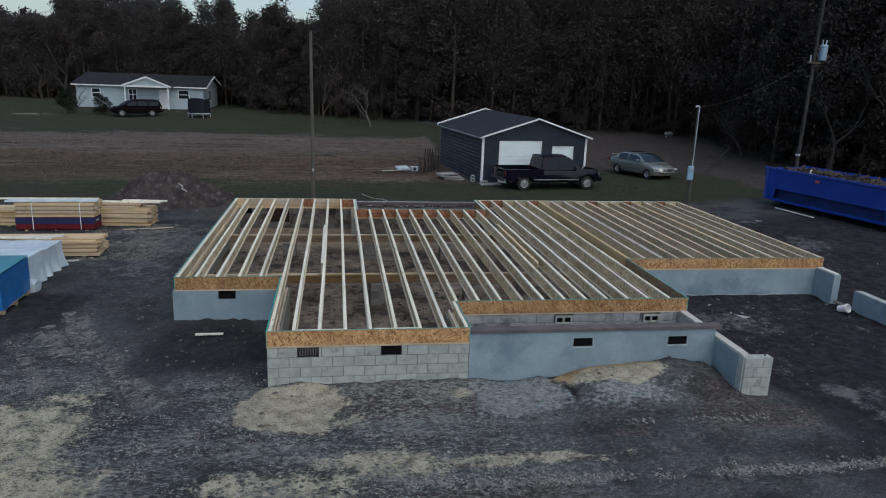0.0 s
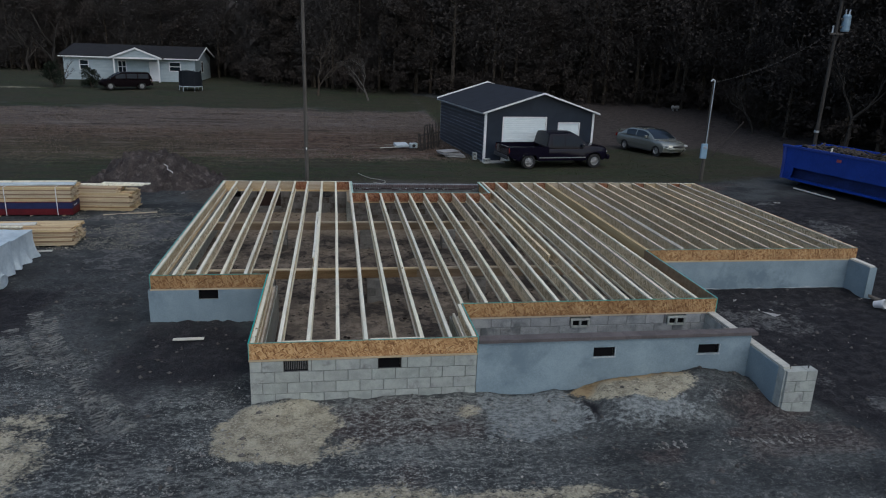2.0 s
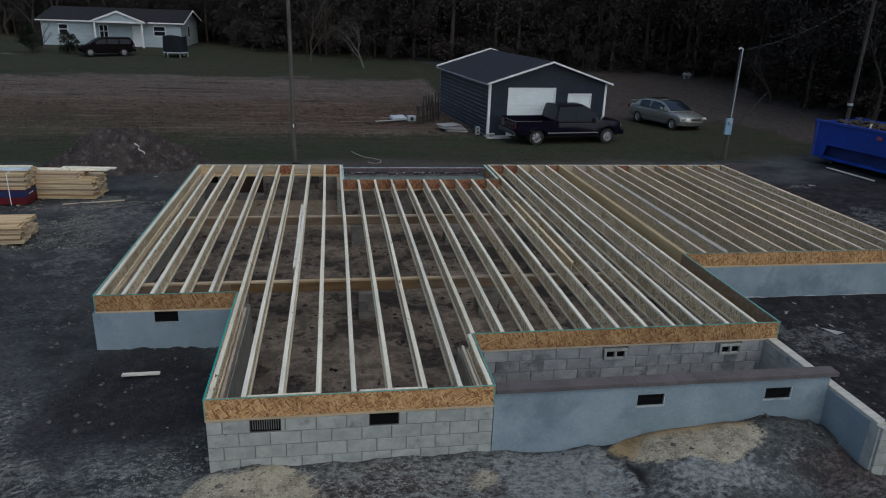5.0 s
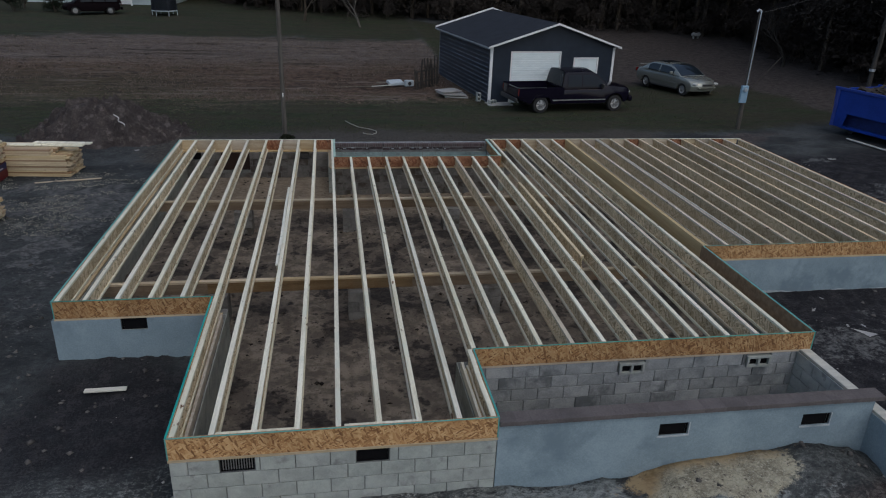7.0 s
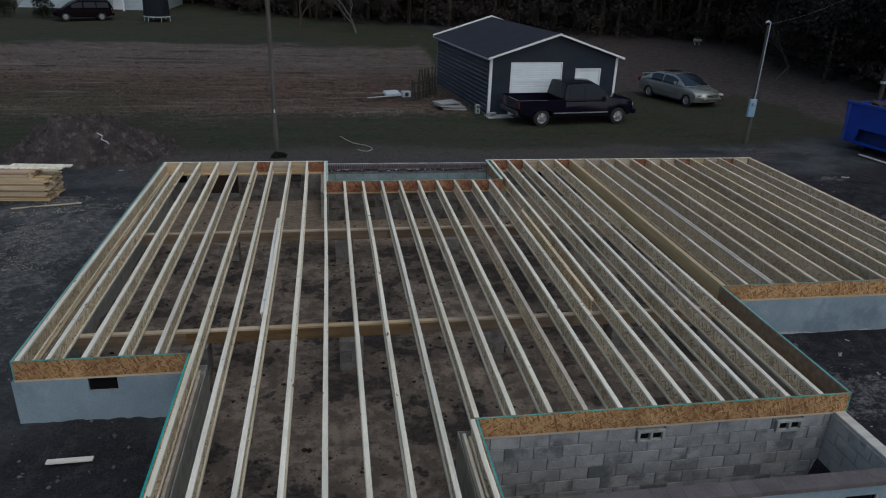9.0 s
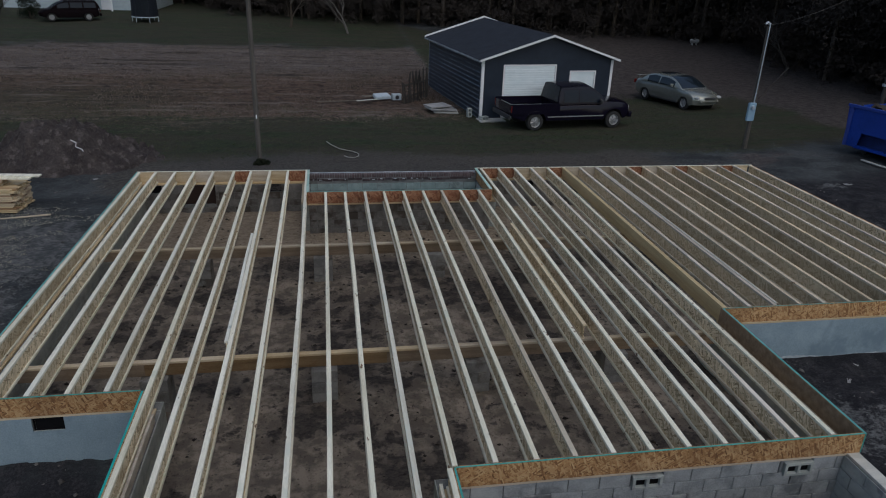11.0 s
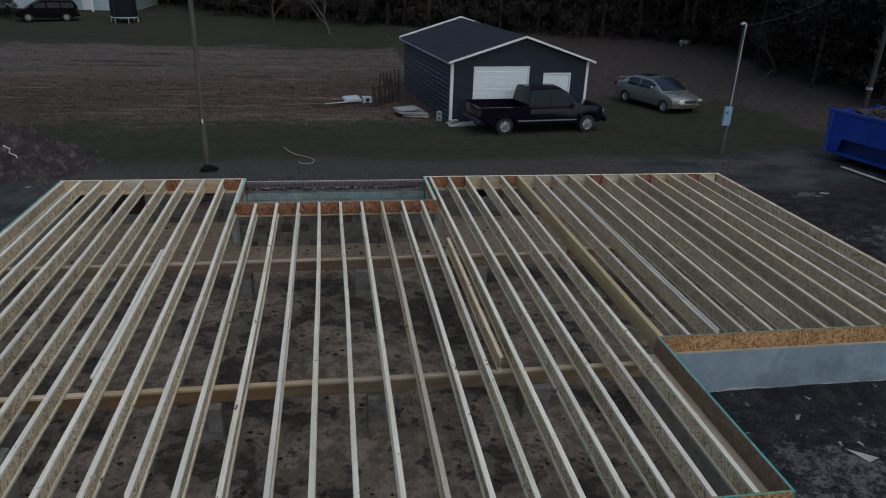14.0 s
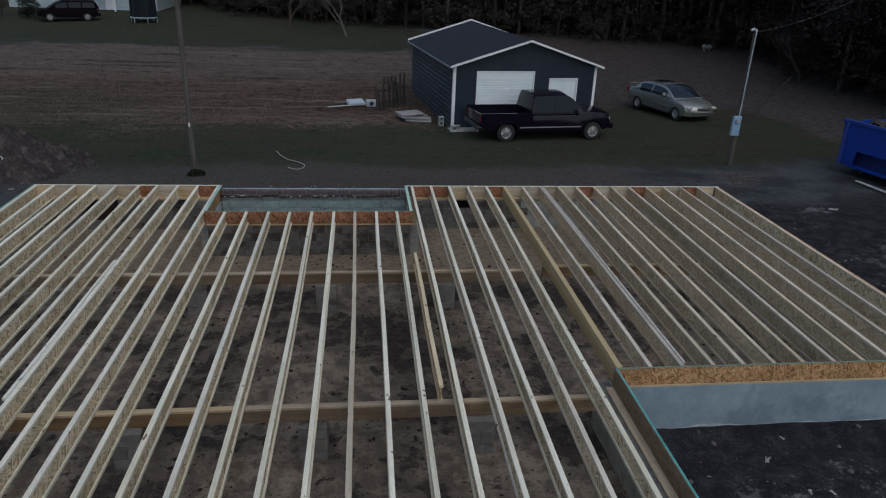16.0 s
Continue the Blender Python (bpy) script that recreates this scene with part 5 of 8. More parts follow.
def garage():
    W, L, E, R = 6.38, 8.75, 2.66, 3.66
    g = thing("garage", rot_pose(9.42, 25.72, land(11, 27) - 0.02, 7), "dark navy detached garage with white trim and white doors", "garage")
    holes = [(1.05, 3.5, 0.02, 2.36), (4.3, 5.5, 0.02, 2.08)]
    t = 0.12
    part("front_wall", boxes(*[(a, 0, u, b, t, v) for a, b, u, v in with_openings(0, W, 0, E, holes)]), M["navy_siding"], g)
    bm = prism([(0, E), (W, E), (W / 2, R)], 0.0, t)
    part("gable", bm, M["navy_siding"], g)
    part("gable", prism([(0, E), (W, E), (W / 2, R)], L - t, L), M["navy_siding"], g)
    part("rear_wall", boxes((0, L - t, 0, W, L, E)), M["navy_siding"], g)
    lw = part("side_wall", boxes((0, t, 0, t, L - t, E)), M["navy_siding"], g)
    part("side_wall", boxes((W - t, t, 0, W, L - t, E)), M["navy_siding"], g)
    n = 13
    h = (E - 0.06) / n
    for k in range(n):
        bm = bmesh.new()
        z = 0.03 + k * h
        pts = [(-0.006, z), (-0.034, z + 0.02), (-0.034, z + h * 0.90), (-0.004, z + h * 0.985), (-0.002, z + h * 0.985), (-0.002, z)]
        a = [bm.verts.new((x, 0.05, zz)) for x, zz in pts]
        b = [bm.verts.new((x, L - 0.05, zz)) for x, zz in pts]
        for j in range(6):
            bm.faces.new((a[j], b[j], b[(j + 1) % 6], a[(j + 1) % 6]))
        bmesh.ops.recalc_face_normals(bm, faces=bm.faces[:])
        board = part("siding_board", bm, M["navy_siding"], lw)
        # pale strip stands in for light caught along the board's edge
        part("lip", boxes((-0.040, 0.06, z + 0.010, -0.0345, L - 0.12, z + 0.052)), M["siding_lip"], board, "pale strip drawn as light caught on the siding edge")
    for s, x0, x1 in ((1, -0.22, W / 2), (-1, W / 2, W + 0.22)):
        sl = (R - E) / (W / 2)
        ze = E - 0.22 * sl
        if s == 1:
            o = [(x0, ze), (x1, R), (x1, R + 0.06), (x0, ze + 0.06)]
        else:
            o = [(x0, R), (x1, ze), (x1, ze + 0.06), (x0, R + 0.06)]
        part("roof", prism(o, -0.28, L + 0.28), M["shed_roof"], g, "charcoal roof slope")
        hh = 0.09
        for y in (-0.31, L + 0.281):
            oo = [(a, z - hh + 0.07) for a, z in o[:2]] + [(a, z + (0.012 if y < 0 else 0.09)) for a, z in o[2:]]
            part("rake_trim", prism(oo, y, y + 0.028), M["white"], g, "white rake board")
        xe = x0 - 0.02 if s == 1 else x1
        part("gutter", boxes((xe, -0.28, ze - 0.03, xe + 0.02, L + 0.28, ze + 0.045)), M["steel"], g, "thin pale eave trim")
    for x0 in (-0.03, W - 0.09):
        part("corner_trim", boxes((x0, -0.025, 0, x0 + 0.12, 0.012, E - 0.05)), M["white"], g, "white corner board")
    part("corner_trim", boxes((-0.034, 0.013, 0, -0.012, 0.10, E - 0.05)), M["white"], g)
    part("corner_trim", boxes((-0.034, L - 0.1, 0, -0.012, L, E - 0.05)), M["steel"], g)
    for (x0, x1, _, z1), name in zip(holes, ("roller_door", "side_door")):
        d = part(name, boxes((x0 + 0.005, 0.02, 0.02, x1 - 0.005, 0.055, z1)), M["door_metal"], g, "white ribbed roller door" if name == "roller_door" else "plain white door")
        f = 0.06
        part("door_frame", boxes((x0 - f, -0.02, 0, x0, 0.045, z1 + f), (x1, -0.02, 0, x1 + f, 0.045, z1 + f), (x0, -0.02, z1, x1, 0.045, z1 + f)), M["white"], g)
        if name == "roller_door":
            for k in range(22):
                z = 0.04 + k * (z1 - 0.06) / 22
                part("slat", boxes((x0 + 0.01, 0.006, z, x1 - 0.01, 0.019, z + 0.085), bevel=0.006), M["door_metal"], d)
    part("threshold", boxes((-0.2, -0.7, -0.05, 1.0, -0.03, 0.07), bevel=0.01), M["concrete"], g)
    return g


garage()


# ---------------------------------------------------------------- vehicles
def wheel(parent, x, y, r, out, width=0.2):
    """A wheel with its axle along y; out: +1 or -1, the side its face is on."""
    bm = bmesh.new()
    n = 24
    prof = [(r * 0.62, 0.0), (r * 0.70, 0.02), (r * 0.94, 0.015), (r, 0.045), (r, width - 0.045), (r * 0.94, width - 0.015), (r * 0.62, width)]
    rings = [[bm.verts.new((q * math.cos(2 * math.pi * k / n), -out * d, q * math.sin(2 * math.pi * k / n))) for k in range(n)] for q, d in prof]
    for a, b in zip(rings, rings[1:]):
        for k in range(n):
            bm.faces.new((a[k], a[(k + 1) % n], b[(k + 1) % n], b[k]))
    bmesh.ops.recalc_face_normals(bm, faces=bm.faces[:])
    w = part("wheel", bm, M["tyre"], parent, "black rubber tyre", True)
    w.matrix_local = pose(x, y, r)
    bm = bmesh.new()
    prof = [(r * 0.64, 0.02), (r * 0.60, 0.03), (r * 0.55, 0.06), (r * 0.20, 0.035), (r * 0.14, 0.02), (0.002, 0.02)]
    rings = [[bm.verts.new((q * math.cos(2 * math.pi * k / n), -out * (d + (0.035 if 1 <= j <= 3 and k % 4 < 1 else 0)), q * math.sin(2 * math.pi * k / n))) for k in range(n)]
             for j, (q, d) in enumerate(prof)]
    for a, b in zip(rings, rings[1:]):
        for k in range(n):
            bm.faces.new((a[k], a[(k + 1) % n], b[(k + 1) % n], b[k]))
    bmesh.ops.recalc_face_normals(bm, faces=bm.faces[:])
    part("hub", bm, M["rim"], w, "silver alloy hub")
    return w


def arch(cx, r, z, n=9):
    """The points of a wheel arch along the sill, from back to front."""
    return [(cx + r * math.cos(math.pi * (1 - k / (n - 1))), z + (r * 0.98) * math.sin(math.pi * k / (n - 1))) for k in range(n)]


def lofted_shell(outline, W, tuck=0.06, nose=0.30, tail=0.16):
    """A car body from its side outline: rounded in plan at nose and tail, crowned on top, tucked in at the top and the sill."""
    bm = bmesh.new()
    zs = [z for _, z in outline]
    z0, z1 = min(zs), max(zs)
    xs = [x for x, _ in outline]
    xa, xb = min(xs), max(xs)
    cols = []
    for s in (-1.0, -0.975, -0.9, -0.72, -0.4, 0.0, 0.4, 0.72, 0.9, 0.975, 1.0):
        row = []
        for x, z in outline:
            u = (z - z0) / (z1 - z0)
            e = (x - (xa + xb) / 2) / ((xb - xa) / 2)
            end = max(0.0, abs(e) - 0.72) / 0.28
            hw = W / 2 * (1 - tuck * (max(0, u - 0.5) ** 2) * 4 - 0.05 * max(0, 0.3 - u))
            back = (nose if e > 0 else -tail) * abs(s) ** 3 * end
            drop = 0.05 * abs(s) ** 4 * (u > 0.6) + (0.03 if abs(s) > 0.99 else 0.0) * (u > 0.5)
            row.append(bm.verts.new((x - back, s * hw * (1 - 0.05 * end), z - drop)))
        cols.append(row)
    n = len(outline)
    for a, b in zip(cols, cols[1:]):
        for i in range(n):
            bm.faces.new((a[i], b[i], b[(i + 1) % n], a[(i + 1) % n]))
    bm.faces.new(cols[0][::-1])
    bm.faces.new(cols[-1])
    bmesh.ops.recalc_face_normals(bm, faces=bm.faces[:])
    bmesh.ops.triangulate(bm, faces=[f for f in bm.faces if len(f.verts) > 4])
    return bm


def greenhouse(parent, base, roof, W, zb, zr, paint, pillars, tuck=0.14, glass="glass"):
    """A rounded cabin: base (x0, x1) at the belt line, roof (x0, x1) where the top is level; glass lies on its skin between pillars."""
    hb, hr, H = W / 2 * 0.95, W / 2 * (1 - tuck) * 0.95, zr - zb
    L = base[1] - base[0]
    r0, r1 = (roof[0] - base[0]) / L, (roof[1] - base[0]) / L

    def skin(u, v, out=0.0):
        """A place on the cabin: u from back to front, v across from -1 (one belt line) to 1 (the other)."""
        f = 1 - (1 - u / r0) ** 1.7 if u < r0 else 1 - ((u - r1) / (1 - r1)) ** 1.7 if u > r1 else 1.0
        h = H * max(0.0, f) * (1 + 0.03 * math.sin(math.pi * u))
        hs = hb - (hb - hr) * h / H
        a = abs(v)
        if a > 0.5:
            w = (1 - a) / 0.5
            y, z = hb + (hs - hb) * w ** 1.4, h * (0.90 * w - 0.03 * w * (1 - w))
            n = Vector((0, 1, 0.35))
        else:
            q = a / 0.5
            y, z = hs * (q ** 0.9), h * (0.90 + 0.10 * (1 - q * q))
            n = Vector((0.5 if u > r1 else -0.6 if u < r0 else 0, 0.3 * q, 1))
        n.normalize()
        # nose and tail of the cabin are rounded in plan
        bow = 0.10 * (1 - a * a) * (max(0, u - r1) / (1 - r1) - max(0, r0 - u) / r0)
        return Vector((base[0] + L * u + bow + n.x * out, math.copysign(1, v) * (y + n.y * out), zb + z + n.z * out))

    def sheet(us, vs, out):
        bm = bmesh.new()
        rows = [[bm.verts.new(skin(u, v, out)) for v in vs] for u in us]
        for a, b in zip(rows, rows[1:]):
            for k in range(len(vs) - 1):
                bm.faces.new((a[k], b[k], b[k + 1], a[k + 1]))
        return bm

    def run(a, b, n):
        return [a + (b - a) * k / n for k in range(n + 1)]

    vs = [-1, -0.9, -0.75, -0.62, -0.54, -0.5, -0.45, -0.3, -0.12, 0.12, 0.3, 0.45, 0.5, 0.54, 0.62, 0.75, 0.9, 1]
    bm = sheet(sorted(set(run(0, r0, 8) + run(r0, r1, 6) + run(r1, 1, 8))), vs, 0.0)
    bmesh.ops.recalc_face_normals(bm, faces=bm.faces[:])
    cab = part("cabin", bm, paint, parent, smooth=True)

    def pane(name, us, vs, label):
        bm = sheet(us, vs, 0.010)
        bmesh.ops.recalc_face_normals(bm, faces=bm.faces[:])
        bmesh.ops.solidify(bm, geom=bm.faces[:], thickness=0.006)
        part(name, bm, M[glass], cab, label, True)

    for side in (-1, 1):
        for u0, u1 in zip(pillars, pillars[1:]):
            pane("window", run(u0 + 0.015, u1 - 0.015, 6), [side * v for v in (0.94, 0.8, 0.68, 0.58)], "dark side glass")
    pane("windscreen", run(r1 + 0.12 * (1 - r1), 1 - 0.05 * (1 - r1), 6), run(-0.46, 0.46, 8), "dark windscreen")
    pane("rear_glass", run(0.08 * r0, 0.88 * r0, 5), run(-0.44, 0.44, 8), "dark rear glass")
    return cab


def mirror(parent, x, y, z, mat):
    bm = boxes((x - 0.07, y - 0.09, z, x + 0.05, y + 0.09, z + 0.16), bevel=0.03)
    part("mirror", bm, mat, parent)


def pickup():
    W, r = 1.95, 0.37
    p = thing("pickup_truck", rot_pose(11.18, 24.35, land(13, 24) + 0.0, 8), "dark navy extended-cab pickup truck parked on grass", "pickup truck")
    sill, belt = 0.42, 1.08
    wb = 3.75
    out = [(-1.12, 0.62)] + [(-0.5, sill)] + arch(0, 0.46, sill)[1:-1] + [(0.5, sill), (wb - 0.52, sill)] + arch(wb, 0.47, sill)[1:-1] + [(wb + 0.55, sill), (wb + 0.76, 0.5)]
    out += [(wb + 0.82, 0.84), (wb + 0.80, 1.02), (wb + 0.70, 1.10), (wb + 0.3, 1.16), (wb - 0.3, 1.20), (wb - 0.62, 1.20), (wb - 0.75, belt), (1.08, belt), (1.08, 0.75), (-1.08, 0.75), (-1.12, 0.75)]
    part("body", lofted_shell(out, W, 0.03, 0.14, 0.03), M["navy_paint"], p, smooth=True)
    for s in (-1, 1):
        y = s * (W / 2 - 0.05)
        part("bed_side", prism([(-1.12, 0.70), (1.1, 0.70), (1.1, 1.14), (-1.12, 1.14)], y - 0.045, y + 0.045, 0.012), M["navy_paint"], p)
        part("side_strip", boxes((0.55, s * (W / 2 + 0.002) - 0.008, 0.555, wb - 0.55, s * (W / 2 + 0.002) + 0.008, 0.60)), M["rim"], p, "bright metal side strip")
        part("tail_lamp", boxes((-1.142, y - 0.05, 0.80, -1.10, y + 0.05, 1.08), bevel=0.01), M["lamp_red"], p)
        part("headlight", boxes((wb + 0.70, s * 0.62 - 0.17, 0.80, wb + 0.80, s * 0.62 + 0.17, 0.94), bevel=0.02), M["lamp_clear"], p)
        mirror(p, wb - 0.75, s * (W / 2 + 0.07), 1.12, M["plastic"])
        for x in (0, wb):
            wheel(p, x, s * (W / 2 - 0.02), r, s, 0.25)
    part("tailgate", boxes((-1.14, -W / 2 + 0.12, 0.70, -1.07, W / 2 - 0.12, 1.12), bevel=0.012), M["navy_paint"], p)
    part("bed_floor", boxes((-1.06, -W / 2 + 0.1, 0.752, 1.07, W / 2 - 0.1, 0.77)), M["plastic"], p)
    part("rear_bumper", boxes((-1.24, -W / 2 + 0.05, 0.50, -1.13, W / 2 - 0.05, 0.68), bevel=0.025), M["plastic"], p)
    part("front_bumper", boxes((wb + 0.72, -W / 2 + 0.06, 0.45, wb + 0.92, W / 2 - 0.06, 0.70), bevel=0.04), M["navy_paint"], p)
    part("grille", boxes((wb + 0.77, -0.40, 0.76, wb + 0.835, 0.40, 0.97), bevel=0.015), M["plastic"], p)
    greenhouse(p, (1.10, 3.32), (1.18, 2.42), W, 1.07, 1.84, M["navy_paint"], (0.07, 0.40, 0.86), 0.15, "cab_glass")
    return p


pickup()


def sedan():
    W, r, wb = 1.82, 0.33, 2.85
    # front wheel face and rear wheel face lie on the side that looks to the drive
    p = thing("sedan", rot_pose(20.16, 30.42, land(20.6, 29), -74), "champagne silver four-door sedan parked on grass", "car")
    s0 = 0.26
    out = [(-0.95, 0.40), (-0.45, s0)] + arch(0, 0.39, s0)[1:-1] + [(0.45, s0), (wb - 0.45, s0)] + arch(wb, 0.39, s0)[1:-1] + [(wb + 0.45, s0), (wb + 0.80, 0.32), (wb + 0.88, 0.52),
           (wb + 0.85, 0.66), (wb + 0.72, 0.77), (wb + 0.45, 0.86), (wb + 0.0, 0.94), (wb - 0.45, 0.97), (wb - 0.7, 0.96), (0.05, 0.99), (-0.5, 1.05), (-0.90, 1.04), (-0.99, 0.97), (-1.0, 0.70)]
    part("body", lofted_shell(out, W, 0.10), M["silver_paint"], p, smooth=True)
    greenhouse(p, (-0.48, wb - 0.32), (0.45, wb - 1.42), W, 0.93, 1.45, M["silver_paint"], (0.17, 0.47, 0.84), 0.2)
    part("sunroof", boxes((0.50, -0.40, 1.452, 1.05, 0.40, 1.478)), M["glass"], p, "dark glass sunroof")
    part("spoiler", boxes((-1.03, -0.72, 1.12, -0.86, 0.72, 1.15), (-0.98, -0.6, 1.03, -0.92, -0.54, 1.125), (-0.98, 0.54, 1.03, -0.92, 0.6, 1.125), bevel=0.008), M["silver_paint"], p)
    for s in (-1, 1):
        for x in (0, wb):
            wheel(p, x, s * (W / 2 - 0.02), r, s, 0.2)
        lamp = part("headlight", boxes((-0.16, -0.2, -0.055, 0.05, 0.2, 0.055), bevel=0.03), M["lamp_clear"], p, "clear swept-back headlight")
        lamp.matrix_local = pose(wb + 0.70, s * 0.60, 0.665, 0, 8, -s * 24)
        part("tail_lamp", boxes((-1.045, s * 0.66 - 0.16, 0.74, -0.99, s * 0.66 + 0.12, 0.92), bevel=0.02), M["lamp_red"], p)
        mirror(p, wb - 0.88, s * (W / 2 + 0.04), 0.97, M["silver_paint"])
        part("side_moulding", boxes((0.45, s * (W / 2 - 0.002) - 0.008, 0.52, wb - 0.45, s * (W / 2 - 0.002) + 0.008, 0.56)), M["silver_paint"], p)
    part("grille", boxes((wb + 0.76, -0.34, 0.585, wb + 0.878, 0.34, 0.69), bevel=0.01), M["plastic"], p)
    part("lower_trim", boxes((0.42, -W / 2 - 0.004, 0.25, wb - 0.42, W / 2 + 0.004, 0.33), bevel=0.01), M["plastic"], p, "dark lower sill trim")
    part("grille_bar", boxes((wb + 0.80, -0.36, 0.628, wb + 0.885, 0.36, 0.648), bevel=0.004), M["chrome"], p)
    part("bumper_strip", boxes((wb + 0.70, -0.58, 0.47, wb + 0.90, 0.58, 0.53), bevel=0.02), M["silver_paint"], p)
    return p


sedan()


def minivan():
    W, r, wb = 1.95, 0.36, 3.0
    p = thing("minivan", rot_pose(-15.95, 57.4, land(-16, 57), 205) @ Matrix.Scale(0.87, 4), "dark minivan parked before the pale house", "car")
    s0 = 0.3
    out = [(-1.0, 0.45), (-0.48, s0)] + arch(0, 0.42, s0)[1:-1] + [(0.48, s0), (wb - 0.48, s0)] + arch(wb, 0.42, s0)[1:-1] + [(wb + 0.48, s0), (wb + 0.9, 0.42), (wb + 0.95, 0.7),
           (wb + 0.6, 0.95), (wb - 0.2, 1.08), (-0.95, 1.1), (-1.03, 0.75)]
    part("body", lofted_shell(out, W, 0.05), M["van_paint"], p, smooth=True)
    greenhouse(p, (-0.98, wb - 0.05), (-0.70, wb - 1.3), W, 1.05, 1.74, M["van_paint"], (0.06, 0.34, 0.62, 0.88), 0.12, "tinted")
    for s in (-1, 1):
        for x in (0, wb):
            wheel(p, x, s * (W / 2 - 0.02), r, s, 0.2)
        part("tail_lamp", boxes((-1.05, s * 0.8 - 0.08, 0.8, -0.98, s * 0.8 + 0.08, 1.15), bevel=0.02), M["lamp_red"], p)
    part("rear_bumper", boxes((-1.12, -0.9, 0.42, -0.95, 0.9, 0.66), bevel=0.04), M["van_paint"], p)
    return p


minivan()


# ---------------------------------------------------------------- roll-off container
def container():
    d = -78
    L, W, H = 7.0, 2.35, 1.50
    g = thing("waste_container", rot_pose(22.3, 18.75, 0.26, d), "large open blue steel roll-off waste container", "waste container")
    t = 0.06
    z0 = 0.28
    for y0, y1, s in ((0, t, -1), (W - t, W, 1)):
        low = z0 + 0.56
        face = [(0, z0), (0.50, z0), (0.62, low), (L - 0.62, low), (L - 0.5, z0), (L, z0), (L + 0.12, z0 + H), (-0.14, z0 + H)]
        side = part("side_wall", prism(face, y0, y1), M["blue_steel"], g)
        yy = y0 - 0.03 if s < 0 else y1
        part("top_rail", boxes((-0.16, yy - 0.02, z0 + H - 0.06, L + 0.14, yy + 0.09, z0 + H + 0.05), bevel=0.01), M["blue_steel"], g)
        inner = (y0 + 0.30, y0 + 0.36) if s < 0 else (y1 - 0.36, y1 - 0.30)
        part("recess_wall", boxes((0.3, inner[0], z0 + 0.001, L - 0.3, inner[1], low + 0.06)), M["blue_shade"], g, "deeply recessed lower side beam, darkened for shade")
        ledge = (y0 + t, inner[0]) if s < 0 else (inner[1], y1 - t)
        part("ledge", boxes((0.4, ledge[0], low, L - 0.4, ledge[1], low + 0.03)), M["blue_steel"], g)
        part("sill_rail", boxes((0.45, yy + 0.02 if s < 0 else yy - 0.1, z0 - 0.03, L - 0.3, yy + 0.1 if s < 0 else yy - 0.02, z0 + 0.07), bevel=0.01), M["blue_steel"], g)
        for k in (0.0, 0.97):
            x = 0.02 + k * (L - 0.1)
            part("rib", boxes((x - 0.03, yy - 0.04, z0, x + 0.09, yy + 0.03, z0 + H - 0.07), bevel=0.01), M["blue_steel"], side)
    for x0, x1 in ((0, t), (L - t, L)):
        part("end_wall", boxes((x0, t, z0, x1, W - t, z0 + H)), M["blue_steel"], g)
    part("floor", boxes((t, t, z0, L - t, W - t, z0 + 0.05)), M["blue_steel"], g)
    for y in (0.6, W - 0.7):
        part("skid", boxes((0.1, y, 0.1, L - 0.1, y + 0.12, z0), bevel=0.01), M["plastic"], g)
    for x in (0.6, L - 0.7):
        for y in (0.45, W - 0.55):
            part("roller", tube([(x, y, 0.13), (x, y + 0.14, 0.13)], 0.13, 12), M["plastic"], g)
    part("warning_sign", boxes((2.85, -0.062, z0 + 1.18, 3.08, -0.052, z0 + 1.30)), M["dull_red"], g, "small red sign")
    rnd = random.Random(8)
    bm = bmesh.new()
    for k in range(260):
        x, y, z = rnd.uniform(0.6, L - 0.6), rnd.uniform(0.5, W - 0.5), z0 + rnd.uniform(1.15, 1.58)
        m = Matrix.Translation((x, y, z)) @ Euler((rnd.uniform(-0.5, 0.5), rnd.uniform(-0.5, 0.5), rnd.uniform(0, 3))).to_matrix().to_4x4()
        fs = add_box(bm, -rnd.uniform(0.1, 0.38), -0.05, -0.02, rnd.uniform(0.1, 0.38), 0.05, 0.02)
        bmesh.ops.transform(bm, matrix=m, verts=list({v for f in fs for v in f.verts}))
    n, m = 40, 16
    grid = [[bm.verts.new((0.08 + (L - 0.16) * a / n, 0.08 + (W - 0.16) * b / m, z0 + 1.22 + 0.46 * float(fbm(np.array([a * 0.35]), np.array([b * 0.4]), 3)[0]))) for b in range(m + 1)] for a in range(n + 1)]
    for a in range(n):
        for b in range(m):
            bm.faces.new((grid[a][b], grid[a + 1][b], grid[a + 1][b + 1], grid[a][b + 1]))
    rub = part("scrap_wood", bm, M["scrap"])
    rub.matrix_world = g.matrix_world.copy()
    tagged(rub, "tangled scrap boards filling the blue container", "scrap", kind="stuff")
    return g


container()
loose_board(rot_pose(22.3, 18.75, 0.26, -78) @ pose(2.0, 0.42, 1.2, 0, -82, 0), 0.75, 0.1, 0.03, "pale board sticking up out of the scrap", "pale_board")
loose_board(rot_pose(22.06, 17.4, 0.27, -83), 2.35, 0.09, 0.04, "pale plank on the ground beside the container", "pale_board")


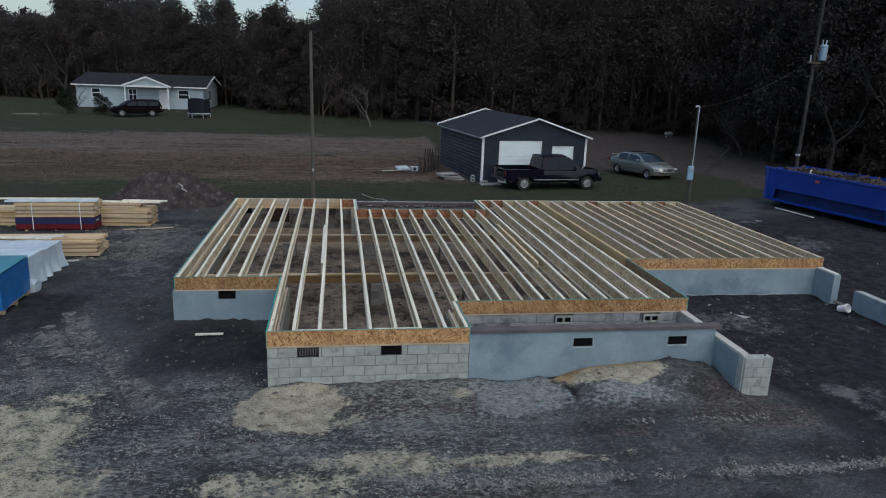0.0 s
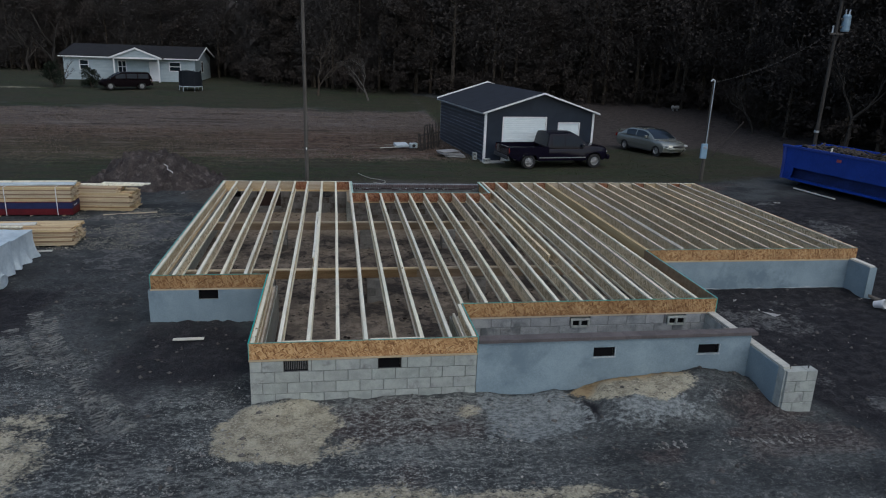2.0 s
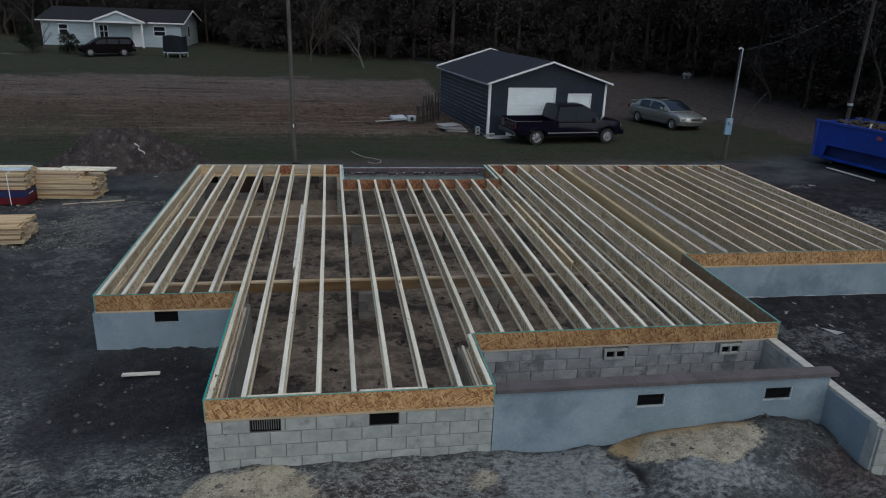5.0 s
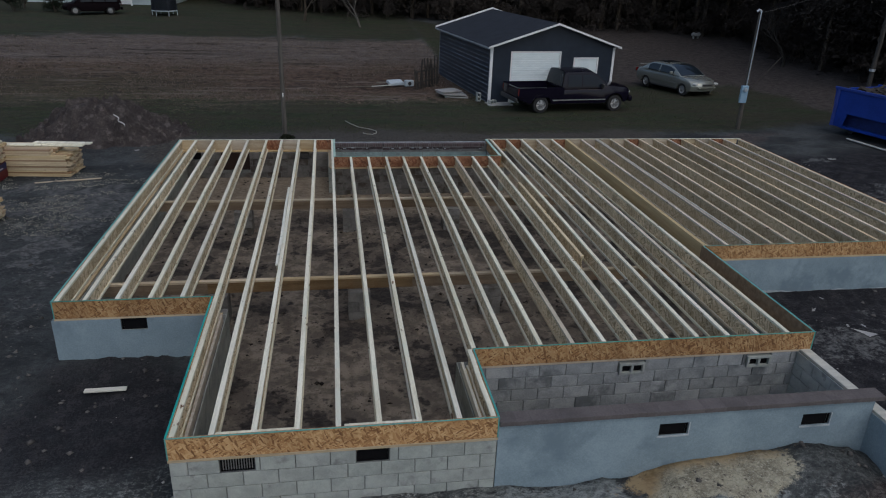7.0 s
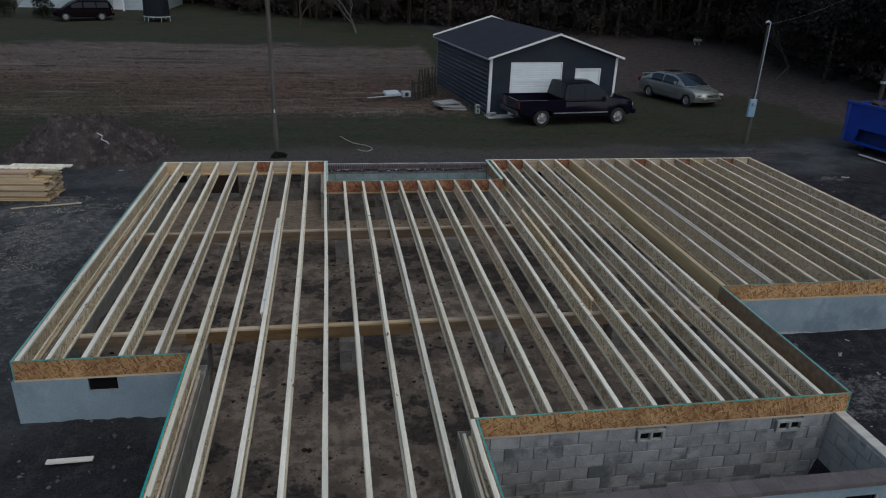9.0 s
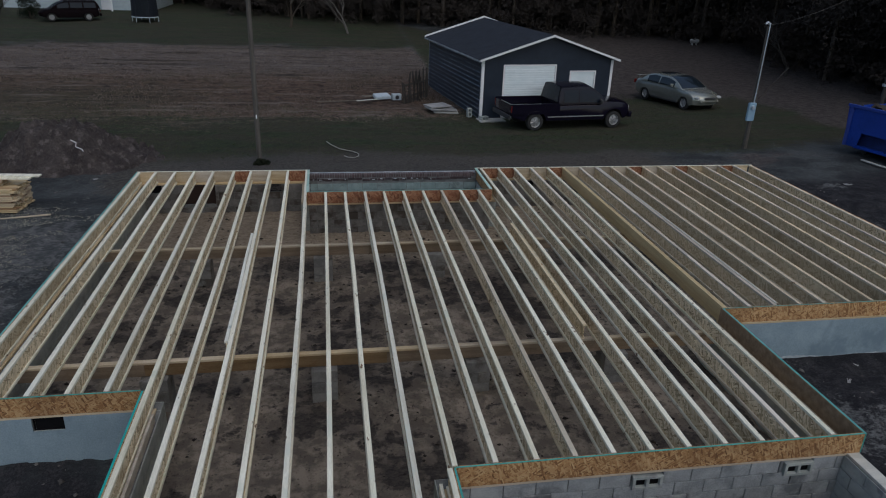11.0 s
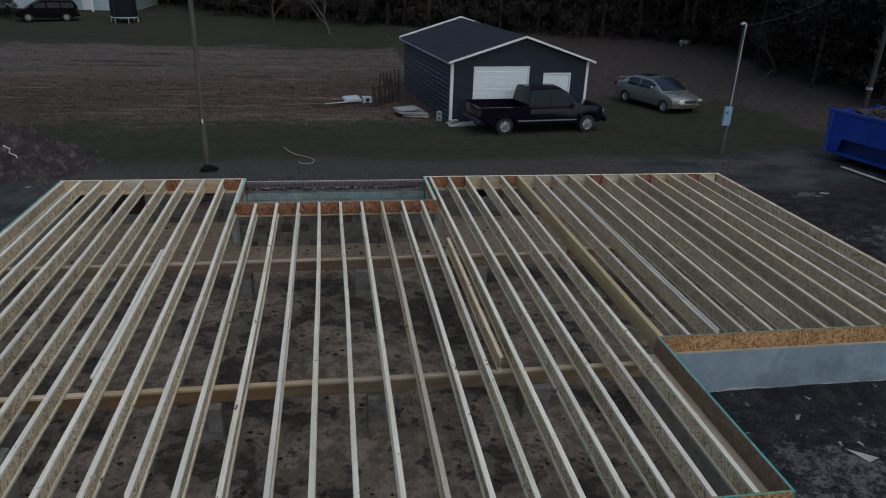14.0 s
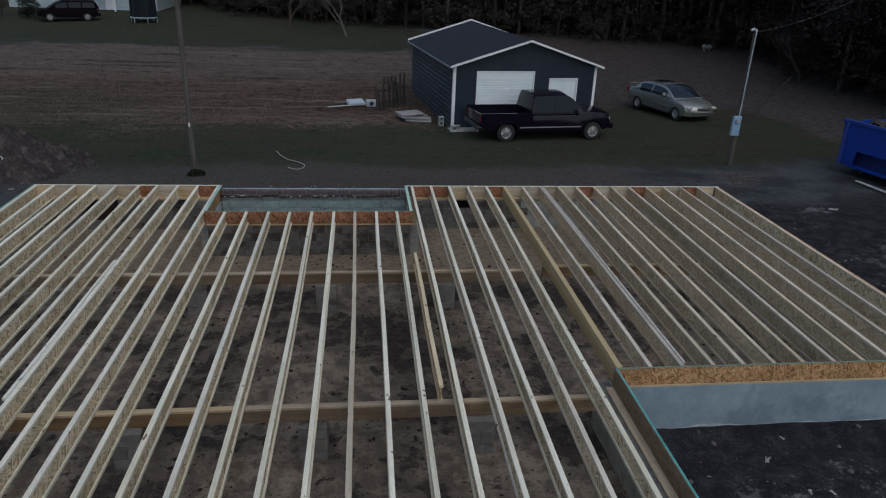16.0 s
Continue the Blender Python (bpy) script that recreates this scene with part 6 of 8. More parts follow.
# ---------------------------------------------------------------- posts and poles
def meter_post():
    z = land(18.9, 19.9)
    g = thing("meter_post", pose(18.94, 19.95, z), "thin service post with blue-grey meter box", "utility post")
    part("post", tube([(0, 0, -0.3), (0.0, 0, 1.6), (0.0, 0.02, 4.72 - z)], (0.095, 0.085, 0.06), 8), M["pole"], g)
    part("conduit", tube([(-0.05, -0.11, 1.80), (-0.04, -0.10, 2.2), (-0.02, -0.08, 4.65 - z), (0.0, -0.05, 4.80 - z)], 0.021, 6), M["steel"], g, "galvanised conduit")
    b = part("meter_box", boxes((-0.27, -0.19, 1.14, 0.03, -0.07, 1.84), bevel=0.015), M["meter_box"], g, "blue-grey electric meter box")
    part("meter_glass", tube([(-0.12, -0.19, 1.67), (-0.12, -0.27, 1.67)], (0.085, 0.07), 12), M["steel"], b)
    part("weather_head", tube([(0.02, 0, 4.80 - z), (-0.10, -0.02, 4.86 - z), (-0.18, -0.02, 4.80 - z)], 0.05, 8), M["steel"], g)
    return g


meter_post()


def utility_pole(x, y, h, r0, r1, label, lean=(0, 0), wood="pole"):
    z = land(x, y)
    g = thing("utility_pole", pose(x, y, z), label, "utility pole", "utility poles")
    part("shaft", tube([(0, 0, -0.3), (lean[0] * 0.5, lean[1] * 0.5, h / 2), (lean[0], lean[1], h)], (r0, (r0 + r1) / 2, r1), 10), M[wood], g)
    return g


near_pole = utility_pole(0.30, 18.75, 7.5, 0.088, 0.068, "weathered grey wooden utility pole in the grass", (-0.05, 0.1))
part("tag", boxes((-0.018, -0.128, 1.55, 0.018, -0.114, 1.68)), M["white"], near_pole)
far_pole = utility_pole(25.12, 20.6, 11.5, 0.10, 0.07, "tall wooden utility pole with a transformer", (0.1, 0), "dark_wood")
part("band", tube([(0, 0, 2.2), (0, 0, 2.3)], 0.125, 10), M["steel"], far_pole)
tr = part("transformer", tube([(0.42, -0.1, 7.0), (0.42, -0.1, 7.06), (0.42, -0.1, 7.7), (0.42, -0.1, 7.78)], (0.17, 0.19, 0.19, 0.13), 14), M["meter_box"], far_pole, "grey pole transformer")
for k in (-1, 1):
    part("bushing", tube([(0.42 + 0.09 * k, -0.1, 7.78), (0.42 + 0.11 * k, -0.1, 8.0)], 0.035, 6), M["steel"], tr)
part("bracket", boxes((0.1, -0.13, 7.15, 0.25, -0.07, 7.25), (0.1, -0.13, 7.5, 0.25, -0.07, 7.6)), M["plastic"], far_pole)
part("cutout", tube([(-0.25, -0.15, 6.9), (-0.25, -0.15, 7.25)], 0.04, 6), M["steel"], far_pole)
part("cross_arm", boxes((-0.4, -0.2, 6.85, 0.3, -0.12, 6.93)), M["pole"], far_pole)


def cable(a, b, sag, r=0.012):
    pts = []
    for k in range(17):
        u = k / 16
        p = Vector(a).lerp(Vector(b), u)
        p.z -= sag * 4 * u * (1 - u)
        pts.append(p)
    ob = part("power_cable", tube(pts, r, 4), M["plastic"])
    return tagged(ob, "thin dark overhead cable", "cable", "overhead cables")


cable((18.9, 19.95, 4.75), (25.2, 20.6, 7.4), 0.4, 0.007)


# ---------------------------------------------------------------- far house
def far_house():
    z = 1.28
    g = thing("bungalow", pose(-24.95, 65.0, z), "pale blue bungalow with dark roof and small porch gable", "house")
    W, L, E, R = 12.5, 9.0, 2.46, 3.45
    wins = [(1.55, 2.3, 1.15, 1.98), (5.15, 5.85, 0.95, 2.0), (10.05, 11.05, 1.2, 2.0)]
    wins += [(8.05, 8.95, 0.1, 2.05)]
    front = part("front_wall", boxes(*[(a, 0, u, b, 0.15, v) for a, b, u, v in with_openings(0, W, -0.8, E, wins)]), M["pale_siding"], g)
    side = part("side_wall", boxes((W - 0.15, 0.15, -0.8, W, L, E)), M["pale_siding"], g)
    part("side_wall", boxes((0, 0.15, -0.8, 0.15, L, E)), M["pale_siding"], g)
    part("rear_wall", boxes((0.15, L - 0.15, -0.8, W - 0.15, L, E)), M["pale_siding"], g)
    n = 13
    for k in range(n):
        zz = -0.1 + k * 0.197
        for a, b, _, _ in with_openings(0.01, W - 0.01, 0, 1, [w for w in wins if w[2] < zz + 0.19 and w[3] > zz]):
            if any(abs(a - w[0]) < 1e-6 and w[2] < zz + 0.19 and w[3] > zz for w in wins):
                continue
            bm = bmesh.new()
            pts = [(-0.05, zz), (-0.006, zz + 0.19), (-0.001, zz + 0.19), (-0.001, zz)]
            va = [bm.verts.new((a, y, q)) for y, q in pts]
            vb = [bm.verts.new((b, y, q)) for y, q in pts]
            for j in range(4):
                bm.faces.new((va[j], vb[j], vb[(j + 1) % 4], va[(j + 1) % 4]))
            bmesh.ops.recalc_face_normals(bm, faces=bm.faces[:])
            part("siding_board", bm, M["pale_siding"], front)
        part("siding_board", boxes((W + 0.001, 0.02, zz, W + 0.02, L - 0.02, zz + 0.17)), M["pale_siding"], side)
    for a, b, c, d in wins[:3]:
        wdw = part("window", boxes((a, 0.03, c, b, 0.05, d)), M["glass"], g, "dark window with white frame")
        f = 0.07
        part("frame", boxes((a - f, -0.05, c - f, a, 0.06, d + f), (b, -0.05, c - f, b + f, 0.06, d + f), (a, -0.05, d, b, 0.06, d + f), (a, -0.05, c - f, b, 0.06, c),
                            (a, -0.01, (c + d) / 2 - 0.03, b, 0.029, (c + d) / 2 + 0.03), *([((a + b) / 2 - 0.03, -0.014, c, (a + b) / 2 + 0.03, 0.028, d)] if b < 6 and a > 5 else [])), M["white"], wdw)
    swd = part("window", boxes((W + 0.022, 3.4, 1.0, W + 0.03, 4.4, 2.0)), M["glass"], g)
    part("frame", boxes((W + 0.022, 3.3, 0.9, W + 0.045, 3.4, 2.1), (W + 0.022, 4.4, 0.9, W + 0.045, 4.5, 2.1), (W + 0.022, 3.4, 2.0, W + 0.045, 4.4, 2.1), (W + 0.022, 3.4, 0.9, W + 0.045, 4.4, 1.0)), M["white"], swd)
    part("door", boxes((8.06, 0.04, 0.1, 8.94, 0.08, 2.04), bevel=0.005), M["white"], g, "white front door")
    # main roof, ridge along x
    ov = 0.35
    sl = (R - E) / (L / 2)
    for s in (0, 1):
        bm = bmesh.new()
        y0, y1 = (-ov, L / 2) if s == 0 else (L + ov, L / 2)
        za, zb = E - ov * sl, R
        pts = [(y0, za), (y1, zb), (y1, zb + 0.09), (y0, za + 0.09)]
        va = [bm.verts.new((-0.3, y, q)) for y, q in pts]
        vb = [bm.verts.new((W + 0.45, y, q)) for y, q in pts]
        bm.faces.new(va)
        bm.faces.new(vb[::-1])
        for j in range(4):
            bm.faces.new((va[j], vb[j], vb[(j + 1) % 4], va[(j + 1) % 4]))
        bmesh.ops.recalc_face_normals(bm, faces=bm.faces[:])
        part("roof", bm, M["house_roof"], g, "dark shingled roof slope")
        # white rake board on the gable end
        bm = bmesh.new()
        pts = [(y0, za - 0.06), (y1, zb - 0.06), (y1, zb + 0.10), (y0, za + 0.10)]
        va = [bm.verts.new((W + 0.452, y, q)) for y, q in pts]
        vb = [bm.verts.new((W + 0.50, y, q)) for y, q in pts]
        bm.faces.new(va)
        bm.faces.new(vb[::-1])
        for j in range(4):
            bm.faces.new((va[j], vb[j], vb[(j + 1) % 4], va[(j + 1) % 4]))
        bmesh.ops.recalc_face_normals(bm, faces=bm.faces[:])
        part("rake_trim", bm, M["white"], g)
    part("gutter", boxes((-0.3, -ov - 0.1, E - ov * sl - 0.09, W + 0.45, -ov - 0.002, E - ov * sl + 0.02)), M["white"], g, "white gutter")
    bm = bmesh.new()
    va = [bm.verts.new((W - 0.1, y, q)) for y, q in ((0, E), (L, E), (L / 2, R))]
    vb = [bm.verts.new((W, y, q)) for y, q in ((0, E), (L, E), (L / 2, R))]
    bm.faces.new(va)
    bm.faces.new(vb[::-1])
    for j in range(3):
        bm.faces.new((va[j], vb[j], vb[(j + 1) % 3], va[(j + 1) % 3]))
    bmesh.ops.recalc_face_normals(bm, faces=bm.faces[:])
    part("gable", bm, M["pale_siding"], g)
    # porch gable
    px0, px1, pe, pk = 5.0, 9.4, 2.45, 3.3
    part("porch_gable", prism([(px0, pe), (px1, pe), ((px0 + px1) / 2, pk)], -1.35, -1.25), M["pale_siding"], g)
    mid = (px0 + px1) / 2
    for o in ([(px0 - 0.25, pe - 0.1), (mid, pk), (mid, pk + 0.08), (px0 - 0.25, pe - 0.02)], [(mid, pk), (px1 + 0.25, pe - 0.1), (px1 + 0.25, pe - 0.02), (mid, pk + 0.08)]):
        part("porch_roof", prism(o, -1.45, 1.6), M["house_roof"], g)
        oo = [(o[0][0], o[0][1] - 0.08), (o[1][0], o[1][1] - 0.08), (o[2][0], o[2][1] + 0.01), (o[3][0], o[3][1] + 0.01)]
        part("rake_trim", prism(oo, -1.5, -1.452), M["white"], g)
    part("fascia", boxes((px0, -1.40, pe - 0.16, px1, -1.352, pe)), M["white"], g)
    for x in (px0 + 0.05, px1 - 0.17):
        part("porch_post", boxes((x, -1.38, -0.6, x + 0.12, -1.26, pe - 0.16)), M["white"], g, "white porch post")
    part("porch_slab", boxes((px0 - 0.1, -1.5, -0.8, px1 + 0.1, -0.04, -0.02)), M["concrete"], g)
    return g


far_house()


def trampoline():
    x, y = -11.5, 57.2
    g = thing("trampoline", pose(x, y, land(x, y) - 0.12), "dark netted garden trampoline on white legs", "trampoline")
    R = 1.0
    ring = [(R * math.cos(a), R * math.sin(a)) for a in [2 * math.pi * k / 24 for k in range(25)]]
    part("frame_ring", tube([(p, q, 0.5) for p, q in ring], 0.04, 6), M["dull_white"], g)
    part("mat", tube([(0, 0, 0.47), (0, 0, 0.49)], R - 0.05, 24), M["net"], g)
    bm = bmesh.new()
    n = 24
    lo = [bm.verts.new((p, q, 0.56)) for p, q in ring[:-1]]
    hi = [bm.verts.new((p * 0.97, q * 0.97, 1.72 + 0.16 * abs(math.cos(1.5 * math.pi * 2 * k / 24)))) for k, (p, q) in enumerate(ring[:-1])]
    for k in range(n):
        bm.faces.new((lo[k], lo[(k + 1) % n], hi[(k + 1) % n], hi[k]))
    bmesh.ops.solidify(bm, geom=bm.faces[:], thickness=0.02)
    part("net", bm, M["net"], g, "dark safety net")
    for k in range(6):
        a = 2 * math.pi * k / 6
        c, s = math.cos(a), math.sin(a)
        part("leg", tube([(R * c, R * s, 0), (R * c, R * s, 0.5)], 0.025, 6), M["dull_white"], g)
        part("net_pole", tube([(R * 1.02 * c, R * 1.02 * s, 0.5), (R * 0.95 * c, R * 0.95 * s, 1.95)], 0.03, 6), M["net"], g)


trampoline()


# ---------------------------------------------------------------- trees
def leaf_cloud(centres, radii, per, size, rng, flat=0.5):
    """Many small leaf sprays: slim triangles of random turn round the centres of clumps. Gives places and faces."""
    n = len(centres) * per
    c = np.repeat(np.asarray(centres, float), per, 0)
    r = np.repeat(np.asarray(radii, float), per)
    d = rng.normal(size=(n, 3))
    d /= np.linalg.norm(d, axis=1)[:, None]
    p = c + d * (r * rng.uniform(0.2, 1.0, n) ** 0.6)[:, None] * np.array([1, 1, flat + 0.2])
    a = rng.normal(size=(n, 3))
    a /= np.linalg.norm(a, axis=1)[:, None]
    b = np.cross(a, rng.normal(size=(n, 3)))
    b /= np.linalg.norm(b, axis=1)[:, None]
    s = (size * rng.uniform(0.6, 1.4, n))[:, None]
    v = np.stack([p - a * s - b * s * 0.4, p - a * s * 0.6 + b * s * 0.45, p + a * s], 1).reshape(-1, 3)
    return v, np.arange(3 * n).reshape(-1, 3)


def pine_points(h, rng, start=0.35, spread=0.2):
    cs, rs = [], []
    z = h * start
    while z < h:
        u = (z - h * start) / (h * (1 - start))
        reach = h * spread * (1 - u) ** 0.7 * rng.uniform(0.6, 1.15) + 0.25
        for k in range(rng.randint(2, 5)):
            a = rng.uniform(0, 2 * math.pi)
            q = reach * rng.uniform(0.3, 1.0)
            cs.append((q * math.cos(a), q * math.sin(a), z + rng.uniform(-0.3, 0.3)))
            rs.append(0.75 + 0.8 * reach * rng.uniform(0.35, 0.7))
        z += rng.uniform(0.45, 0.95)
    return cs, rs


def round_points(h, rng, start=0.3, spread=0.27):
    cs, rs = [], []
    for k in range(34):
        a, u = rng.uniform(0, 2 * math.pi), rng.uniform(start, 1.0)
        q = h * spread * math.sin(math.pi * min(1, max(0.05, (u - start + 0.12) / (1.1 - start)))) * rng.uniform(0.3, 1.1)
        cs.append((q * math.cos(a), q * math.sin(a), u * h))
        rs.append(rng.uniform(0.9, 1.7) * h / 14)
    return cs, rs


def leaf_object(name, v, f, material):
    me = mesh_from(name, v, f)
    me.materials.append(material)
    return new(name, me)


def limbed_trunk(h, r, rng, limbs=9, lo=0.3, reach=0.16):
    bm = bmesh.new()
    bend = [(0.25 * rng.uniform(-1, 1) * u, 0.25 * rng.uniform(-1, 1) * u, h * u) for u in (0, 0.3, 0.6, 0.97)]
    bend[0] = (0, 0, -0.4)
    add_tube(bm, bend, (r, r * 0.75, r * 0.5, r * 0.12), 7)
    for k in range(limbs):
        u = rng.uniform(lo, 0.9)
        a = rng.uniform(0, 2 * math.pi)
        L = h * reach * (1.1 - u) * rng.uniform(0.7, 1.4) + 0.4
        p = Vector((0, 0, h * u))
        q = p + Vector((L * math.cos(a), L * math.sin(a), L * rng.uniform(0.05, 0.5)))
        add_tube(bm, [p, (p + q) / 2 + Vector((0, 0, 0.1)), q], (r * 0.3, r * 0.2, r * 0.06), 5)
    return bm


def edge_tree(kind, seed, h):
    rng = np.random.RandomState(seed)
    if kind == "pine":
        g = thing("pine_tree", pose(0, 0, 0), "tall dark pine at the forest edge", "tree", "forest edge trees")
        cs, rs = pine_points(h, rng)
        mat, size = M["pine"], 0.15
    else:
        g = thing("broadleaf_tree", pose(0, 0, 0), "brownish half-bare broadleaf tree at the forest edge", "tree", "forest edge trees")
        cs, rs = round_points(h, rng)
        mat, size = M["brush"], 0.14
    part("trunk", limbed_trunk(h, h * 0.013, rng), M["bark"], g)
    v, f = leaf_cloud(cs, rs, 180, size, rng, 0.7)
    leaf_object("crown", v, f, mat).parent = g
    return g


EDGE = [(-75, 84), (-52, 82), (-36, 80), (-22, 80), (-9, 72), (-4, 62.6), (3, 59.5), (10, 57.8), (18, 55.2), (25, 53.2), (29, 52.6), (31.5, 50.6), (33.2, 47.5), (33.8, 42), (33.2, 36), (32.4, 31), (33.2, 27), (38, 20), (48, 8), (58, -8)]


def along_edge(s):
    """A place on the forest's edge and the outward direction, s from 0 to 1."""
    seg = [math.dist(a, b) for a, b in zip(EDGE, EDGE[1:])]
    d = s * sum(seg)
    for (a, b), L in zip(zip(EDGE, EDGE[1:]), seg):
        if d <= L:
            u = d / L
            t = Vector((b[0] - a[0], b[1] - a[1])) / L
            return a[0] + (b[0] - a[0]) * u, a[1] + (b[1] - a[1]) * u, (-t.y, t.x)
        d -= L
    return (*EDGE[-1], (1, 0))


protos = [edge_tree("pine", 1, 14.5), edge_tree("pine", 2, 13.0), edge_tree("broadleaf", 3, 10.5), edge_tree("broadleaf", 4, 8.0)]
rnd = random.Random(21)
N_EDGE = 46
for k in range(N_EDGE):
    x, y, n = along_edge((k + rnd.uniform(0.1, 0.9)) / N_EDGE)
    off = rnd.uniform(0.3, 3.0)
    x, y = x + n[0] * off, y + n[1] * off
    p = protos[k % 4] if k >= 4 else protos[k]
    size = rnd.uniform(0.85, 1.2)
    if x < 6 and k % 4 < 2:
        size = min(size, rnd.uniform(0.68, 0.84)) * (0.8 if x < -31 else 1.0)
    m = pose(x, y, land(x, y), 0, 0, rnd.uniform(0, 360)) @ Matrix.Scale(size, 4)
    if k < 4:
        p.matrix_world = m
    else:
        c = copy_thing(p, m)
        c.matrix_world = m

# the wood behind: trunks and crowns in one mass
rng = np.random.RandomState(77)
VV, FF, base = [], [], 0
bm = bmesh.new()
for k in range(520):
    x, y, n = along_edge(rng.uniform(0, 1))
    off = rng.uniform(1.0, 9.0) if k % 2 else rng.uniform(9.0, 30.0)
    x, y = x + n[0] * off, y + n[1] * off
    h = rng.uniform(13.5, 18.0) if x > 8 else rng.uniform(11.5, 16.5)
    if x < 6:
        # the skyline dips and rises along the wood
        a = math.degrees(math.atan2(x - 1.3, y + 12.5))
        lo, hi = (0.047, 0.062) if a < -19.5 else (0.068, 0.092) if a < -7 else (0.055, 0.074) if a < -1 else (0.09, 0.125)
        h = min(h + 3, 5.2 + math.hypot(x - 1.3, y + 12.5) * rng.uniform(lo, hi) - land(x, y))
    cs, rs = pine_points(h, rng, rng.uniform(0.15, 0.4), 0.22) if rng.uniform() < 0.62 else round_points(h, rng, 0.15, 0.3)
    v, f = leaf_cloud(cs, rs, 104, 0.13, rng, 0.7) if k % 2 else leaf_cloud(cs, rs, 24, 0.32, rng, 0.7)
    v = v + np.array([x, y, land(x, y)])
    VV.append(v)
    FF.append(f + base)
    base += len(v)
    z = land(x, y)
    add_tube(bm, [(x, y, z - 0.4), (x, y, z + h * 0.5), (x, y, z + h * 0.95)], (0.17, 0.12, 0.03), 5)


def edge_distance(a):
    """How far the forest's edge lies from the middle of the site, in the direction a."""
    ox, oy, dx, dy = 3.0, -5.0, math.sin(a), math.cos(a)
    for (x0, y0), (x1, y1) in zip(EDGE, EDGE[1:]):
        ex, ey = x1 - x0, y1 - y0
        det = ex * dy - ey * dx
        if abs(det) > 1e-9:
            u = (dx * (y0 - oy) - dy * (x0 - ox)) / det
            r = (ex * (y0 - oy) - ey * (x0 - ox)) / det
            if 0 <= u <= 1 and r > 0:
                return r
    return 90.0


for k in range(480):
    a = radians(-33 + 92 * (k % 160 + rng.uniform(0, 1)) / 160)
    r = edge_distance(a) + (9, 18, 27)[k // 160] + rng.uniform(-2.5, 2.5)
    x, y = 3.0 + r * math.sin(a), -5.0 + r * math.cos(a)
    cs = np.stack([rng.uniform(-2, 2, 16), rng.uniform(-2, 2, 16), np.linspace(0.5, 13.5 if x > 9 else 8.0, 16)], -1)
    v, f = leaf_cloud(cs, rng.uniform(1.3, 2.0, 16), 24, 0.55, rng)
    v = v + np.array([x, y, land(x, y)])
    VV.append(v)
    FF.append(f + base)
    base += len(v)
woods = leaf_object("far_woods", np.concatenate(VV), np.concatenate(FF), M["pine"])
tagged(woods, "dense dark pine and mixed woods", "woods", kind="stuff")
tagged(part("woods_trunks", bm, M["bark"]), "dark trunks within the woods", "tree trunks", kind="stuff")

VV, FF, base = [], [], 0
for k in range(640):
    x, y, n = along_edge((k + rng.uniform(0, 1)) / 640)
    off = rng.uniform(-0.6, 5.0) if k % 3 else rng.uniform(5, 12)
    x, y = x + n[0] * off, y + n[1] * off
    s = rng.uniform(0.9, 2.6)
    m = rng.randint(5, 10)
    cs = rng.normal(size=(m, 3)) * np.array([s * 0.5, s * 0.5, s * 0.42]) + np.array([0, 0, s * 0.9])
    v, f = leaf_cloud(cs, rng.uniform(0.4, 0.8, m) * s * 0.6, 42, 0.13, rng)
    v = v + np.array([x, y, land(x, y)])
    VV.append(v)
    FF.append(f + base)
    base += len(v)
tagged(leaf_object("undergrowth", np.concatenate(VV), np.concatenate(FF), M["brush"]), "dark tangled brush along the forest edge", "undergrowth", kind="stuff")


def bare_tree(x, y, h, seed, label, levels=4, mat="pale_bark", lean=0.0):
    """A leafless tree with forking limbs."""
    rng = random.Random(seed)
    g = thing("bare_tree", pose(x, y, land(x, y)), label, "tree", "bare trees")
    trunk, limbs = bmesh.new(), bmesh.new()

    def grow(bm, p, d, L, r, lev):
        q = p + d * L
        mid = p + d * (L * 0.5) + Vector((rng.uniform(-1, 1), rng.uniform(-1, 1), 0)) * L * 0.08
        add_tube(bm, [p, mid, q], (r, r * 0.8, r * 0.55), 6 if lev > 2 else 4, False)
        if lev == 0:
            return
        for k in range(rng.choice((2, 3, 3))):
            e = (d + Vector((rng.uniform(-1, 1), rng.uniform(-1, 1), rng.uniform(-0.15, 0.7))) * 0.75).normalized()
            grow(limbs, q if k < 2 else mid, e, L * rng.uniform(0.6, 0.85), r * 0.55, lev - 1)

    grow(trunk, Vector((0, 0, -0.2)), Vector((lean, 0.05, 1)).normalized(), h * 0.3, h * 0.018 + 0.02, levels)
    part("trunk", trunk, M[mat], g)
    part("branch_crown", limbs, M[mat], g)
    return g


bare_tree(4.6, 53.0, 5.2, 5, "small pale leafless tree before the dark woods", 5, "pale_bark", -0.35)
bare_tree(0.0, 55.5, 6.5, 6, "small reddish-brown tree before the woods", 5, "bark", 0.05)
bare_tree(32.0, 27.0, 8.0, 9, "grey leafless tree behind the waste container", 5, "dim_bark", 0.1)
bare_tree(34.5, 23.5, 9.0, 12, "grey leafless tree behind the waste container", 5, "dim_bark", -0.2)
bare_tree(32.2, 37.0, 5.0, 15, "grey leafless tree at the lane's edge", 5, "dim_bark", -0.3)
bare_tree(-23.2, 59.4, 3.3, 17, "small bare tree at the bungalow's corner", 4, "bark", 0.1)
for k, (x, y, h) in enumerate(((-33.0, 77.5, 9), (-30.2, 77.5, 10), (-28.4, 78.6, 9))):
    bare_tree(x, y, h, 31 + k, "slim grey-stemmed bare tree behind the bungalow", 2, "dim_bark", 0.03)


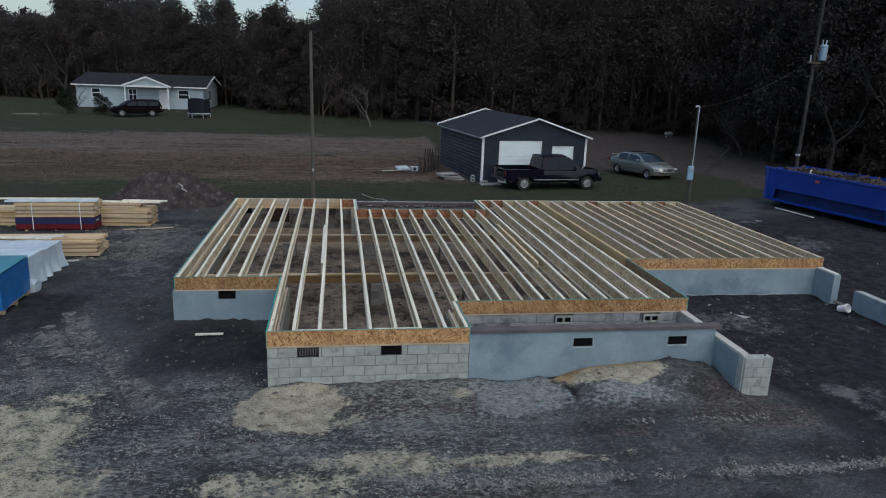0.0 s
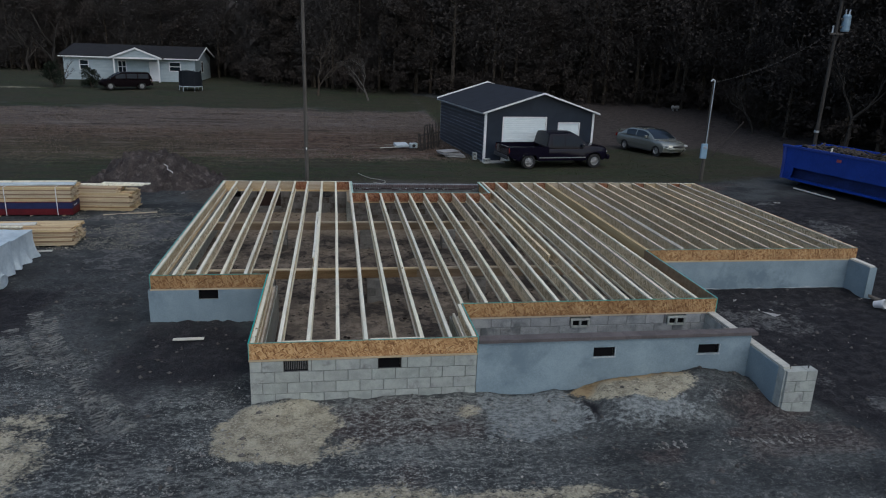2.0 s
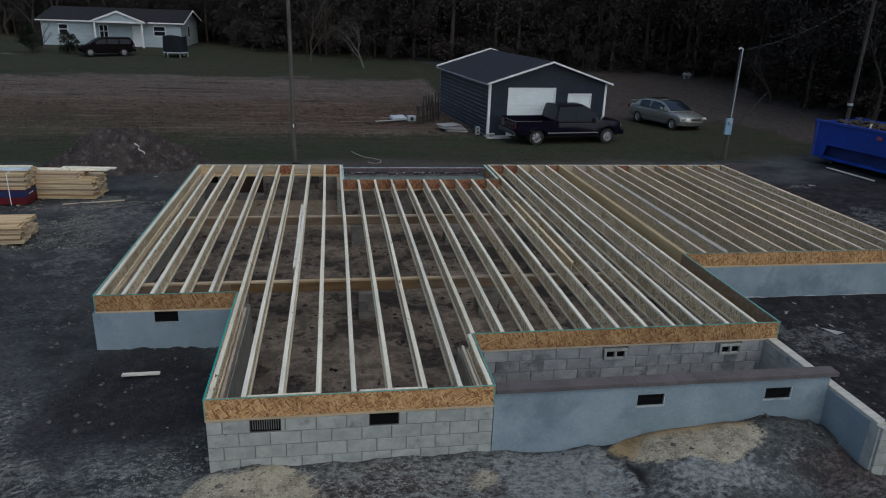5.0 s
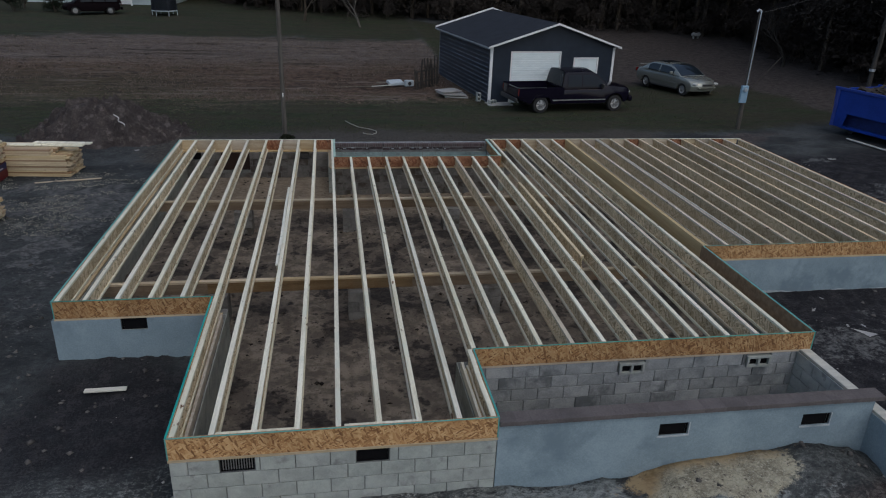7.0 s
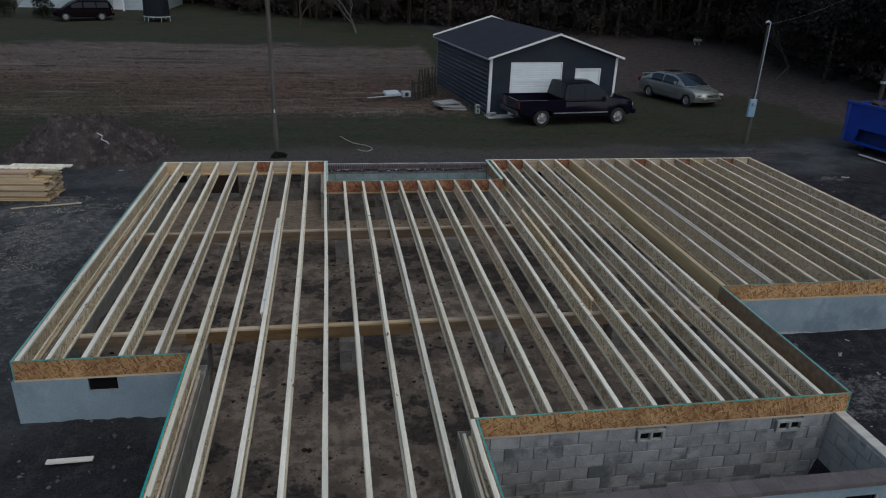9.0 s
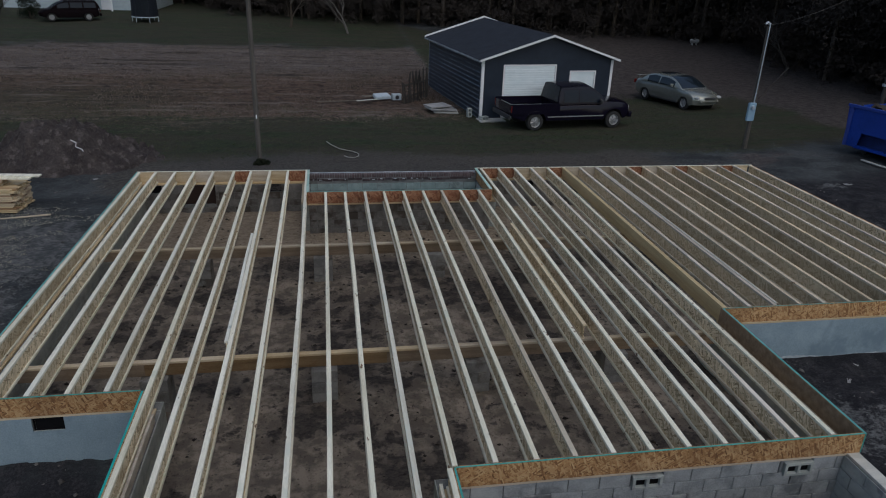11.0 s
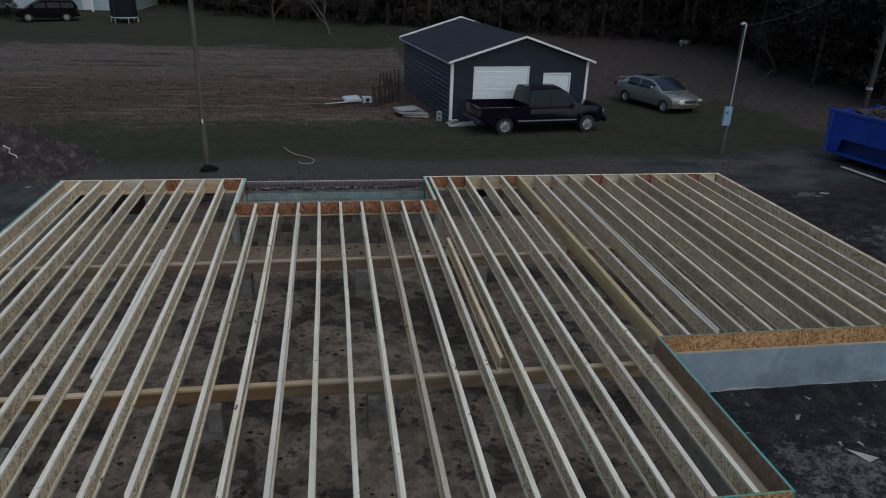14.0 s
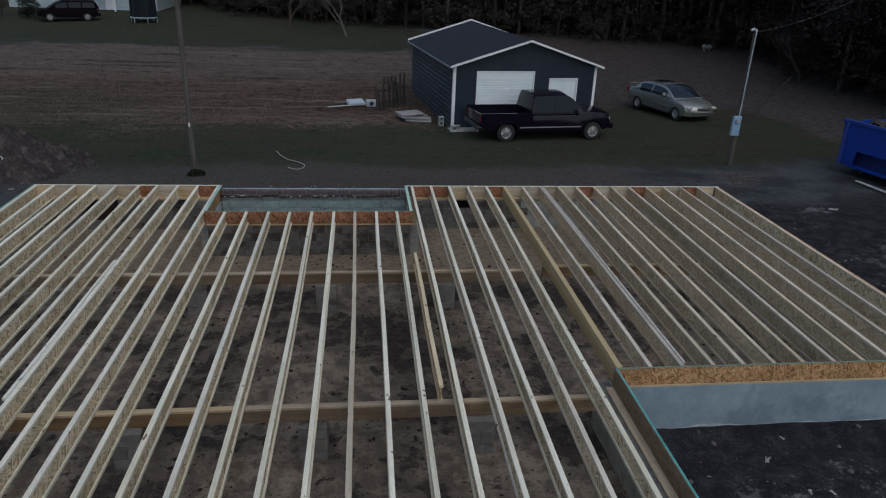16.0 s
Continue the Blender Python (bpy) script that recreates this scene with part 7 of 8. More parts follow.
def shrub(x, y, h, w, seed, label, leaf="shrub"):
    g = thing("shrub", pose(x, y, land(x, y)), label, "shrub", "garden shrubs")
    rng = np.random.RandomState(seed)
    bm = bmesh.new()
    for k in range(5):
        a = rng.uniform(0, 6.28)
        add_tube(bm, [(0.05 * math.cos(a), 0.05 * math.sin(a), -0.1), (w * 0.3 * math.cos(a), w * 0.3 * math.sin(a), h * 0.7)], (0.04, 0.015), 5)
    part("stems", bm, M["bark"], g)
    m = 26
    cs = [(rng.normal() * w * 0.28, rng.normal() * w * 0.28, h * rng.uniform(0.15, 0.92)) for _ in range(m)]
    v, f = leaf_cloud(cs, rng.uniform(0.2, 0.36, m) * w, 110, 0.07, rng, 0.8)
    leaf_object("foliage", v, f, M[leaf]).parent = g


shrub(-23.3, 57.5, 2.3, 1.3, 41, "dark upright evergreen shrub on the lawn")
shrub(0.32, 18.66, 0.10, 0.20, 44, "dark weedy tuft round the foot of the pole", "weed")
shrub(-20.1, 57.5, 1.9, 1.2, 42, "rounded green shrub on the lawn")

# ---------------------------------------------------------------- yard clutter
fence = thing("picket_fence", rot_pose(6.35, 29.0, 0.02, 52), "broken leaning dark wooden picket panels", "fence")
rnd = random.Random(4)
for k in range(14):
    x = 0.17 * k
    h = rnd.uniform(0.9, 1.6)
    p = part("picket", prism([(x, 0), (x + 0.1, 0), (x + 0.1, h - 0.08), (x + 0.05, h), (x, h - 0.08)], 0, 0.022), M["dark_wood"], fence)
    p.matrix_local = pose(0, 0, 0, rnd.uniform(-9, 5), rnd.uniform(-5, 5), 0)
for z in (0.3, 0.85):
    part("rail", boxes((-0.05, 0.024, z, 2.4, 0.06, z + 0.08), bevel=0.004), M["dark_wood"], fence)
slab = thing("sheet_pile", rot_pose(7.45, 26.75, 0.02, 8), "pile of pale weathered sheets on the grass", "sheet pile")
rnd = random.Random(5)
for k in range(4):
    s = part("sheet", boxes((0, 0, 0, rnd.uniform(1.0, 1.25), rnd.uniform(0.75, 1.0), 0.05), bevel=0.01), M["concrete"], slab)
    s.matrix_local = pose(rnd.uniform(-0.1, 0.1), rnd.uniform(-0.1, 0.1), 0.02 + 0.075 * k, rnd.uniform(-1.5, 1.5), rnd.uniform(-2, 2), rnd.uniform(-12, 12))


def hollow_block(m, label, group="loose concrete blocks"):
    """A two-cell block, its cells open along y."""
    L, H, T = 0.397, 0.19, 0.19
    xs, zs = (0, 0.036, L / 2 - 0.018, L / 2 + 0.018, L - 0.036, L), (0, 0.034, H - 0.034, H)
    bm = bmesh.new()
    for i in range(5):
        for k in range(3):
            if not (i in (1, 3) and k == 1):
                add_box(bm, xs[i], 0, zs[k], xs[i + 1], T, zs[k + 1])
    bmesh.ops.remove_doubles(bm, verts=bm.verts[:], dist=0.0005)
    inner = {}
    for f in bm.faces:
        inner.setdefault(tuple(round(c, 4) for c in f.calc_center_median()), []).append(f)
    bmesh.ops.delete(bm, geom=[f for fs in inner.values() if len(fs) > 1 for f in fs], context="FACES_ONLY")
    bmesh.ops.recalc_face_normals(bm, faces=bm.faces[:])
    ob = part("concrete_block", bm, M["block"])
    ob.matrix_world = m
    return tagged(ob, label, "concrete block", group)


hollow_block(pose(8.93, 26.0, 0.42, 0, 90, 12), "grey hollow block standing by the garage corner")
hollow_block(pose(9.4, 25.2, 0.02, 0, 0, 30), "grey hollow block on the grass by the garage")
junk = thing("discarded_appliance", pose(5.05, 29.55, 0.12, 12, 0, 20) @ Matrix.Scale(0.85, 4), "white discarded metal cabinet lying on the grass", "appliance")
part("cabinet", boxes((0, 0, 0.0, 0.95, 0.6, 0.16), bevel=0.02), M["dull_white"], junk)
part("door_panel", boxes((0.03, 0.03, 0.162, 0.92, 0.57, 0.18), bevel=0.005), M["dull_white"], junk)
junk2 = thing("speaker_box", rot_pose(5.88, 29.75, 0.06, 12), "small white box with a dark round opening", "box")
part("case", boxes((0, 0, 0, 0.45, 0.3, 0.3), bevel=0.02), M["dull_white"], junk2)
part("opening", tube([(0.22, -0.004, 0.15), (0.22, -0.012, 0.15)], 0.10, 14), M["plastic"], junk2)
loose_board(rot_pose(4.1, 29.0, 0.16, 24), 1.1, 0.12, 0.03, "pale board lying in the grass", "pale_board")
loose_board(rot_pose(2.2, 28.7, 0.16, 12), 2.4, 0.06, 0.03, "thin weathered pole lying in the grass", "grey_wood")
loose_board(rot_pose(4.4, 30.0, 0.16, 5), 0.7, 0.3, 0.05, "grey board scrap lying in the grass", "grey_wood")
hose = part("hose", tube([(2.55, 21.5, 0.06), (2.75, 20.9, 0.07), (3.05, 20.4, 0.05), (3.45, 20.05, 0.06), (3.68, 19.7, 0.06), (3.66, 19.4, 0.05), (3.5, 19.2, 0.05), (3.3, 19.25, 0.05), (3.15, 19.45, 0.05)],
                         0.016, 6), M["rope"])
tagged(hose, "pale bent hose lying in the grass", "hose")
bucket = thing("bucket", pose(14.9, 3.7, 0.07, 70, 0, 20) @ Matrix.Scale(0.8, 4), "white plastic bucket tipped over by the low wall", "bucket")
bm = bmesh.new()
n = 20
prof = [(0.11, 0.0), (0.14, 0.3), (0.15, 0.31), (0.15, 0.34), (0.125, 0.34), (0.10, 0.02)]
rings = [[bm.verts.new((r * math.cos(2 * math.pi * k / n), r * math.sin(2 * math.pi * k / n), z)) for k in range(n)] for r, z in prof]
for a, b in zip(rings, rings[1:]):
    for k in range(n):
        bm.faces.new((a[k], a[(k + 1) % n], b[(k + 1) % n], b[k]))
bm.faces.new(rings[0][::-1])
part("pail", bm, M["white"], bucket, smooth=True)
part("rim_ring", tube([(0.155 * math.cos(2 * math.pi * k / 16), 0.155 * math.sin(2 * math.pi * k / 16), 0.3) for k in range(17)], 0.008, 5), M["white"], bucket)
loose_board(pose(15.0, 4.05, 0.12, 0, 14, -35), 1.0, 0.2, 0.04, "weathered board leaning between the walls", "grey_wood")
for x, y in ((6.125, 1.612), (8.205, 1.612)):
    hollow_block(pose(x, y - 0.03, WALL_TOP - COURSE - 0.03), "hollow block turned sideways in the porch wall", "turned blocks")
    # black plates added in the cells in place of their shade
    part("vent_screen", boxes((x + 0.037, y + 0.02, WALL_TOP - COURSE + 0.005, x + 0.18, y + 0.025, WALL_TOP - COURSE + 0.125), (x + 0.218, y + 0.02, WALL_TOP - COURSE + 0.005, x + 0.36, y + 0.025, WALL_TOP - COURSE + 0.125)), M["dark"], foundation, "black plate for the darkness in a turned block's cells")

def crumpled_scrap(x, y, size, seed):
    """A crumpled bit of pale sheet lying on the earth."""
    rnd = random.Random(seed)
    bm = bmesh.new()
    n = 6
    grid = [[bm.verts.new(((a / n - 0.5) * size * 1.8 + rnd.uniform(-0.1, 0.1) * size, (b / n - 0.5) * size * (0.5 + 0.5 * a / n) + rnd.uniform(-0.1, 0.1) * size, rnd.uniform(0.0, 0.3) * size)) for b in range(n + 1)] for a in range(n + 1)]
    for a in range(n):
        for b in range(n):
            bm.faces.new((grid[a][b], grid[a + 1][b], grid[a + 1][b + 1], grid[a][b + 1]))
    bmesh.ops.recalc_face_normals(bm, faces=bm.faces[:])
    bmesh.ops.solidify(bm, geom=bm.faces[:], thickness=0.004)
    ob = part("plastic_scrap", bm, M["concrete"])
    ob.matrix_world = pose(x, y, float(full_height(np.array([x]), np.array([y]))[0]) + 0.01, 0, 0, rnd.uniform(0, 360))
    tagged(ob, "small crumpled pale scrap lying on blackish earth", "scrap", "loose scraps")


for k, (x, y, size) in enumerate(((11.4, 4.26, 0.08), (11.9, 4.72, 0.045), (11.62, 3.55, 0.05), (11.93, 3.52, 0.05), (11.77, 3.19, 0.05), (19.58, 14.84, 0.14), (-4.41, 16.94, 0.08))):
    crumpled_scrap(x, y, size, 60 + k)

tank = thing("gas_tank", pose(32.0, 49.0, land(32.0, 49.0)) @ Matrix.Scale(0.6, 4), "pale rounded gas tank on legs at the forest edge", "tank")
part("shell", tube([(-0.62, 0, 0.55), (-0.58, 0, 0.55), (-0.46, 0, 0.55), (0.46, 0, 0.55), (0.58, 0, 0.55), (0.62, 0, 0.55)], (0.05, 0.2, 0.28, 0.28, 0.2, 0.05), 14), M["concrete"], tank, smooth=True)
part("dome", tube([(0, 0, 0.8), (0, 0, 0.92)], (0.1, 0.09), 10), M["concrete"], tank)
for x in (-0.35, 0.28):
    part("leg", boxes((x, -0.2, 0, x + 0.07, 0.2, 0.30)), M["concrete"], tank)
stake = part("leaning_stake", tube([(-1.85, 0, -0.2), (-0.6, 0, 1.3), (0.05, 0, 2.05)], (0.03, 0.028, 0.02), 6), M["dark_wood"])
stake.matrix_world = pose(25.1, 27.0, land(25, 27))
tagged(stake, "thin weathered stake leaning out of the grass", "stake")

# ---------------------------------------------------------------- loose ground cover
rng = np.random.RandomState(3)


def scatter_blades(name, n, x0, x1, y0, y1, h, w, material, keep, label, category):
    x, y = rng.uniform(x0, x1, n), rng.uniform(y0, y1, n)
    k = keep(x, y)
    x, y = x[k], y[k]
    n = len(x)
    z = full_height(x, y)
    a = rng.uniform(0, 6.28, n)
    hh = h * rng.uniform(0.5, 1.4, n)
    ww = w * rng.uniform(0.6, 1.4, n)
    lx, ly = rng.normal(0, 0.4, n) * hh, rng.normal(0, 0.4, n) * hh
    v = np.stack([np.stack([x - ww * np.cos(a), y - ww * np.sin(a), z - 0.01], -1), np.stack([x + ww * np.cos(a), y + ww * np.sin(a), z - 0.01], -1), np.stack([x + lx, y + ly, z + hh], -1)], 1)
    tagged(leaf_object(name, v.reshape(-1, 3), np.arange(3 * n).reshape(-1, 3), material), label, category, kind="stuff")


scatter_blades("grass", 45000, -12, 26, 18.5, 32, 0.03, 0.02, M["blade"],
               lambda x, y: (y + 2.0 * (fbm(x * 0.5, y * 0.5, 4) - 0.5) - 0.03 * x > 19.3) & ((x > 8.5) | (y < 28)) & (x < 20.5 + 0.25 * (y - 20)) & (fbm(x * 0.9, y * 0.9, 3) > 0.40),
               "short patchy dull green grass", "grass")
scatter_blades("field_stubble", 50000, -34, 9, 26, 47, 0.075, 0.022, M["straw"], lambda x, y: (fbm(x * 0.5, y * 1.0, 3) > 0.42) & (y + 5 * (fbm(x * 0.35, y * 0.35, 4) - 0.5) < 45.5) & ((y > 35) | (fbm(x * 0.22 + 4, y * 0.4, 3) > 0.47)), "dry brown stubble on the field", "stubble")
scatter_blades("lawn_grass", 16000, -34, 8, 46, 64, 0.02, 0.04, M["blade"], lambda x, y: fbm(x * 0.5, y * 0.5, 3) > 0.5, "mown dull green lawn", "lawn")


def scatter_stones(name, n, x0, x1, y0, y1, lo, hi, material, keep, label, category):
    """Small angular stones, each a squashed octahedron."""
    x, y = rng.uniform(x0, x1, n), rng.uniform(y0, y1, n)
    k = keep(x, y) & (inside_house(x, y) < 0.5)
    x, y = x[k], y[k]
    n = len(x)
    z = full_height(x, y)
    s = lo + (hi - lo) * rng.uniform(0, 1, n) ** 4
    dirs = np.array([(1, 0, 0), (0, 1, 0), (-1, 0, 0), (0, -1, 0), (0, 0, 0.7), (0, 0, -0.5)])
    v = np.stack([x, y, z], -1)[:, None] + dirs[None] * s[:, None, None] * rng.uniform(0.5, 1.3, (n, 6, 1))
    f = np.array([(0, 1, 4), (1, 2, 4), (2, 3, 4), (3, 0, 4), (1, 0, 5), (2, 1, 5), (3, 2, 5), (0, 3, 5)])
    ff = (np.arange(n)[:, None, None] * 6 + f[None]).reshape(-1, 3)
    tagged(leaf_object(name, v.reshape(-1, 3), ff, material), label, category, kind="stuff")


M["stone"] = leaf_material("earth_clods", (0.045, 0.042, 0.042), (0.17, 0.16, 0.15))
M["grey_stone"] = leaf_material("grey_crumbs", (0.12, 0.12, 0.115), (0.33, 0.325, 0.305))
M["pale_stone"] = leaf_material("pale_gravel", (0.22, 0.21, 0.20), (0.50, 0.48, 0.44))
scatter_stones("earth_clods", 9000, -9, 18, -8, 17, 0.012, 0.07, M["stone"], lambda x, y: fbm(x * 0.9, y * 0.9, 3) > 0.45, "scattered dark clods of earth", "clods")
scatter_stones("pale_gravel", 2600, -9, 20, -8, 17, 0.008, 0.035, M["pale_stone"], lambda x, y: (fbm(x * 0.7 + 9, y * 0.7, 3) > 0.5) & ((x > -2.0) | (y < 1.5)), "scattered pale stones and mortar crumbs", "gravel")
rng_in = np.random.RandomState(9)
def inner_clods(n):
    x, y = rng_in.uniform(-2.2, 15, n), rng_in.uniform(0.3, 13.5, n)
    k = (inside_house(x, y) > 0.5) & (fbm(x * 0.9 + 4, y * 0.9, 3) > 0.44)
    x, y = x[k], y[k]
    n = len(x)
    z = full_height(x, y)
    s = 0.012 + 0.042 * rng_in.uniform(0, 1, n) ** 3
    dirs = np.array([(1, 0, 0), (0, 1, 0), (-1, 0, 0), (0, -1, 0), (0, 0, 0.6), (0, 0, -0.5)])
    v = np.stack([x, y, z], -1)[:, None] + dirs[None] * s[:, None, None] * rng_in.uniform(0.5, 1.4, (n, 6, 1))
    f = np.array([(0, 1, 4), (1, 2, 4), (2, 3, 4), (3, 0, 4), (1, 0, 5), (2, 1, 5), (3, 2, 5), (0, 3, 5)])
    ff = (np.arange(n)[:, None, None] * 6 + f[None]).reshape(-1, 3)
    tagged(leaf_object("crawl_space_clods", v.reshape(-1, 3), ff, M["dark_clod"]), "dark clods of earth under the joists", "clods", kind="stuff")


scatter_stones("rubble", 700, 1.8, 7.6, 14.4, 17.6, 0.012, 0.05, M["grey_stone"], lambda x, y: fbm(x * 0.6 + 2, y * 1.5, 3) > 0.52, "pale mortar rubble on the trodden earth behind the porch", "rubble")
scatter_stones("track_crumbs", 22000, 2.3, 13, -3.9, -3.0, 0.008, 0.034, M["grey_stone"],
               lambda x, y: (np.abs(track_off(x, y)) < 0.19 * rng.uniform(0.2, 1.0, len(x))) & (fbm(x * 1.3, y * 1.3, 3) > 0.38) & ((x < 5.85) | (x > 6.2)),
               "pale crumbs pressed up along the tyre tracks", "crumbs")
scatter_stones("tread_crumbs", 2600, 6.2, 9.2, -1.95, -1.35, 0.010, 0.040, M["grey_stone"],
               lambda x, y: (np.abs(y + 1.7 + 0.02 * x) < 0.12) & (np.sin(x * 42) > 0.1) & (fbm(x * 1.1 + 6, y * 1.1, 3) > 0.40), "pale clods left in a row by a tread", "crumbs")
scatter_stones("dry_crumbs", 24000, -7, 4.5, -4.2, 3.2, 0.007, 0.036, M["grey_stone"],
               lambda x, y: (fbm(x * 0.7 + 0.5 * y, y * 1.3 - 0.5 * x + 11, 4) > 0.51) & (fbm(x * 3.1, y * 3.1, 2) > 0.42) & (np.hypot(x + 1.4, y - 1.9) > 1.7), "flakes of dried grey mud on the churned earth", "crumbs")
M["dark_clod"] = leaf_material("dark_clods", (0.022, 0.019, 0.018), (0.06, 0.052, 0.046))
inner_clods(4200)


def tyre_lugs():
    """Bars of earth pressed up by the treads of a turning machine, one after the other."""
    rnd = random.Random(14)
    bm = bmesh.new()
    for off, y_from, y_to, gap in ((-0.12, 1.9, 4.6, 0.04), (0.22, 1.9, 4.2, 0.25), (0.05, -0.6, 1.3, 0.2), (0.38, -0.9, 0.6, 0.4), (-0.62, 1.7, 3.7, 0.25), (-0.92, 1.5, 3.2, 0.5), (-1.65, 0.2, 2.4, 0.4)):
        y = y_from
        while y < y_to:
            m = float(np.interp(y, RUT_GRID, RUT_SLOPE))
            c = 1 / math.sqrt(1 + m * m)
            along, across = Vector((m * c, c, 0)), Vector((c, -m * c, 0))
            x = float(np.interp(y, RUT_GRID, RUT_LINE)) + off * c
            if rnd.random() > gap:
                p = Vector((x, y, 0)) + across * rnd.uniform(-0.02, 0.02)
                half = rnd.uniform(0.11, 0.17)
                skew = across + along * rnd.uniform(-0.05, 0.2)
                lo, hi = [], []
                for k in range(7):
                    u = -1 + k / 3
                    q = p + skew * (half * u) + along * rnd.uniform(-0.006, 0.006)
                    z = float(full_height(np.array([q.x]), np.array([q.y]))[0])
                    h = rnd.uniform(0.012, 0.034) * (1 - 0.5 * u * u)
                    w = rnd.uniform(0.014, 0.024)
                    lo.append((bm.verts.new((q.x - along.x * w, q.y - along.y * w, z - 0.02)), bm.verts.new((q.x + along.x * w, q.y + along.y * w, z - 0.02))))
                    hi.append(bm.verts.new((q.x + along.x * w * 0.3, q.y + along.y * w * 0.3, z + h)))
                for k in range(6):
                    bm.faces.new((lo[k][0], lo[k + 1][0], hi[k + 1], hi[k]))
                    bm.faces.new((hi[k], hi[k + 1], lo[k + 1][1], lo[k][1]))
            y += 0.10 * c + rnd.uniform(-0.008, 0.008)
    M["lug"] = surface("dry_pressed_earth", (0.050, 0.054, 0.057), (0.19, 0.195, 0.19), 4, 30, 0.95, 0.4, 0.01, shift=False)
    tagged(part("tyre_tread_marks", bm, M["lug"]), "raised bars of dry earth left by tyre treads", "tyre tracks", kind="stuff")


tyre_lugs()
M["chips"] = leaf_material("wood_chips", (0.20, 0.195, 0.16), (0.42, 0.40, 0.33))
scatter_blades("wood_chips", 16000, -7.5, -3.2, 9.4, 14.5, 0.012, 0.02, M["chips"], lambda x, y: (fbm(x * 0.8, y * 2.2, 3) > 0.52) & (fbm(x * 0.5 + 3, y * 0.5, 2) > 0.42), "pale wood chips strewn by the lumber", "wood chips")

# ---------------------------------------------------------------- single blocks and bricks
MESHES = {}


def piece_mesh(name, lx, ly, lz, bevel, material):
    key = (name, material.name, round(lx, 4), round(ly, 4), round(lz, 4))
    if key not in MESHES:
        bm = boxes((0, 0, 0, lx, ly, lz), bevel=bevel)
        me = bpy.data.meshes.new(name)
        bm.to_mesh(me)
        bm.free()
        me.materials.append(material)
        MESHES[key] = me
    return MESHES[key]


def piece(name, parent, x, y, z, lx, ly, lz, bevel, material):
    ob = new(name, piece_mesh(name, lx, ly, lz, bevel, material))
    ob.location = (x, y, z)
    ob.parent = parent
    return ob


JOINT = 0.011
rnd = random.Random(12)
for wi, (x0, y0, x1, y1, top, single) in enumerate(WALLS):
    holes = VENTS.get(wi, [])
    along = x1 - x0 > y1 - y0
    a0, a1 = (x0, x1) if along else (y0, y1)
    BL = BLOCK_L if wi else (a1 - a0) / 9.5
    bm = None if single else bmesh.new()
    for r in range(7 if wi in (1, 9, 10) else 4):
        z = top - (r + 1) * COURSE
        a = a0 - (BL / 2 if r % 2 == 0 else 0)
        while a < a1 - 0.03:
            b0, b1 = max(a, a0), min(a + BL, a1)
            a += BL
            for h in holes:
                if h[2] < z + COURSE * 0.6 and h[3] > z + COURSE * 0.4 and h[0] < b1 and h[1] > b0:
                    if b1 - h[1] > h[0] - b0:
                        b0 = max(b0, h[1])
                    else:
                        b1 = min(b1, h[0])
            if b1 - b0 < 0.03:
                continue
            if wi == 4 and b0 > 9.6:
                if bm is None:
                    bm = bmesh.new()
                add_box(bm, b0 + JOINT / 2, y0, z + JOINT / 2, b1 - JOINT / 2, y1, z + COURSE - JOINT / 2)
            elif single:
                lx = round(b1 - b0 - JOINT, 3)
                piece("block", wall_parts[wi], b0 + JOINT / 2, y0 + rnd.uniform(-0.003, 0.002), z + JOINT / 2, lx, y1 - y0, round(COURSE - JOINT, 4), 0.005, M["shaded_block"] if wi in (2, 3, 4) else M["porch_block"] if wi == 1 else M["teal_block"] if wi == 5 else M["block"])
            elif along:
                add_box(bm, b0 + JOINT / 2, y0, z + JOINT / 2, b1 - JOINT / 2, y1, z + COURSE - JOINT / 2)
            else:
                add_box(bm, x0, b0 + JOINT / 2, z + JOINT / 2, x1, b1 - JOINT / 2, z + COURSE - JOINT / 2)
    if bm is not None and len(bm.verts):
        tagged(part("coursed_block", bm, M["block"], wall_parts[wi]), kind="stuff")

# the pier that ends the wing wall
pier = part("end_pier", boxes((9.10, -1.06, -0.3, 9.665, -0.88, WALL_TOP - 0.01)), M["mortar"], foundation)
for r in range(4):
    z = WALL_TOP - (r + 1) * COURSE
    cuts = (9.09, 9.29, 9.675) if r % 2 else (9.09, 9.475, 9.675)
    for c0, c1 in zip(cuts, cuts[1:]):
        piece("block", pier, c0 + 0.005, -1.07, z + JOINT / 2, round(c1 - c0 - 0.01, 3), 0.2, round(COURSE - JOINT, 4), 0.005, M["block"])

for x in (9.2, 9.55):
    part("anchor_bolt", tube([(x, -0.97, WALL_TOP - 0.02), (x, -0.97, WALL_TOP + 0.07)], 0.012, 6), M["plastic"], pier)

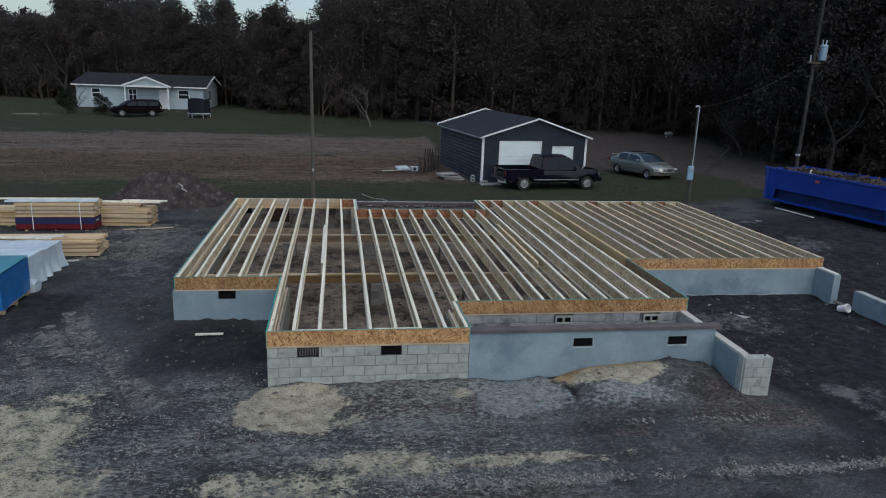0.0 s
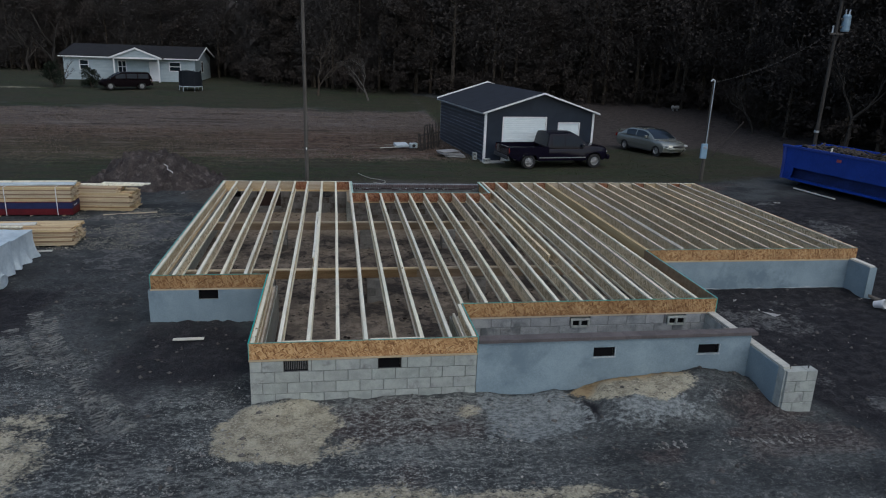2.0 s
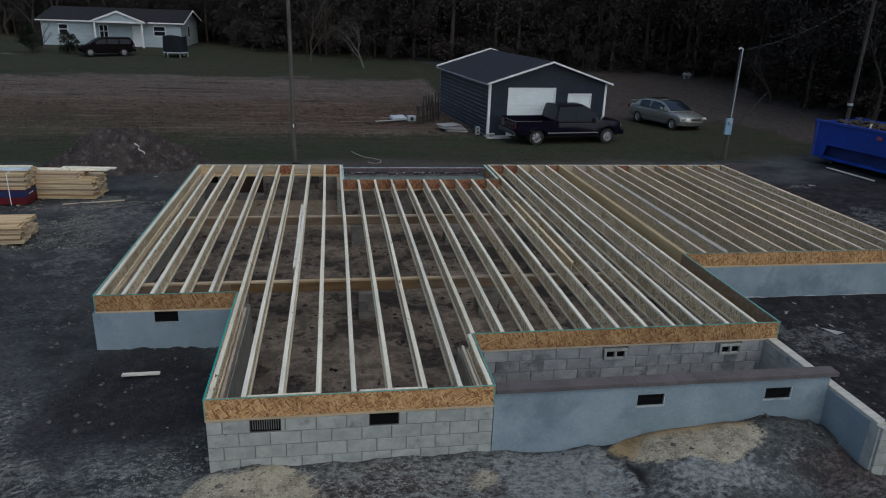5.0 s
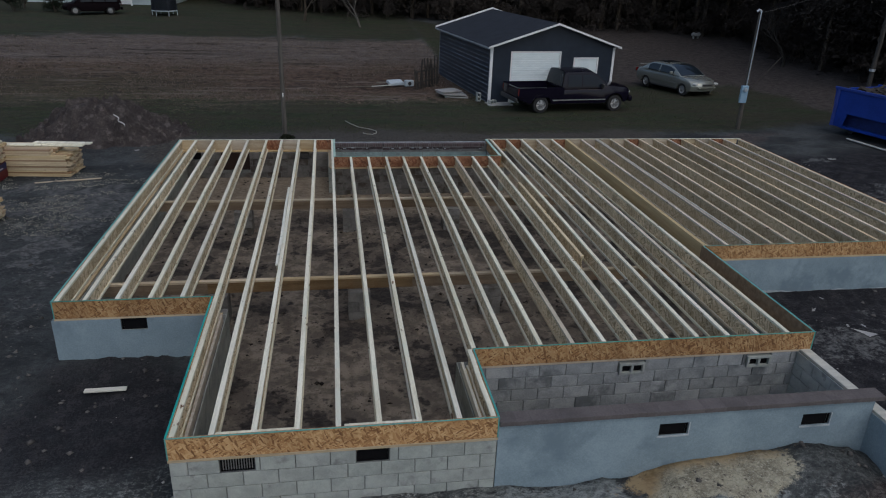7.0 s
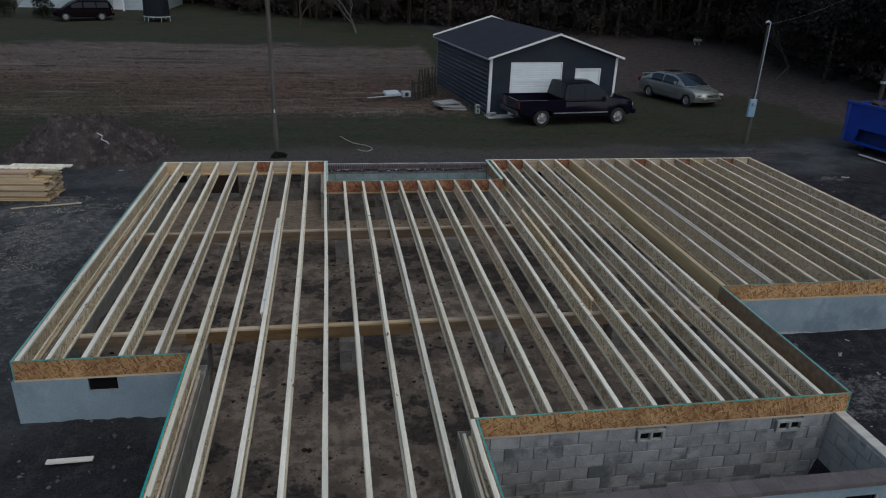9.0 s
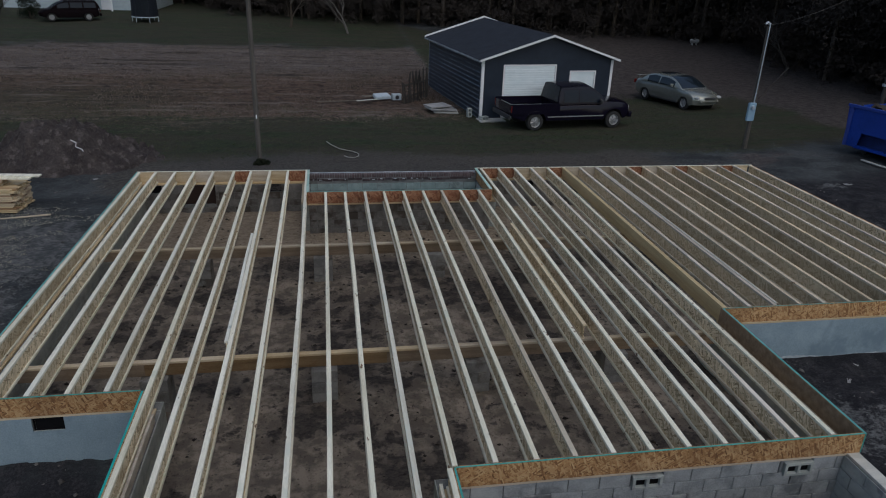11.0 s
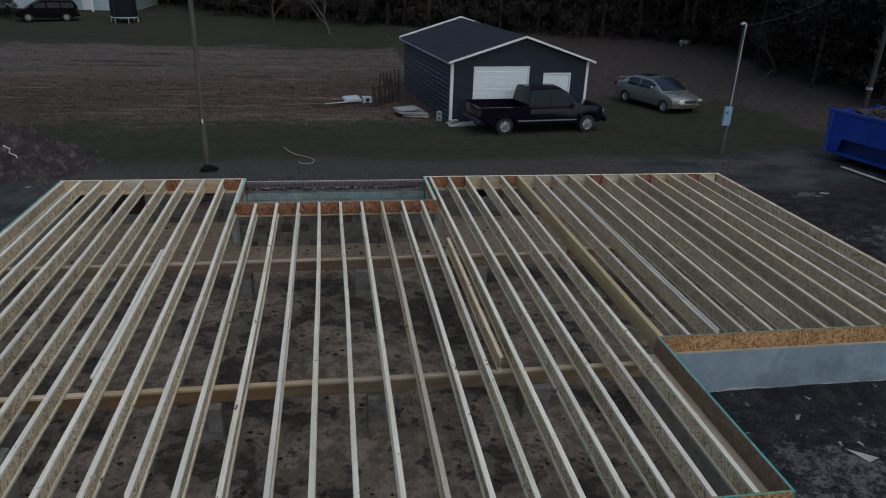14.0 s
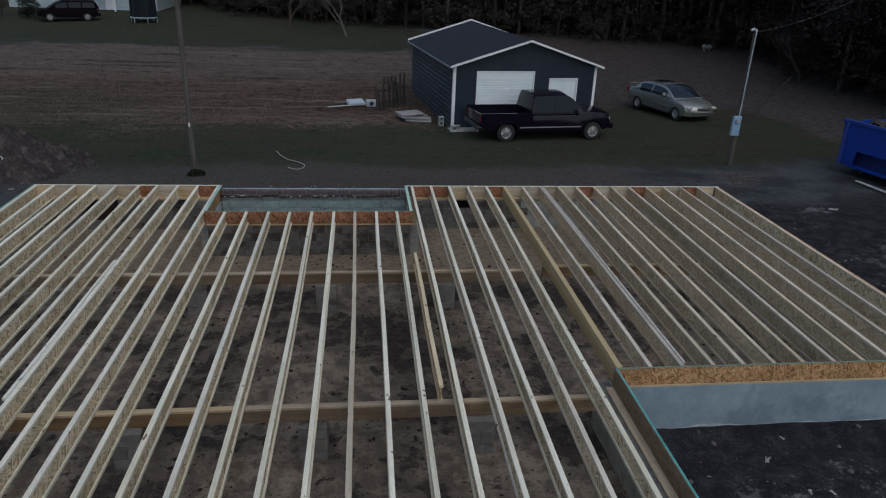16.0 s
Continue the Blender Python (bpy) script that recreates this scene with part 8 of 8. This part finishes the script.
# piers under the girders
for y in (4.86, 9.30):
    for x in (-0.15, 2.38, 4.84, 7.2):
        p = thing("block_pier", pose(x, y, 0.0), "stacked grey block pier under a timber girder", "pier", "block piers")
        top = SILL_TOP - 0.239
        h = top / 3
        for r in range(3):
            for s in (0, 1):
                if r % 2:
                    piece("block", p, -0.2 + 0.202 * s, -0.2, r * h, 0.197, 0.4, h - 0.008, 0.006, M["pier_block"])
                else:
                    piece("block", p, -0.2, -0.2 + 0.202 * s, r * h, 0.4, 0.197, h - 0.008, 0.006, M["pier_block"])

# brick cap on the front porch wall
cap = part("cap_bed", boxes((3.88, -0.012, PORCH_TOP, 9.10, 0.195, PORCH_TOP + 0.052)), M["mortar"], foundation, "mortar bed of the brick cap")
x = 3.885
while x < 8.90:
    wide = rnd.choice((0.196, 0.299, 0.398))
    piece("brick", cap, x, -0.032 + rnd.uniform(-0.003, 0.003), PORCH_TOP + 0.006, wide, 0.218, 0.062 + rnd.choice((0, 0.001)), 0.0015, M["cap_brick"])
    x += wide + 0.0008
# brick courses on the rear porch wall
bed = part("brick_bed", boxes((2.06, 13.762, 0.902, 6.69, 13.94, 1.052)), M["mortar"], foundation, "brick courses of the rear porch")
part("mortar_cap", boxes((2.06, 13.915, 1.054, 6.69, 13.962, 1.074)), M["lime"], foundation, "pale mortar edge on the rear porch wall")
x = 2.06
k = 0
while x < 6.50:
    piece("brick", bed, x, 13.752 + rnd.choice((-0.03, -0.018, -0.012)), 0.906 - rnd.choice((0, 0, 0.018, 0.03)), 0.194, 0.198, 0.058, 0.004, M["dark_brick"])
    if rnd.random() < 0.75:
        piece("mortar_lump", bed, x + rnd.uniform(0, 0.12), 13.705, 0.90 + rnd.uniform(0, 0.045), rnd.uniform(0.03, 0.09), 0.03, rnd.uniform(0.012, 0.022), 0.004, M["lime"])
    x += 0.204
x = 2.06
while x < 6.62:
    piece("brick", bed, x, 13.745, 0.972, 0.055, 0.166, 0.092, 0.004, M["brick"])
    x += 0.0672
